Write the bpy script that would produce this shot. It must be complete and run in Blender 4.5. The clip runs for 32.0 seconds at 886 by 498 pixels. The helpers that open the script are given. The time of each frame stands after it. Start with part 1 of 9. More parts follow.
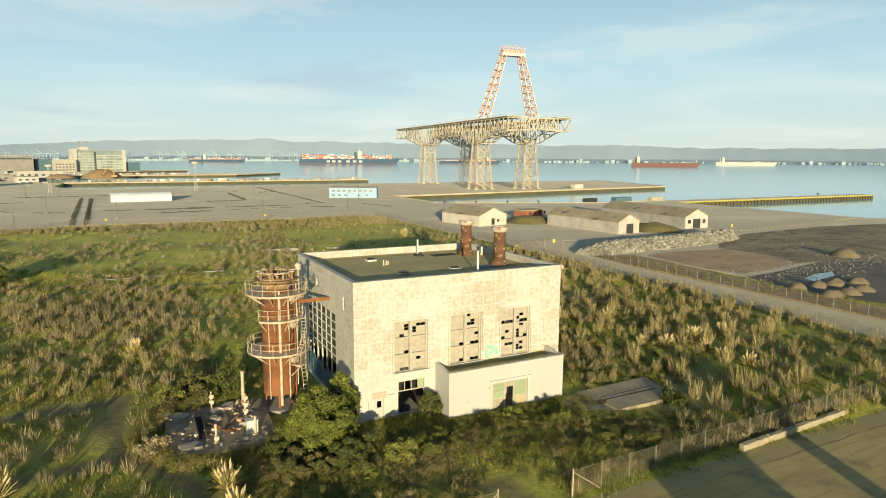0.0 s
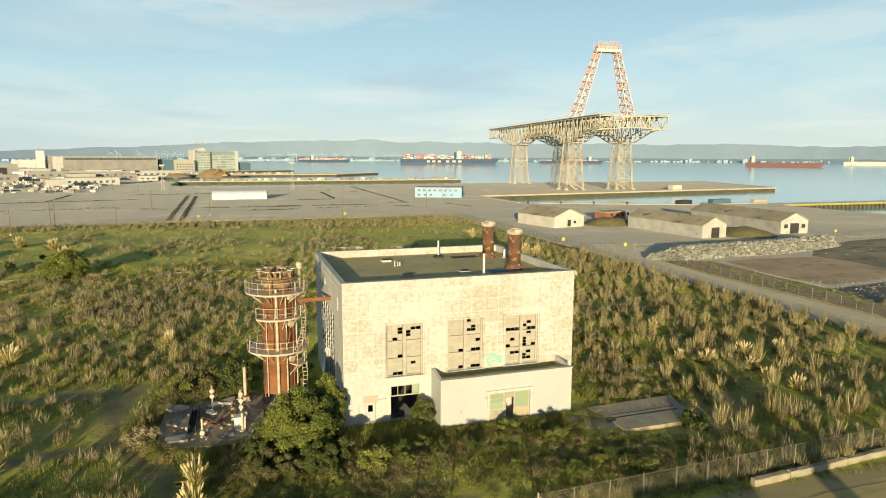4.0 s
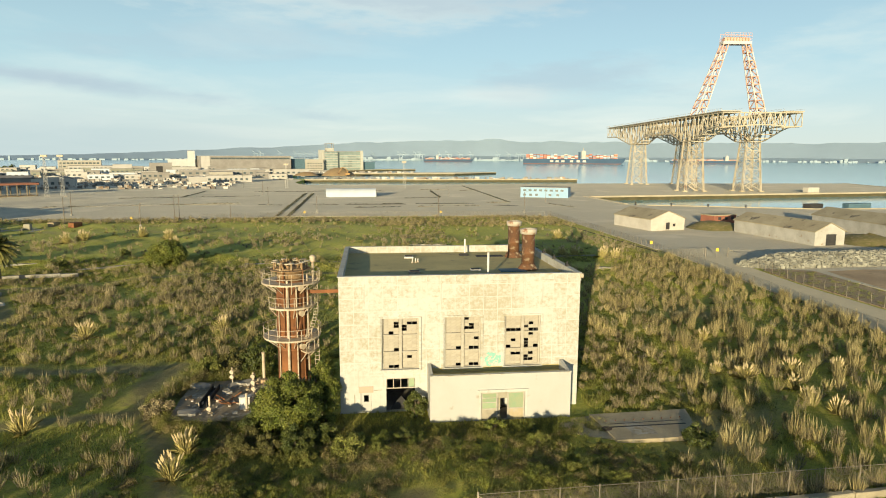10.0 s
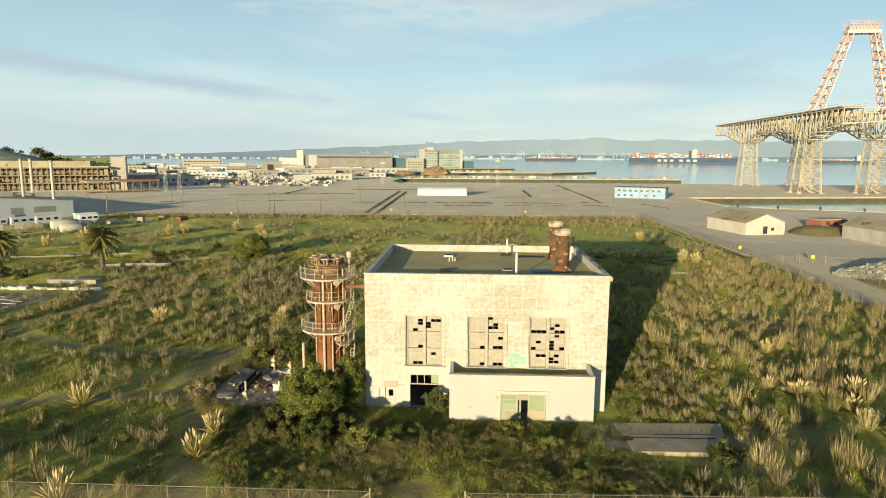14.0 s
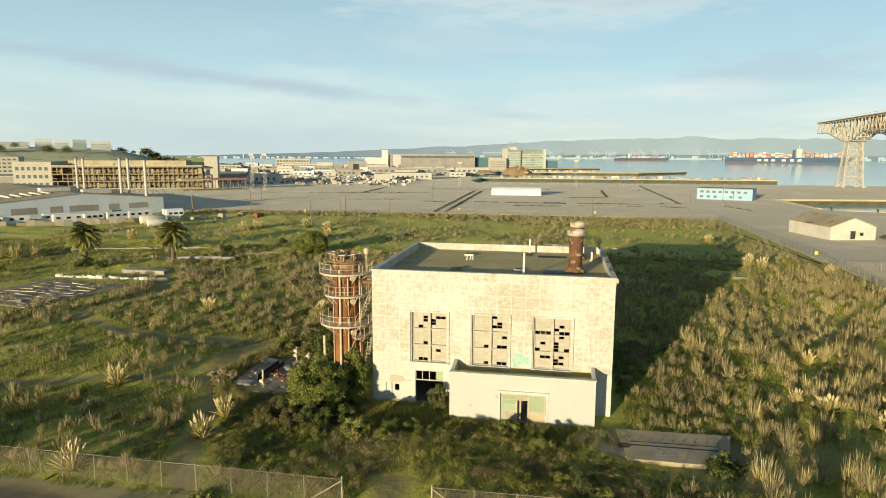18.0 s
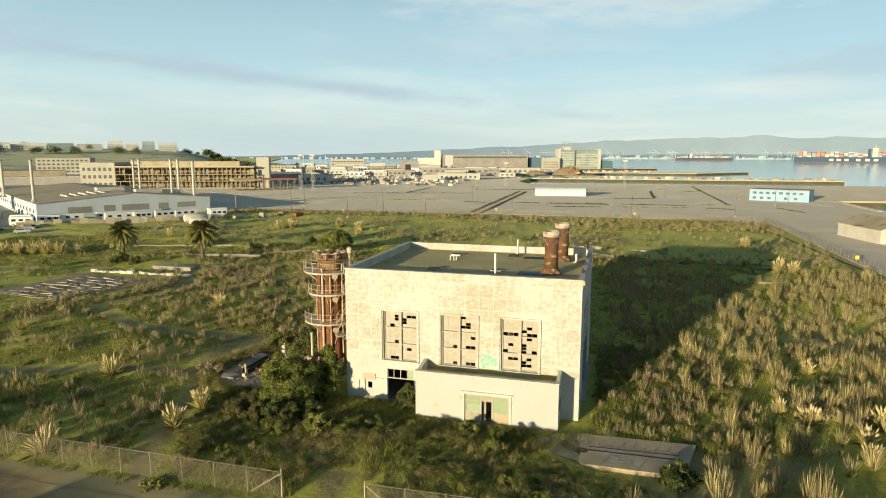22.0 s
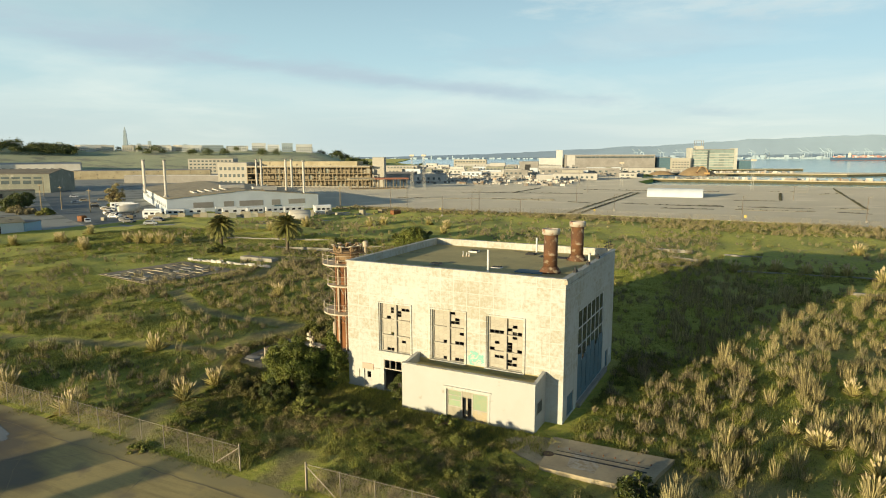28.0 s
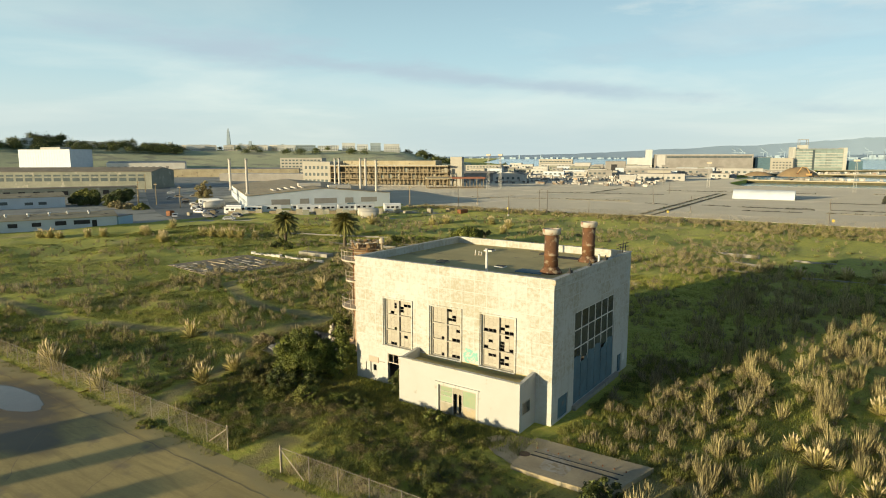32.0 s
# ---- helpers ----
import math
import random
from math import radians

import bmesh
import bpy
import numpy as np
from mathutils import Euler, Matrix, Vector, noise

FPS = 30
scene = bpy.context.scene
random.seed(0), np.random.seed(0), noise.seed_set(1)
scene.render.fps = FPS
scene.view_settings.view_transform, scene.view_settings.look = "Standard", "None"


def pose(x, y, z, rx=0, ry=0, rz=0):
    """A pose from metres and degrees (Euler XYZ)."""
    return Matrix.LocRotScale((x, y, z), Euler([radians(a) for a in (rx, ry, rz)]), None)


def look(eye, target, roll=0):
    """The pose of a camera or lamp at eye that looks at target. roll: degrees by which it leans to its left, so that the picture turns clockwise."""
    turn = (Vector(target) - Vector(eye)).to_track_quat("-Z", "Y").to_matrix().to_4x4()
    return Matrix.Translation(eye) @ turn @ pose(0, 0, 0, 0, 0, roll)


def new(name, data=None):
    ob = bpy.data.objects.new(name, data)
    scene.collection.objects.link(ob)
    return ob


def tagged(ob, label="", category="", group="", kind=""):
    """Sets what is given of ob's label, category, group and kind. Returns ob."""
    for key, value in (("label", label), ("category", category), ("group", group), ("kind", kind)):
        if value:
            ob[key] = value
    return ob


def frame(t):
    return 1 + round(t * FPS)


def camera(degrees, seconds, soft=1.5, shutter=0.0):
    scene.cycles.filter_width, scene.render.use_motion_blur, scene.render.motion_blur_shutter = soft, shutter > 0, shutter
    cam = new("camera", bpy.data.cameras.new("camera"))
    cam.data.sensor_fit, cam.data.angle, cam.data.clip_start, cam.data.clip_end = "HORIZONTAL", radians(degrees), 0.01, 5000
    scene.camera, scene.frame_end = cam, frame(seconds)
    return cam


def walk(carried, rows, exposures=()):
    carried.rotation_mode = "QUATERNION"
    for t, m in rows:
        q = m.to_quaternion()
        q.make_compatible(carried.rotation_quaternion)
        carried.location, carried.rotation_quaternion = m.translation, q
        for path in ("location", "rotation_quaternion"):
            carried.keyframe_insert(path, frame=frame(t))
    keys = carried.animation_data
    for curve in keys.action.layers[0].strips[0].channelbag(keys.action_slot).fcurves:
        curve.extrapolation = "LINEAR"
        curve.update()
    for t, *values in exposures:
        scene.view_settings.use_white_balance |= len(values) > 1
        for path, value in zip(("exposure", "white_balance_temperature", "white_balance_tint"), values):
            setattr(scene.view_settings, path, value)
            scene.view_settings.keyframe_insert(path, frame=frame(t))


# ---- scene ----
# camera: seconds, place, tilt, roll, heading
cam = camera(70.1, 32.0, soft=1.0)
PATH = [
    (0, -16.973, -49.999, 22.960, 81.773, 0.31, -26.989),
    (0.5, -15.704, -50.094, 22.971, 81.768, 0.26, -26.642),
    (1, -14.377, -50.189, 22.938, 81.771, 0.22, -26.518),
    (1.5, -13.114, -50.353, 22.913, 81.763, 0.20, -25.673),
    (2, -11.941, -50.582, 22.908, 81.771, 0.20, -24.135),
    (2.5, -10.847, -50.833, 22.914, 81.754, 0.20, -22.688),
    (3, -9.805, -51.062, 22.918, 81.736, 0.21, -21.122),
    (3.5, -8.792, -51.268, 22.909, 81.735, 0.21, -19.442),
    (4, -7.787, -51.475, 22.880, 81.731, 0.20, -17.869),
    (4.5, -6.787, -51.695, 22.841, 81.728, 0.20, -16.596),
    (6.5, -3.060, -52.649, 22.702, 81.744, 0.22, -14.346),
    (7, -2.208, -52.896, 22.690, 81.726, 0.20, -13.328),
    (7.5, -1.372, -53.178, 22.698, 81.715, 0.19, -12.049),
    (8, -0.536, -53.470, 22.713, 81.718, 0.18, -11.045),
    (8.5, 0.304, -53.743, 22.732, 81.729, 0.19, -9.971),
    (9, 1.151, -53.995, 22.757, 81.703, 0.20, -8.916),
    (9.5, 1.992, -54.230, 22.787, 81.674, 0.22, -7.778),
    (10, 2.815, -54.427, 22.814, 81.668, 0.22, -6.628),
    (10.5, 3.639, -54.577, 22.839, 81.646, 0.23, -5.483),
    (11, 4.481, -54.690, 22.868, 81.639, 0.23, -4.526),
    (11.5, 5.330, -54.776, 22.895, 81.617, 0.22, -3.733),
    (12, 6.171, -54.849, 22.916, 81.612, 0.23, -2.958),
    (12.5, 7.010, -54.914, 22.927, 81.574, 0.23, -1.831),
    (13, 7.852, -54.968, 22.926, 81.574, 0.24, -0.313),
    (13.5, 8.691, -55.015, 22.915, 81.544, 0.25, 1.536),
    (14, 9.518, -55.056, 22.902, 81.539, 0.26, 2.599),
    (14.5, 10.355, -55.086, 22.892, 81.528, 0.26, 3.199),
    (16.5, 13.920, -55.035, 22.871, 81.495, 0.24, 5.966),
    (17, 14.838, -54.984, 22.874, 81.475, 0.23, 7.453),
    (17.5, 15.766, -54.916, 22.877, 81.486, 0.22, 9.031),
    (18, 16.704, -54.826, 22.878, 81.482, 0.20, 10.411),
    (18.5, 17.646, -54.689, 22.872, 81.497, 0.17, 11.539),
    (19, 18.586, -54.486, 22.857, 81.494, 0.15, 12.274),
    (19.5, 19.521, -54.246, 22.841, 81.497, 0.13, 12.755),
    (20, 20.464, -54.033, 22.838, 81.491, 0.11, 13.075),
    (20.5, 21.420, -53.871, 22.854, 81.486, 0.10, 13.388),
    (21, 22.383, -53.731, 22.879, 81.489, 0.09, 13.708),
    (21.5, 23.355, -53.570, 22.899, 81.497, 0.08, 14.668),
    (22, 24.341, -53.371, 22.909, 81.502, 0.05, 15.552),
    (22.5, 25.338, -53.149, 22.911, 81.514, 0.01, 16.744),
    (23, 26.329, -52.932, 22.908, 81.515, -0.02, 18.088),
    (23.5, 27.295, -52.703, 22.894, 81.516, -0.05, 19.373),
    (24, 28.230, -52.413, 22.860, 81.517, -0.06, 20.306),
    (24.5, 29.153, -52.057, 22.809, 81.520, -0.05, 21.254),
    (25, 30.094, -51.673, 22.751, 81.515, -0.04, 22.225),
    (25.5, 31.050, -51.288, 22.694, 81.513, -0.03, 23.104),
    (27.5, 34.814, -49.859, 22.546, 81.544, -0.12, 26.256),
    (28, 35.723, -49.436, 22.482, 81.548, -0.13, 27.048),
    (28.5, 36.637, -49.013, 22.435, 81.546, -0.14, 28.049),
    (29, 37.556, -48.599, 22.412, 81.542, -0.13, 29.068),
    (29.5, 38.464, -48.186, 22.396, 81.538, -0.12, 30.020),
    (30, 39.359, -47.783, 22.386, 81.547, -0.09, 30.760),
    (30.5, 40.255, -47.388, 22.388, 81.534, -0.07, 31.593),
    (31, 41.166, -46.978, 22.402, 81.533, -0.06, 32.604),
    (31.5, 42.081, -46.528, 22.418, 81.518, -0.06, 33.916),
    (32, 42.973, -46.016, 22.427, 81.524, -0.08, 35.007),
]
walk(cam, [(t, pose(x, y, z, tilt, 0, yaw) @ pose(0, 0, 0, 0, 0, roll)) for t, x, y, z, tilt, roll, yaw in PATH],
     exposures=((0.0, 0.50), (32.0, 0.50)))

# ---- daylight: low sun behind the camera's left shoulder ----
SUN_TURN, SUN_RISE = radians(21.5), radians(6.7)
world = bpy.data.worlds.new("sky")
scene.world = world
world.use_nodes = True
wn, wl = world.node_tree.nodes, world.node_tree.links
wn.clear()
sky = wn.new("ShaderNodeTexSky")
sky.sky_type, sky.sun_disc = "NISHITA", False
sky.sun_elevation, sky.sun_rotation = SUN_RISE, math.pi + SUN_TURN
sky.air_density, sky.dust_density, sky.ozone_density = 0.55, 0.6, 2.0
coord = wn.new("ShaderNodeTexCoord")
split = wn.new("ShaderNodeSeparateXYZ")
wl.new(coord.outputs["Generated"], split.inputs[0])
lift = wn.new("ShaderNodeMath")
lift.operation, lift.inputs[1].default_value = "ADD", 0.10
wl.new(split.outputs["Z"], lift.inputs[0])
lift2 = wn.new("ShaderNodeMath")
lift2.operation, lift2.inputs[1].default_value = "MAXIMUM", 0.04
wl.new(lift.outputs[0], lift2.inputs[0])
flat = wn.new("ShaderNodeCombineXYZ")
for axis in ("X", "Y"):
    ratio = wn.new("ShaderNodeMath")
    ratio.operation = "DIVIDE"
    wl.new(split.outputs[axis], ratio.inputs[0])
    wl.new(lift2.outputs[0], ratio.inputs[1])
    wl.new(ratio.outputs[0], flat.inputs[axis])
cloud = wn.new("ShaderNodeTexNoise")
cloud.inputs["Scale"].default_value, cloud.inputs["Detail"].default_value = 0.55, 7
cloud.inputs["Roughness"].default_value, cloud.inputs["Distortion"].default_value = 0.55, 0.4
wl.new(flat.outputs[0], cloud.inputs["Vector"])
cover = wn.new("ShaderNodeMapRange")
for key, value in (("From Min", 0.47), ("From Max", 0.75), ("To Min", 0.0), ("To Max", 0.45)):
    cover.inputs[key].default_value = value
wl.new(cloud.outputs["Fac"], cover.inputs["Value"])
# thin haze thickens towards the horizon
haze = wn.new("ShaderNodeMapRange")
haze.interpolation_type = "SMOOTHSTEP"
for key, value in (("From Min", -0.02), ("From Max", 0.58), ("To Min", 0.92), ("To Max", 0.05)):
    haze.inputs[key].default_value = value
wl.new(split.outputs["Z"], haze.inputs["Value"])
hazed = wn.new("ShaderNodeMix")
hazed.data_type = "RGBA"
low = wn.new("ShaderNodeMapRange")
low.interpolation_type = "SMOOTHSTEP"
for key, value in (("From Min", 0.0), ("From Max", 0.16)):
    low.inputs[key].default_value = value
wl.new(split.outputs["Z"], low.inputs["Value"])
tint = wn.new("ShaderNodeMix")
tint.data_type = "RGBA"
tint.inputs["A"].default_value, tint.inputs["B"].default_value = (5.7, 6.45, 5.9, 1), (4.4, 6.35, 6.55, 1)
wl.new(low.outputs[0], tint.inputs["Factor"])
wl.new(tint.outputs["Result"], hazed.inputs["B"])
wl.new(haze.outputs[0], hazed.inputs["Factor"])
wl.new(sky.outputs[0], hazed.inputs["A"])
veil = wn.new("ShaderNodeMix")
veil.data_type = "RGBA"
thin = wn.new("ShaderNodeMath")
thin.operation = "MULTIPLY"
wl.new(cover.outputs[0], thin.inputs[0])
wl.new(haze.outputs[0], thin.inputs[1])
veil.inputs["B"].default_value = (8.0, 8.1, 7.1, 1)
wl.new(thin.outputs[0], veil.inputs["Factor"])
wl.new(hazed.outputs["Result"], veil.inputs["A"])
back = wn.new("ShaderNodeBackground")
back.inputs["Strength"].default_value = 0.092
# single clouds, each by azimuth and height in degrees
azim = wn.new("ShaderNodeMath")
azim.operation = "ARCTAN2"
wl.new(split.outputs["X"], azim.inputs[0])
wl.new(split.outputs["Y"], azim.inputs[1])
ragged = wn.new("ShaderNodeTexNoise")
ragged.inputs["Scale"].default_value, ragged.inputs["Detail"].default_value, ragged.inputs["Roughness"].default_value = 7.0, 7, 0.6
rag_map = wn.new("ShaderNodeMapping")
rag_map.inputs["Scale"].default_value = (1.0, 1.0, 4.5)
wl.new(coord.outputs["Generated"], rag_map.inputs["Vector"])
wl.new(rag_map.outputs[0], ragged.inputs["Vector"])


def sky_sum(op, a, b, c=None):
    node = wn.new("ShaderNodeMath")
    node.operation = op
    for socket, value in zip(node.inputs, (a, b, c)):
        if value is None:
            continue
        if isinstance(value, float):
            socket.default_value = value
        else:
            wl.new(value, socket)
    return node.outputs[0]


def cloud_patch(under, az, el, wide, high, slope, colour, most, torn=1.6):
    """One soft-edged torn cloud; slope: degrees of rise for each degree to the right."""
    du = sky_sum("ADD", azim.outputs[0], -radians(az))
    level = sky_sum("MULTIPLY_ADD", du, -slope, split.outputs["Z"])
    dv = sky_sum("DIVIDE", sky_sum("ADD", level, -math.sin(radians(el))), radians(high))
    du = sky_sum("DIVIDE", du, radians(wide))
    far_off = sky_sum("SQRT", sky_sum("ADD", sky_sum("MULTIPLY", du, du), sky_sum("MULTIPLY", dv, dv)), None)
    edge = sky_sum("MULTIPLY_ADD", sky_sum("SUBTRACT", ragged.outputs["Fac"], 0.5), -2.0 * torn, far_off)
    soft = wn.new("ShaderNodeMapRange")
    soft.interpolation_type = "SMOOTHSTEP"
    for key, value in (("From Min", 1.15), ("From Max", 0.1), ("To Min", 0.0), ("To Max", most)):
        soft.inputs[key].default_value = value
    wl.new(edge, soft.inputs["Value"])
    over = wn.new("ShaderNodeMix")
    over.data_type = "RGBA"
    over.inputs["B"].default_value = (*colour, 1)
    wl.new(soft.outputs[0], over.inputs["Factor"])
    wl.new(under, over.inputs["A"])
    return over.outputs["Result"]


CLOUD_GREY, CLOUD_WHITE = (3.7, 4.7, 5.3), (6.2, 6.9, 6.5)
seen = veil.outputs["Result"]
HORIZON_BLUE = (4.1, 5.15, 5.35)
for az, el, wide, high, slope, colour, most, torn in ((-27, 1.2, 26, 3.4, 0.0, HORIZON_BLUE, 0.7, 0.25), (-62, 1.5, 16, 3.4, 0.0, HORIZON_BLUE, 0.5, 0.25), (-34, 4.6, 30, 1.5, -0.09, CLOUD_WHITE, 0.25, 1.0), (-31, 6.4, 28, 0.9, -0.10, CLOUD_GREY, 0.85, 0.9), (-54, 8.9, 15, 1.7, -0.08, CLOUD_GREY, 0.85, 1.1),
                                                      (-1, 13.0, 19, 2.4, 0.0, CLOUD_WHITE, 0.6, 1.6), (4, 14.2, 22, 2.6, 0.02, CLOUD_GREY, 0.7, 1.6), (17, 6.6, 9, 2.2, 0.03, CLOUD_GREY, 0.5, 1.7),
                                                      (12, 5.2, 9, 1.0, 0.0, CLOUD_WHITE, 0.5, 1.2), (45, 9.5, 16, 2.2, 0.12, CLOUD_WHITE, 0.4, 1.5), (-12, 9.5, 14, 1.8, 0.05, CLOUD_GREY, 0.3, 1.7)):
    seen = cloud_patch(seen, az, el, wide, high, slope, colour, most, torn)
wl.new(seen, back.inputs["Color"])
outw = wn.new("ShaderNodeOutputWorld")
wl.new(back.outputs[0], outw.inputs["Surface"])

sun = new("sun", bpy.data.lights.new("sun", "SUN"))
sun.data.energy, sun.data.angle, sun.data.color = 5.0, radians(0.5), (1.0, 0.83, 0.52)
sun_from = Vector((-math.sin(SUN_TURN) * math.cos(SUN_RISE), -math.cos(SUN_TURN) * math.cos(SUN_RISE), math.sin(SUN_RISE)))
sun.matrix_world = look(sun_from * 300, (0, 0, 0))

# ---- tools ----


def mat(name, base, other=None, rough=0.8, metal=0.0, scale=1.0, fine=12.0, bump=0.0, spread=0.5, per_piece=0.0, third=None, third_at=0.6, grit=0.0):
    """Two colours mixed by broad and fine noise, with relief; scale in 1/m."""
    m = bpy.data.materials.new(name)
    m.use_nodes = True
    n, l = m.node_tree.nodes, m.node_tree.links
    b = n["Principled BSDF"]
    b.inputs["Roughness"].default_value, b.inputs["Metallic"].default_value = rough, metal
    tc = n.new("ShaderNodeTexCoord")
    big = n.new("ShaderNodeTexNoise")
    big.inputs["Scale"].default_value, big.inputs["Detail"].default_value, big.inputs["Roughness"].default_value = scale, 5, 0.6
    small = n.new("ShaderNodeTexNoise")
    small.inputs["Scale"].default_value, small.inputs["Detail"].default_value = scale * fine, 3
    l.new(tc.outputs["Object"], big.inputs["Vector"])
    l.new(tc.outputs["Object"], small.inputs["Vector"])
    add = n.new("ShaderNodeMath")
    add.operation = "MULTIPLY_ADD"
    add.inputs[1].default_value = 0.35
    l.new(small.outputs["Fac"], add.inputs[0])
    l.new(big.outputs["Fac"], add.inputs[2])
    ramp = n.new("ShaderNodeMapRange")
    ramp.inputs["From Min"].default_value, ramp.inputs["From Max"].default_value = 0.675 - 0.3 * spread, 0.675 + 0.3 * spread
    l.new(add.outputs[0], ramp.inputs["Value"])
    mix = n.new("ShaderNodeMix")
    mix.data_type = "RGBA"
    mix.inputs["A"].default_value = (*base, 1)
    mix.inputs["B"].default_value = (*(other or [c * 0.7 for c in base]), 1)
    l.new(ramp.outputs[0], mix.inputs["Factor"])
    colour = mix.outputs["Result"]
    if third:
        spot = n.new("ShaderNodeTexNoise")
        spot.inputs["Scale"].default_value, spot.inputs["Detail"].default_value = scale * 2.3, 6
        l.new(tc.outputs["Object"], spot.inputs["Vector"])
        cut = n.new("ShaderNodeMapRange")
        cut.inputs["From Min"].default_value, cut.inputs["From Max"].default_value = third_at - 0.04, third_at + 0.06
        l.new(spot.outputs["Fac"], cut.inputs["Value"])
        mix3 = n.new("ShaderNodeMix")
        mix3.data_type = "RGBA"
        mix3.inputs["B"].default_value = (*third, 1)
        l.new(cut.outputs[0], mix3.inputs["Factor"])
        l.new(colour, mix3.inputs["A"])
        colour = mix3.outputs["Result"]
    if per_piece:
        own = n.new("ShaderNodeObjectInfo") if per_piece > 0 else n.new("ShaderNodeNewGeometry")
        out = own.outputs["Random"] if per_piece > 0 else own.outputs["Random Per Island"]
        span = n.new("ShaderNodeMapRange")
        span.inputs["To Min"].default_value, span.inputs["To Max"].default_value = 1 - abs(per_piece), 1 + abs(per_piece)
        l.new(out, span.inputs["Value"])
        times = n.new("ShaderNodeVectorMath")
        times.operation = "SCALE"
        l.new(colour, times.inputs[0])
        l.new(span.outputs[0], times.inputs["Scale"])
        colour = times.outputs[0]
    l.new(colour, b.inputs["Base Color"])
    if grit:
        stones = n.new("ShaderNodeTexNoise")
        stones.inputs["Scale"].default_value, stones.inputs["Detail"].default_value = 9.0, 6
        l.new(tc.outputs["Object"], stones.inputs["Vector"])
        rough_skin = n.new("ShaderNodeBump")
        rough_skin.inputs["Strength"].default_value, rough_skin.inputs["Distance"].default_value = 1.0, grit
        l.new(stones.outputs["Fac"], rough_skin.inputs["Height"])
        l.new(rough_skin.outputs[0], b.inputs["Normal"])
    elif bump:
        relief = n.new("ShaderNodeBump")
        relief.inputs["Strength"].default_value, relief.inputs["Distance"].default_value = bump, 0.05
        l.new(add.outputs[0], relief.inputs["Height"])
        l.new(relief.outputs[0], b.inputs["Normal"])
    return m


def mesh_of(bm, name, material, smooth=False):
    me = bpy.data.meshes.new(name)
    bm.normal_update()
    bm.to_mesh(me)
    bm.free()
    me.materials.append(material)
    if smooth:
        me.shade_smooth()
    return me


def part(name, bm, material, parent, label="", smooth=False, at=None):
    """One mesh object under a thing or a part."""
    ob = new(name, mesh_of(bm, name, material, smooth))
    ob.parent = parent
    if at:
        ob.location = at
    return tagged(ob, label)


def piece(name, mesh, parent, m):
    ob = new(name, mesh)
    ob.parent = parent
    ob.matrix_basis = m
    return ob


def thing(name, m, label, category, group="", kind=""):
    ob = new(name)
    ob.matrix_basis = m
    return tagged(ob, label, category, group, kind)


def single(name, bm, material, label, category="", group="", kind="", m=None, smooth=False):
    ob = new(name, mesh_of(bm, name, material, smooth))
    if m:
        ob.matrix_basis = m
    return tagged(ob, label, category, group, kind)


def box(bm, x0, y0, z0, x1, y1, z1):
    v = [bm.verts.new(p) for p in ((x0, y0, z0), (x1, y0, z0), (x1, y1, z0), (x0, y1, z0), (x0, y0, z1), (x1, y0, z1), (x1, y1, z1), (x0, y1, z1))]
    for f in ((3, 2, 1, 0), (4, 5, 6, 7), (0, 1, 5, 4), (1, 2, 6, 5), (2, 3, 7, 6), (3, 0, 4, 7)):
        bm.faces.new([v[i] for i in f])
    return bm


def boxes(*rows):
    bm = bmesh.new()
    for r in rows:
        box(bm, *r)
    return bm


def rod(bm, a, b, r, n=6, r2=None):
    """A tapered round bar from a to b."""
    a, b = Vector(a), Vector(b)
    d = (b - a).normalized()
    u = d.orthogonal().normalized()
    w = d.cross(u)
    r2 = r if r2 is None else r2
    rings = []
    for p, q in ((a, r), (b, r2)):
        rings.append([bm.verts.new(p + q * (math.cos(2 * math.pi * k / n) * u + math.sin(2 * math.pi * k / n) * w)) for k in range(n)])
    for k in range(n):
        bm.faces.new((rings[0][k], rings[0][(k + 1) % n], rings[1][(k + 1) % n], rings[1][k]))
    bm.faces.new(rings[0][::-1])
    bm.faces.new(rings[1])
    return bm


def lathe(bm, profile, n=24, centre=(0, 0)):
    """A turned body from rows of radius and height."""
    rings = [[bm.verts.new((centre[0] + r * math.cos(2 * math.pi * k / n), centre[1] + r * math.sin(2 * math.pi * k / n), z)) for k in range(n)] for r, z in profile]
    for lo, hi in zip(rings, rings[1:]):
        for k in range(n):
            bm.faces.new((lo[k], lo[(k + 1) % n], hi[(k + 1) % n], hi[k]))
    bm.faces.new(rings[0][::-1])
    bm.faces.new(rings[-1])
    return bm


def prism(bm, outline, y0, y1):
    """An outline of (x, z) drawn out along y."""
    a = [bm.verts.new((x, y0, z)) for x, z in outline]
    b = [bm.verts.new((x, y1, z)) for x, z in outline]
    n = len(outline)
    bm.faces.new(a)
    bm.faces.new(b[::-1])
    for k in range(n):
        bm.faces.new((a[k], b[k], b[(k + 1) % n], a[(k + 1) % n]))
    return bm


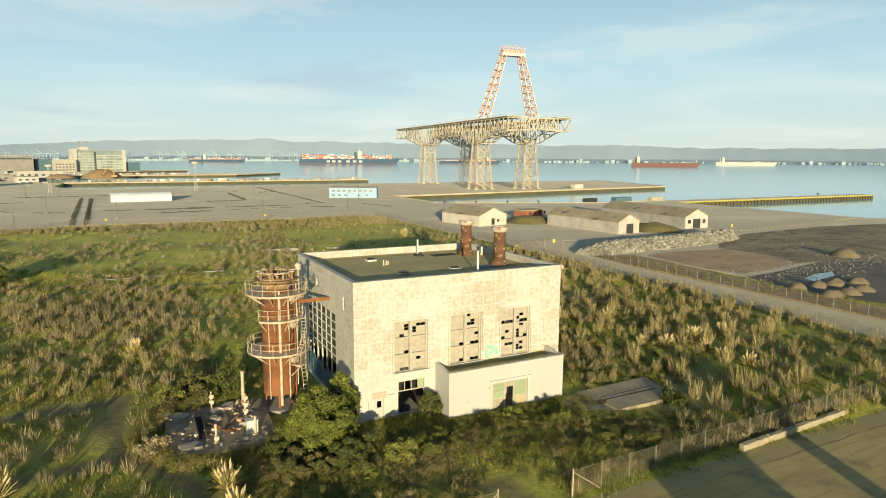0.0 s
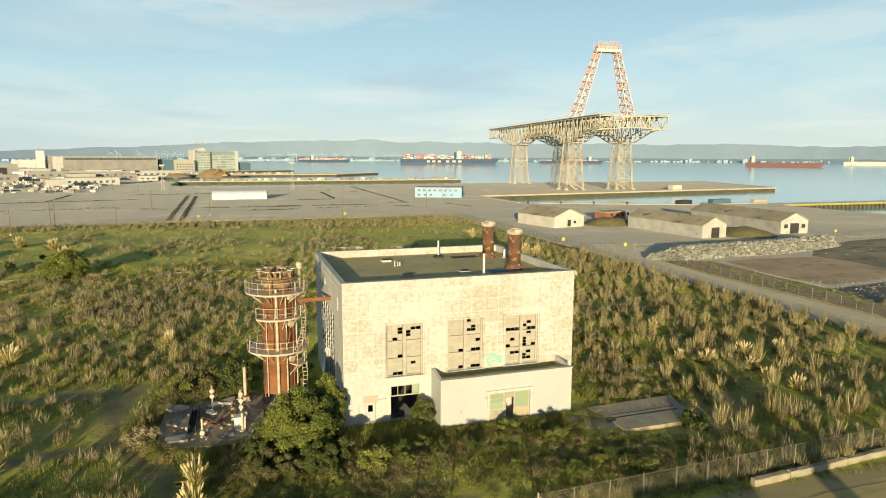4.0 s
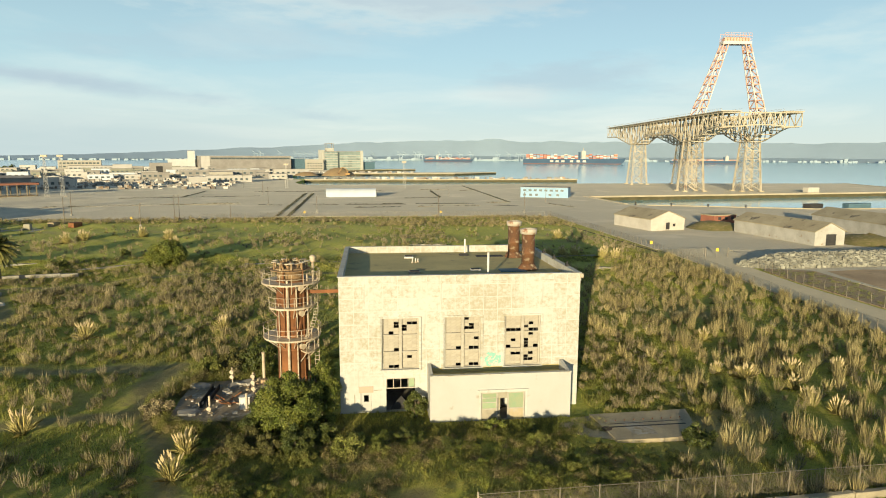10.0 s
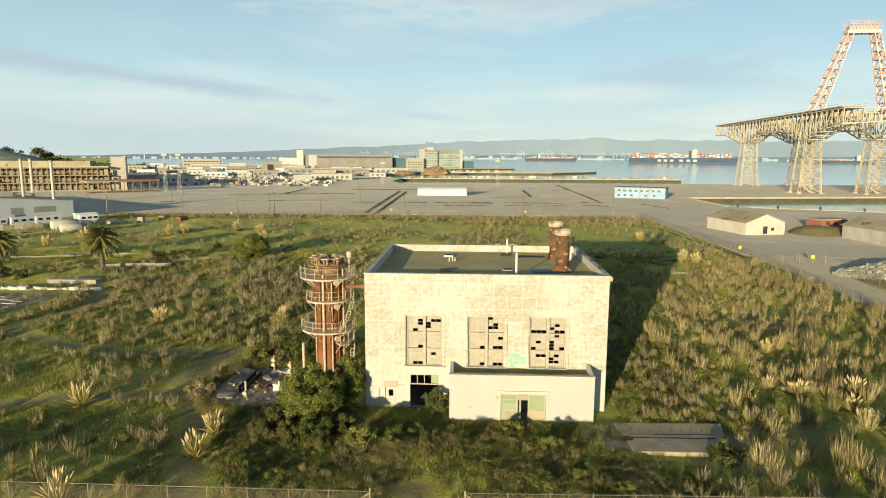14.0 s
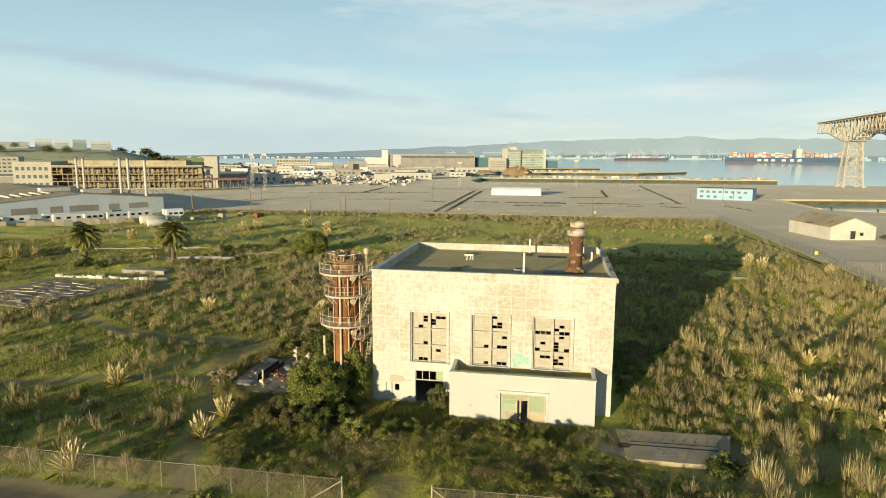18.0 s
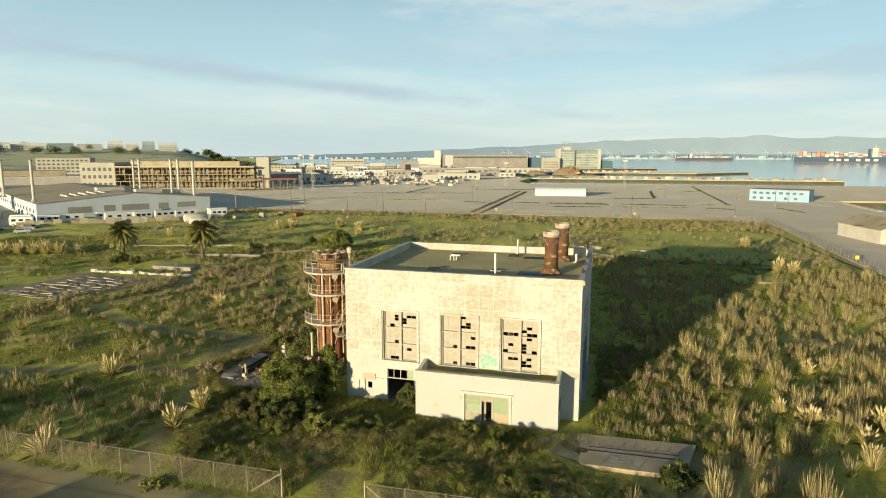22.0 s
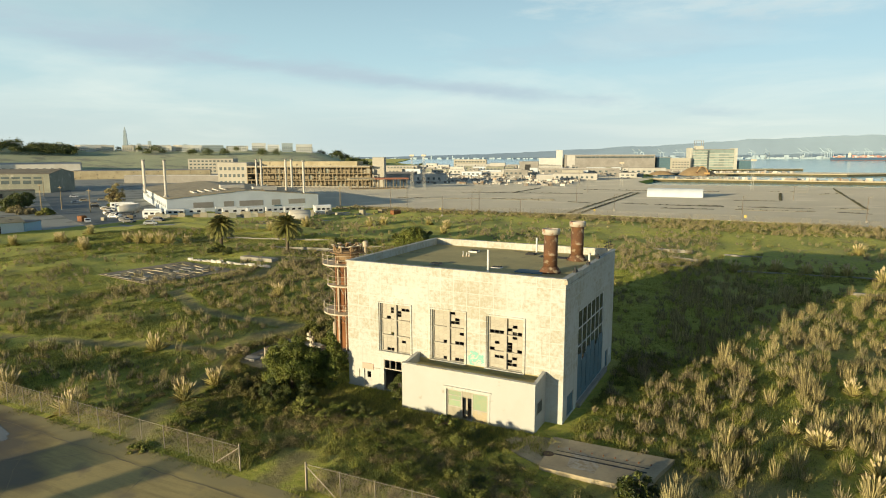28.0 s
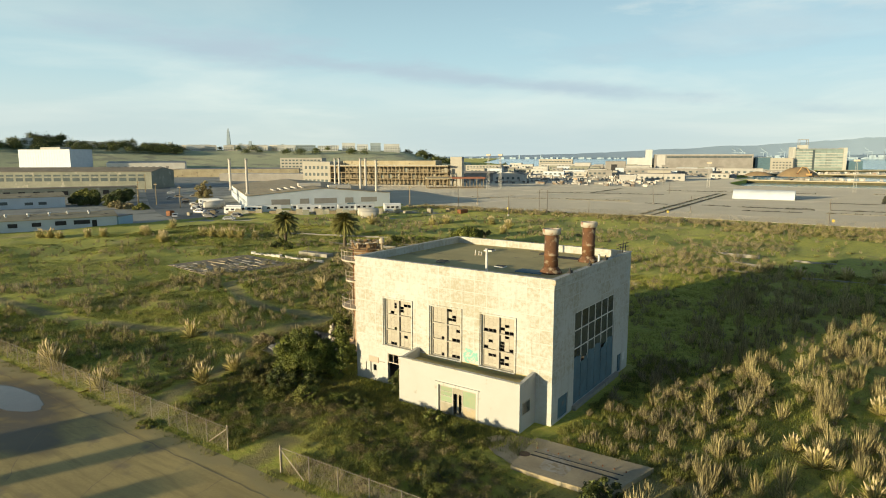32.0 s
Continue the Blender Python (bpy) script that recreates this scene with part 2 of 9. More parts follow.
def wall(bm, u0, u1, v0, v1, thick, holes, put):
    """A wall of that thickness with openings through it; put(u, v, w) gives the place, w = 0 is the outside."""
    us = sorted({u0, u1, *(h[0] for h in holes), *(h[1] for h in holes)})
    vs = sorted({v0, v1, *(h[2] for h in holes), *(h[3] for h in holes)})
    solid = lambda i, j: 0 <= i < len(us) - 1 and 0 <= j < len(vs) - 1 and not any(
        h[0] <= us[i] and us[i + 1] <= h[1] and h[2] <= vs[j] and vs[j + 1] <= h[3] for h in holes)
    cache = {}

    def vert(u, v, w):
        key = (round(u, 4), round(v, 4), w)
        if key not in cache:
            cache[key] = bm.verts.new(put(u, v, w))
        return cache[key]

    def face(*corners):
        bm.faces.new([vert(*c) for c in corners])

    for i in range(len(us) - 1):
        for j in range(len(vs) - 1):
            if not solid(i, j):
                continue
            a, b, c, d = us[i], us[i + 1], vs[j], vs[j + 1]
            face((a, c, 0), (b, c, 0), (b, d, 0), (a, d, 0))
            face((a, d, thick), (b, d, thick), (b, c, thick), (a, c, thick))
            for near, e in ((solid(i - 1, j), ((a, c), (a, d))), (solid(i + 1, j), ((b, d), (b, c))), (solid(i, j - 1), ((b, c), (a, c))), (solid(i, j + 1), ((a, d), (b, d)))):
                if not near:
                    face((*e[0], 0), (*e[1], 0), (*e[1], thick), (*e[0], thick))
    bmesh.ops.recalc_face_normals(bm, faces=bm.faces)
    return bm

# ---- materials ----
STUCCO = mat("painted_concrete", (0.525, 0.53, 0.49), (0.48, 0.475, 0.42), rough=0.9, scale=0.35, fine=16, bump=0.25, spread=0.7)
# cast in panels: older paint shows through as rough patches, with paler joints between
sn, sl = STUCCO.node_tree.nodes, STUCCO.node_tree.links
sb = sn["Principled BSDF"]
s_old = sb.inputs["Base Color"].links[0].from_socket
s_tc = sn.new("ShaderNodeTexCoord")
s_xyz = sn.new("ShaderNodeSeparateXYZ")
s_add = sn.new("ShaderNodeMath")
s_put = sn.new("ShaderNodeCombineXYZ")
sl.new(s_tc.outputs["Object"], s_xyz.inputs[0])
sl.new(s_xyz.outputs["X"], s_add.inputs[0])
sl.new(s_xyz.outputs["Y"], s_add.inputs[1])
sl.new(s_add.outputs[0], s_put.inputs["X"])
sl.new(s_xyz.outputs["Z"], s_put.inputs["Y"])
s_brick = sn.new("ShaderNodeTexBrick")
s_brick.offset = 0.0
for key, value in (("Scale", 1.0), ("Mortar Size", 0.05), ("Mortar Smooth", 0.9), ("Brick Width", 1.28), ("Row Height", 1.16)):
    s_brick.inputs[key].default_value = value
s_brick.inputs["Color1"].default_value, s_brick.inputs["Color2"].default_value, s_brick.inputs["Mortar"].default_value = (0.49, 0.49, 0.49, 1), (0.58, 0.58, 0.58, 1), (0.30, 0.30, 0.30, 1)
sl.new(s_put.outputs[0], s_brick.inputs["Vector"])
s_patch = sn.new("ShaderNodeTexNoise")
s_patch.inputs["Scale"].default_value, s_patch.inputs["Detail"].default_value, s_patch.inputs["Roughness"].default_value = 2.3, 9, 0.75
sl.new(s_put.outputs[0], s_patch.inputs["Vector"])
s_wide = sn.new("ShaderNodeTexNoise")
s_wide.inputs["Scale"].default_value, s_wide.inputs["Detail"].default_value = 0.16, 2
sl.new(s_put.outputs[0], s_wide.inputs["Vector"])
s_sum = sn.new("ShaderNodeMath")
s_sum.operation = "ADD"
sl.new(s_brick.outputs["Color"], s_sum.inputs[0])
sl.new(s_patch.outputs["Fac"], s_sum.inputs[1])
s_sum2 = sn.new("ShaderNodeMath")
s_sum2.operation = "ADD"
sl.new(s_sum.outputs[0], s_sum2.inputs[0])
s_even = sn.new("ShaderNodeMath")
s_even.operation, s_even.inputs[1].default_value, s_even.inputs[2].default_value = "MULTIPLY_ADD", 0.45, 0.275
sl.new(s_wide.outputs["Fac"], s_even.inputs[0])
sl.new(s_even.outputs[0], s_sum2.inputs[1])
s_cut = sn.new("ShaderNodeMapRange")
s_cut.inputs["From Min"].default_value, s_cut.inputs["From Max"].default_value = 1.47, 1.66
s_cut.inputs["To Max"].default_value = 0.75
sl.new(s_sum2.outputs[0], s_cut.inputs["Value"])
s_mix = sn.new("ShaderNodeMix")
s_mix.data_type = "RGBA"
s_mix.inputs["B"].default_value = (0.345, 0.305, 0.205, 1)
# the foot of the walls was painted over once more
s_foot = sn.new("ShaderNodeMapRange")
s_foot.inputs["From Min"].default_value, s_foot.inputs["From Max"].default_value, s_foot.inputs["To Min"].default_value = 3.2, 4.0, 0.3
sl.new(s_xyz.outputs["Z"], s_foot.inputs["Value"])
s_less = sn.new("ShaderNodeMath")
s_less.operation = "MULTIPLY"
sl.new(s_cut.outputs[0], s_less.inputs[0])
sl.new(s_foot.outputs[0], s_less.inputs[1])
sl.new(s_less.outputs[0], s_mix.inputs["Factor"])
sl.new(s_old, s_mix.inputs["A"])
# rain streaks run down from the coping
s_long = sn.new("ShaderNodeMapping")
s_long.inputs["Scale"].default_value = (3.2, 0.22, 1)
sl.new(s_put.outputs[0], s_long.inputs["Vector"])
s_streak = sn.new("ShaderNodeTexNoise")
s_streak.inputs["Scale"].default_value, s_streak.inputs["Detail"].default_value, s_streak.inputs["Roughness"].default_value = 1.0, 7, 0.65
sl.new(s_long.outputs[0], s_streak.inputs["Vector"])
s_run = sn.new("ShaderNodeMapRange")
s_run.inputs["From Min"].default_value, s_run.inputs["From Max"].default_value, s_run.inputs["To Max"].default_value = 0.56, 0.74, 0.7
sl.new(s_streak.outputs["Fac"], s_run.inputs["Value"])
s_mix2 = sn.new("ShaderNodeMix")
s_mix2.data_type = "RGBA"
s_mix2.inputs["B"].default_value = (0.30, 0.265, 0.19, 1)
sl.new(s_run.outputs[0], s_mix2.inputs["Factor"])
sl.new(s_mix.outputs["Result"], s_mix2.inputs["A"])
sl.new(s_mix2.outputs["Result"], sb.inputs["Base Color"])
STUCCO_LOW = mat("fresh_white_paint", (0.475, 0.475, 0.44), (0.44, 0.43, 0.39), rough=0.85, scale=0.5, fine=20, bump=0.15, spread=0.8, third=(0.36, 0.33, 0.27), third_at=0.68)
TAR = mat("tar_roof", (0.54, 0.45, 0.194), (0.441, 0.369, 0.162), rough=0.95, scale=0.25, fine=14, bump=0.3, third=(0.324, 0.27, 0.135), third_at=0.64, grit=0.012)
# near-black for painted shade inside openings, also for dark metal and felt
DARK = mat("shade_and_dark_metal", (0.05, 0.048, 0.045), (0.03, 0.03, 0.03), rough=0.95, scale=0.5)
RUST = mat("rusted_steel", (0.26, 0.105, 0.036), (0.165, 0.066, 0.026), rough=0.85, scale=0.5, fine=10, bump=0.3, third=(0.11, 0.055, 0.028), third_at=0.60)
RUST_PEEL = mat("rusted_flue_steel", (0.175, 0.08, 0.033), (0.09, 0.046, 0.024), rough=0.85, scale=0.8, fine=12, bump=0.3, third=(0.34, 0.26, 0.17), third_at=0.60)
RUST_TAN = mat("tan_crusted_steel", (0.30, 0.20, 0.10), (0.19, 0.115, 0.055), rough=0.9, scale=1.2, fine=8, bump=0.2, third=(0.42, 0.34, 0.22), third_at=0.6)
FLAKED = mat("flaking_white_band", (0.522, 0.477, 0.396), (0.405, 0.342, 0.252), rough=0.8, scale=1.0, fine=9, third=(0.27, 0.126, 0.063), third_at=0.58)
FADED = mat("faded_paint_steel", (0.558, 0.495, 0.378), (0.414, 0.324, 0.216), rough=0.7, scale=1.2, fine=8, bump=0.1, third=(0.252, 0.117, 0.054), third_at=0.66)
PALE = mat("pale_metal", (0.675, 0.666, 0.63), (0.54, 0.522, 0.468), rough=0.6, scale=1.0, fine=8)
PANE = mat("painted_over_pane", (0.41, 0.375, 0.295), (0.345, 0.31, 0.24), rough=0.55, scale=2.0, fine=5, per_piece=0.10)
FRAME = mat("window_frame", (0.43, 0.40, 0.33), (0.36, 0.33, 0.26), rough=0.8, scale=2.0)
DUSTY_GLASS = mat("dusty_dark_glass", (0.09, 0.099, 0.081), (0.054, 0.063, 0.054), rough=0.25, scale=1.0, per_piece=0.3)
BLUE_SHEET = mat("blue_grey_sheet", (0.09, 0.171, 0.211), (0.0675, 0.126, 0.158), rough=0.7, scale=0.6, fine=14, bump=0.2, third=(0.144, 0.153, 0.144), third_at=0.66)
TEAL = mat("teal_spray_paint", (0.20, 0.47, 0.38), (0.27, 0.50, 0.42), rough=0.8, scale=3)
GREEN_GLASS = mat("green_wired_glass", (0.27, 0.378, 0.234), (0.342, 0.378, 0.234), rough=0.35, scale=1.5, per_piece=0.15)
BOARD = mat("weathered_board", (0.378, 0.342, 0.252), (0.297, 0.27, 0.198), rough=0.9, scale=1.5)
PINK = mat("faded_pink_sign", (0.594, 0.378, 0.288), (0.54, 0.36, 0.27), rough=0.8, scale=2)
CONCRETE = mat("old_concrete", (0.36, 0.333, 0.279), (0.27, 0.252, 0.207), rough=0.95, scale=0.5, fine=12, bump=0.3, third=(0.18, 0.171, 0.144), third_at=0.64)
SLAB_MAT = mat("stained_slab_concrete", (0.45, 0.373, 0.234), (0.333, 0.279, 0.18), rough=0.95, scale=0.4, fine=12, bump=0.3, third=(0.378, 0.36, 0.315), third_at=0.66)
DARK_EARTH_LID = mat("rusty_drain_iron", (0.10, 0.06, 0.04), (0.06, 0.04, 0.03), rough=0.8, scale=2)
STAIN_PAINT = mat("worn_white_splash", (0.42, 0.39, 0.32), (0.34, 0.30, 0.22), rough=0.9, scale=1.2, fine=8, third=(0.30, 0.25, 0.16), third_at=0.55)
KERB_STONE = mat("worn_kerb_concrete", (0.414, 0.36, 0.243), (0.297, 0.257, 0.171), rough=0.95, scale=0.8, fine=10, bump=0.3)
ASPHALT = mat("weathered_asphalt", (0.46, 0.405, 0.285), (0.37, 0.325, 0.23), rough=0.95, scale=0.02, fine=30, bump=0.1, third=(0.54, 0.47, 0.345), third_at=0.60, grit=0.08)
ROAD_MAT = mat("gravelly_road", (0.54, 0.42, 0.165), (0.42, 0.325, 0.13), rough=0.95, scale=0.12, fine=40, grit=0.008, third=(0.30, 0.24, 0.13), third_at=0.62)
TRACK_MAT = mat("pale_track", (0.52, 0.425, 0.245), (0.41, 0.335, 0.195), rough=0.95, scale=0.1, fine=14, grit=0.04)
DIRT = mat("bare_brown_dirt", (0.50, 0.35, 0.20), (0.39, 0.275, 0.16), rough=0.98, scale=0.1, fine=14, grit=0.05)
QUAY = mat("quay_concrete", (0.495, 0.423, 0.288), (0.378, 0.32, 0.216), rough=0.95, scale=0.1, fine=12, grit=0.12)
QUAY_SIDE = mat("weedy_quay_wall", (0.063, 0.0585, 0.027), (0.108, 0.09, 0.045), rough=0.95, scale=0.2)
STEEL_TAN = mat("tan_crane_steel", (0.513, 0.459, 0.347), (0.423, 0.36, 0.252), rough=0.75, scale=0.1, fine=10, third=(0.297, 0.162, 0.081), third_at=0.66)
STEEL_WHITE = mat("white_mast_steel", (0.648, 0.621, 0.594), (0.576, 0.522, 0.477), rough=0.7, scale=0.1, third=(0.558, 0.252, 0.162), third_at=0.66)
STEEL_RED = mat("faded_red_mast_steel", (0.63, 0.342, 0.252), (0.648, 0.423, 0.333), rough=0.7, scale=0.1)
ROCK = mat("broken_grey_rock", (0.30, 0.295, 0.24), (0.20, 0.195, 0.155), rough=0.95, scale=0.5, per_piece=-0.3)
CORRUGATED = mat("weathered_corrugated_iron", (0.50, 0.485, 0.43), (0.38, 0.36, 0.31), rough=0.8, scale=0.3, fine=10, third=(0.27, 0.18, 0.108), third_at=0.68)
OLD_ROOF = mat("old_brown_roofing", (0.45, 0.387, 0.252), (0.342, 0.288, 0.18), rough=0.9, scale=0.15, fine=12, third=(0.126, 0.108, 0.081), third_at=0.64)
WORK_WHITE = mat("white_ribbed_cladding", (0.576, 0.621, 0.648), (0.513, 0.558, 0.585), rough=0.7, scale=0.2)
AGED_PANEL = mat("aged_olive_panels", (0.29, 0.29, 0.225), (0.22, 0.225, 0.175), rough=0.9, scale=0.1, fine=12, third=(0.414, 0.387, 0.306), third_at=0.62)
DARK_ROOF = mat("dark_brown_roofing", (0.306, 0.257, 0.171), (0.216, 0.18, 0.126), rough=0.9, scale=0.15, fine=12)
YARD_PAVE = mat("grey_works_paving", (0.39, 0.385, 0.325), (0.31, 0.31, 0.265), rough=0.95, scale=0.03, fine=20, third=(0.19, 0.20, 0.17), third_at=0.58, grit=0.06)
STREET = mat("dark_street_asphalt", (0.20, 0.22, 0.21), (0.16, 0.175, 0.165), rough=0.9, scale=0.05, fine=20)
WHITEWASH = mat("white_painted_wall", (0.576, 0.54, 0.468), (0.486, 0.45, 0.378), rough=0.85, scale=0.3, fine=10, third=(0.45, 0.405, 0.333), third_at=0.70)
BRICK = mat("red_brick", (0.324, 0.126, 0.072), (0.252, 0.099, 0.063), rough=0.9, scale=0.5)
PALE_BLUE = mat("pale_blue_paint", (0.25, 0.40, 0.54), (0.29, 0.43, 0.56), rough=0.7, scale=0.2)
GREY_ROOF = mat("grey_roofing", (0.324, 0.306, 0.27), (0.252, 0.234, 0.207), rough=0.9, scale=0.1, fine=10)
WOOD_FRAME = mat("weathered_timber", (0.31, 0.245, 0.145), (0.22, 0.175, 0.105), rough=0.9, scale=0.3)
RED_ROOF = mat("faded_red_roof", (0.378, 0.153, 0.09), (0.306, 0.135, 0.081), rough=0.9, scale=0.2)
BEIGE = mat("beige_plaster", (0.45, 0.42, 0.345), (0.39, 0.36, 0.29), rough=0.9, scale=0.1)
HOUSE_CREAM = mat("cream_house_render", (0.72, 0.675, 0.576), (0.648, 0.594, 0.486), rough=0.9, scale=0.1, per_piece=0.15)
MOUND = mat("dry_grassy_soil", (0.22, 0.185, 0.07), (0.15, 0.14, 0.04), rough=1.0, scale=0.5, fine=12, third=(0.26, 0.20, 0.10), third_at=0.58, grit=0.05)
HEAP_SOIL = mat("brown_heaped_soil", (0.235, 0.19, 0.12), (0.165, 0.135, 0.085), rough=0.95, scale=0.4, fine=10, grit=0.05)
SPOIL = mat("tan_spoil", (0.378, 0.261, 0.126), (0.297, 0.207, 0.108), rough=0.95, scale=0.2)
OFFWHITE = mat("off_white_plaster", (0.53, 0.51, 0.46), (0.45, 0.43, 0.38), rough=0.9, scale=0.1, per_piece=0.12)
APARTMENT_GREY = mat("blue_grey_apartment_cladding", (0.34, 0.40, 0.42), (0.28, 0.34, 0.36), rough=0.7, scale=0.1)
APARTMENT = mat("pale_apartment_render", (0.62, 0.63, 0.60), (0.54, 0.54, 0.50), rough=0.9, scale=0.1, per_piece=0.12)
FARGLASS = mat("far_window_glass", (0.09, 0.117, 0.117), (0.063, 0.081, 0.081), rough=0.3, scale=0.2)
FAR_GREEN = mat("far_grass_slope", (0.34, 0.39, 0.19), (0.25, 0.31, 0.16), rough=1.0, scale=0.01, fine=8, third=(0.14, 0.18, 0.11), third_at=0.58, grit=0.12)
# distance haze is put into the colour: pale blue for hills and town
HILL_NEAR = mat("haze_painted_near_hills", (0.40, 0.52, 0.58), (0.37, 0.485, 0.545), rough=1.0, scale=0.003, fine=6)
HAZY_WHITE = mat("haze_painted_town", (0.35, 0.43, 0.47), (0.31, 0.39, 0.44), rough=1.0, scale=0.01)
HILL = mat("haze_painted_far_hills", (0.40, 0.525, 0.61), (0.37, 0.49, 0.57), rough=1.0, scale=0.002, fine=6)
HULL = mat("navy_hull_paint", (0.035, 0.075, 0.13), (0.045, 0.09, 0.15), rough=0.85, scale=0.02)
HULL_RED = mat("red_hull_paint", (0.15, 0.06, 0.05), (0.13, 0.055, 0.045), rough=0.6, scale=0.02)
CAR_GLASS = mat("car_glass", (0.03, 0.035, 0.04), (0.02, 0.02, 0.03), rough=0.1, scale=1)
TYRE = mat("tyre_rubber", (0.03, 0.03, 0.03), (0.02, 0.02, 0.02), rough=0.9, scale=4)
CHROME = mat("galvanised_post", (0.27, 0.234, 0.171), (0.207, 0.18, 0.126), rough=0.6, metal=0.2, scale=2)
BARK = mat("bark", (0.144, 0.108, 0.072), (0.09, 0.072, 0.045), rough=0.95, scale=2, bump=0.4)
LEAF = mat("dark_green_leaves", (0.092, 0.122, 0.014), (0.17, 0.18, 0.026), rough=0.6, scale=0.5, per_piece=-0.6)
THICKET = mat("olive_brown_thicket", (0.085, 0.088, 0.02), (0.135, 0.12, 0.036), rough=0.85, scale=0.4, per_piece=-0.6)
LEAF_DEEP = mat("deep_green_leaves", (0.055, 0.075, 0.012), (0.09, 0.10, 0.016), rough=0.6, scale=0.5, per_piece=-0.55)
PALM_LEAF = mat("palm_fronds", (0.15, 0.155, 0.035), (0.23, 0.20, 0.055), rough=0.6, scale=0.5, per_piece=-0.35)
DRY = mat("dry_brush", (0.36, 0.30, 0.135), (0.24, 0.20, 0.085), rough=0.9, scale=0.11, fine=8, per_piece=-0.7, third=(0.32, 0.275, 0.135), third_at=0.6)
DRY_DARK = mat("grey_brown_brush", (0.31, 0.255, 0.14), (0.20, 0.17, 0.085), rough=0.9, scale=0.11, fine=8, per_piece=-0.7, third=(0.27, 0.24, 0.15), third_at=0.6)
OLIVE = mat("olive_brush", (0.135, 0.16, 0.026), (0.22, 0.205, 0.05), rough=0.85, scale=0.12, per_piece=-0.6)
GRASS = mat("short_green_grass", (0.185, 0.22, 0.028), (0.31, 0.285, 0.055), rough=0.85, scale=0.09, per_piece=-0.5)
STRAW = mat("pampas_straw", (0.44, 0.375, 0.13), (0.34, 0.29, 0.10), rough=0.9, scale=0.5, per_piece=-0.3)
PLUME = mat("pampas_plume", (0.52, 0.42, 0.23), (0.43, 0.34, 0.17), rough=0.95, scale=1, per_piece=-0.2)

# the road: tyre-drawn streaks, wet hollows with painted shade, and strewn soil
rn, rl = ROAD_MAT.node_tree.nodes, ROAD_MAT.node_tree.links
rb = rn["Principled BSDF"]
r_tc = rn.new("ShaderNodeTexCoord")


def road_layer(under, colour, fac, lo, hi, most=1.0):
    cut = rn.new("ShaderNodeMapRange")
    cut.inputs["From Min"].default_value, cut.inputs["From Max"].default_value, cut.inputs["To Max"].default_value = lo, hi, most
    rl.new(fac, cut.inputs["Value"])
    mx = rn.new("ShaderNodeMix")
    mx.data_type = "RGBA"
    mx.inputs["B"].default_value = (*colour, 1)
    rl.new(cut.outputs[0], mx.inputs["Factor"])
    rl.new(under, mx.inputs["A"])
    return mx.outputs["Result"], cut.outputs[0]


r_map = rn.new("ShaderNodeMapping")
r_map.inputs["Scale"].default_value, r_map.inputs["Rotation"].default_value = (0.12, 1.3, 1), (0, 0, radians(12))
rl.new(r_tc.outputs["Object"], r_map.inputs["Vector"])
r_streak = rn.new("ShaderNodeTexNoise")
r_streak.inputs["Scale"].default_value, r_streak.inputs["Detail"].default_value, r_streak.inputs["Roughness"].default_value = 1.0, 8, 0.7
rl.new(r_map.outputs[0], r_streak.inputs["Vector"])
r_now, _ = road_layer(rb.inputs["Base Color"].links[0].from_socket, (0.34, 0.265, 0.105), r_streak.outputs["Fac"], 0.48, 0.66, 0.8)
r_strewn = rn.new("ShaderNodeAttribute")
r_strewn.attribute_name = "strewn"
r_now, _ = road_layer(r_now, (0.37, 0.31, 0.145), r_strewn.outputs["Fac"], 0.1, 0.9, 0.8)
r_damp_shade = rn.new("ShaderNodeAttribute")
r_damp_shade.attribute_name = "damp_shade"
# this dark colour carries both wet ground and a painted shadow
r_now, r_wet_shade = road_layer(r_now, (0.115, 0.085, 0.045), r_damp_shade.outputs["Fac"], 0.0, 1.0, 0.9)
rl.new(r_now, rb.inputs["Base Color"])
r_gloss = rn.new("ShaderNodeMapRange")
r_gloss.inputs["To Min"].default_value, r_gloss.inputs["To Max"].default_value = 0.95, 0.5
rl.new(r_wet_shade, r_gloss.inputs["Value"])
rl.new(r_gloss.outputs[0], rb.inputs["Roughness"])

# dust on old paving scatters light back at a low angle
for dusty, amount in ((ASPHALT, 0.26), (TRACK_MAT, 0.26), (QUAY, 0.3), (FAR_GREEN, 0.12)):
    skin = dusty.node_tree.nodes["Principled BSDF"]
    skin.inputs["Sheen Weight"].default_value, skin.inputs["Sheen Roughness"].default_value = amount, 0.6
    skin.inputs["Sheen Tint"].default_value = (0.95, 0.88, 0.72, 1)

# the field: green turf, straw and bare earth in patches
FIELD = bpy.data.materials.new("field_ground")
FIELD.use_nodes = True
fn, fl = FIELD.node_tree.nodes, FIELD.node_tree.links
ftc = fn.new("ShaderNodeTexCoord")


def field_noise(scale, detail=5, rough=0.6):
    tex = fn.new("ShaderNodeTexNoise")
    tex.inputs["Scale"].default_value, tex.inputs["Detail"].default_value, tex.inputs["Roughness"].default_value = scale, detail, rough
    fl.new(ftc.outputs["Object"], tex.inputs["Vector"])
    return tex.outputs["Fac"]


def field_mix(a, b, fac, lo, hi):
    cut = fn.new("ShaderNodeMapRange")
    cut.inputs["From Min"].default_value, cut.inputs["From Max"].default_value = lo, hi
    fl.new(fac, cut.inputs["Value"])
    mx = fn.new("ShaderNodeMix")
    mx.data_type = "RGBA"
    fl.new(cut.outputs[0], mx.inputs["Factor"])
    for key, c in (("A", a), ("B", b)):
        if isinstance(c, tuple):
            mx.inputs[key].default_value = (*c, 1)
        else:
            fl.new(c, mx.inputs[key])
    return mx.outputs["Result"]


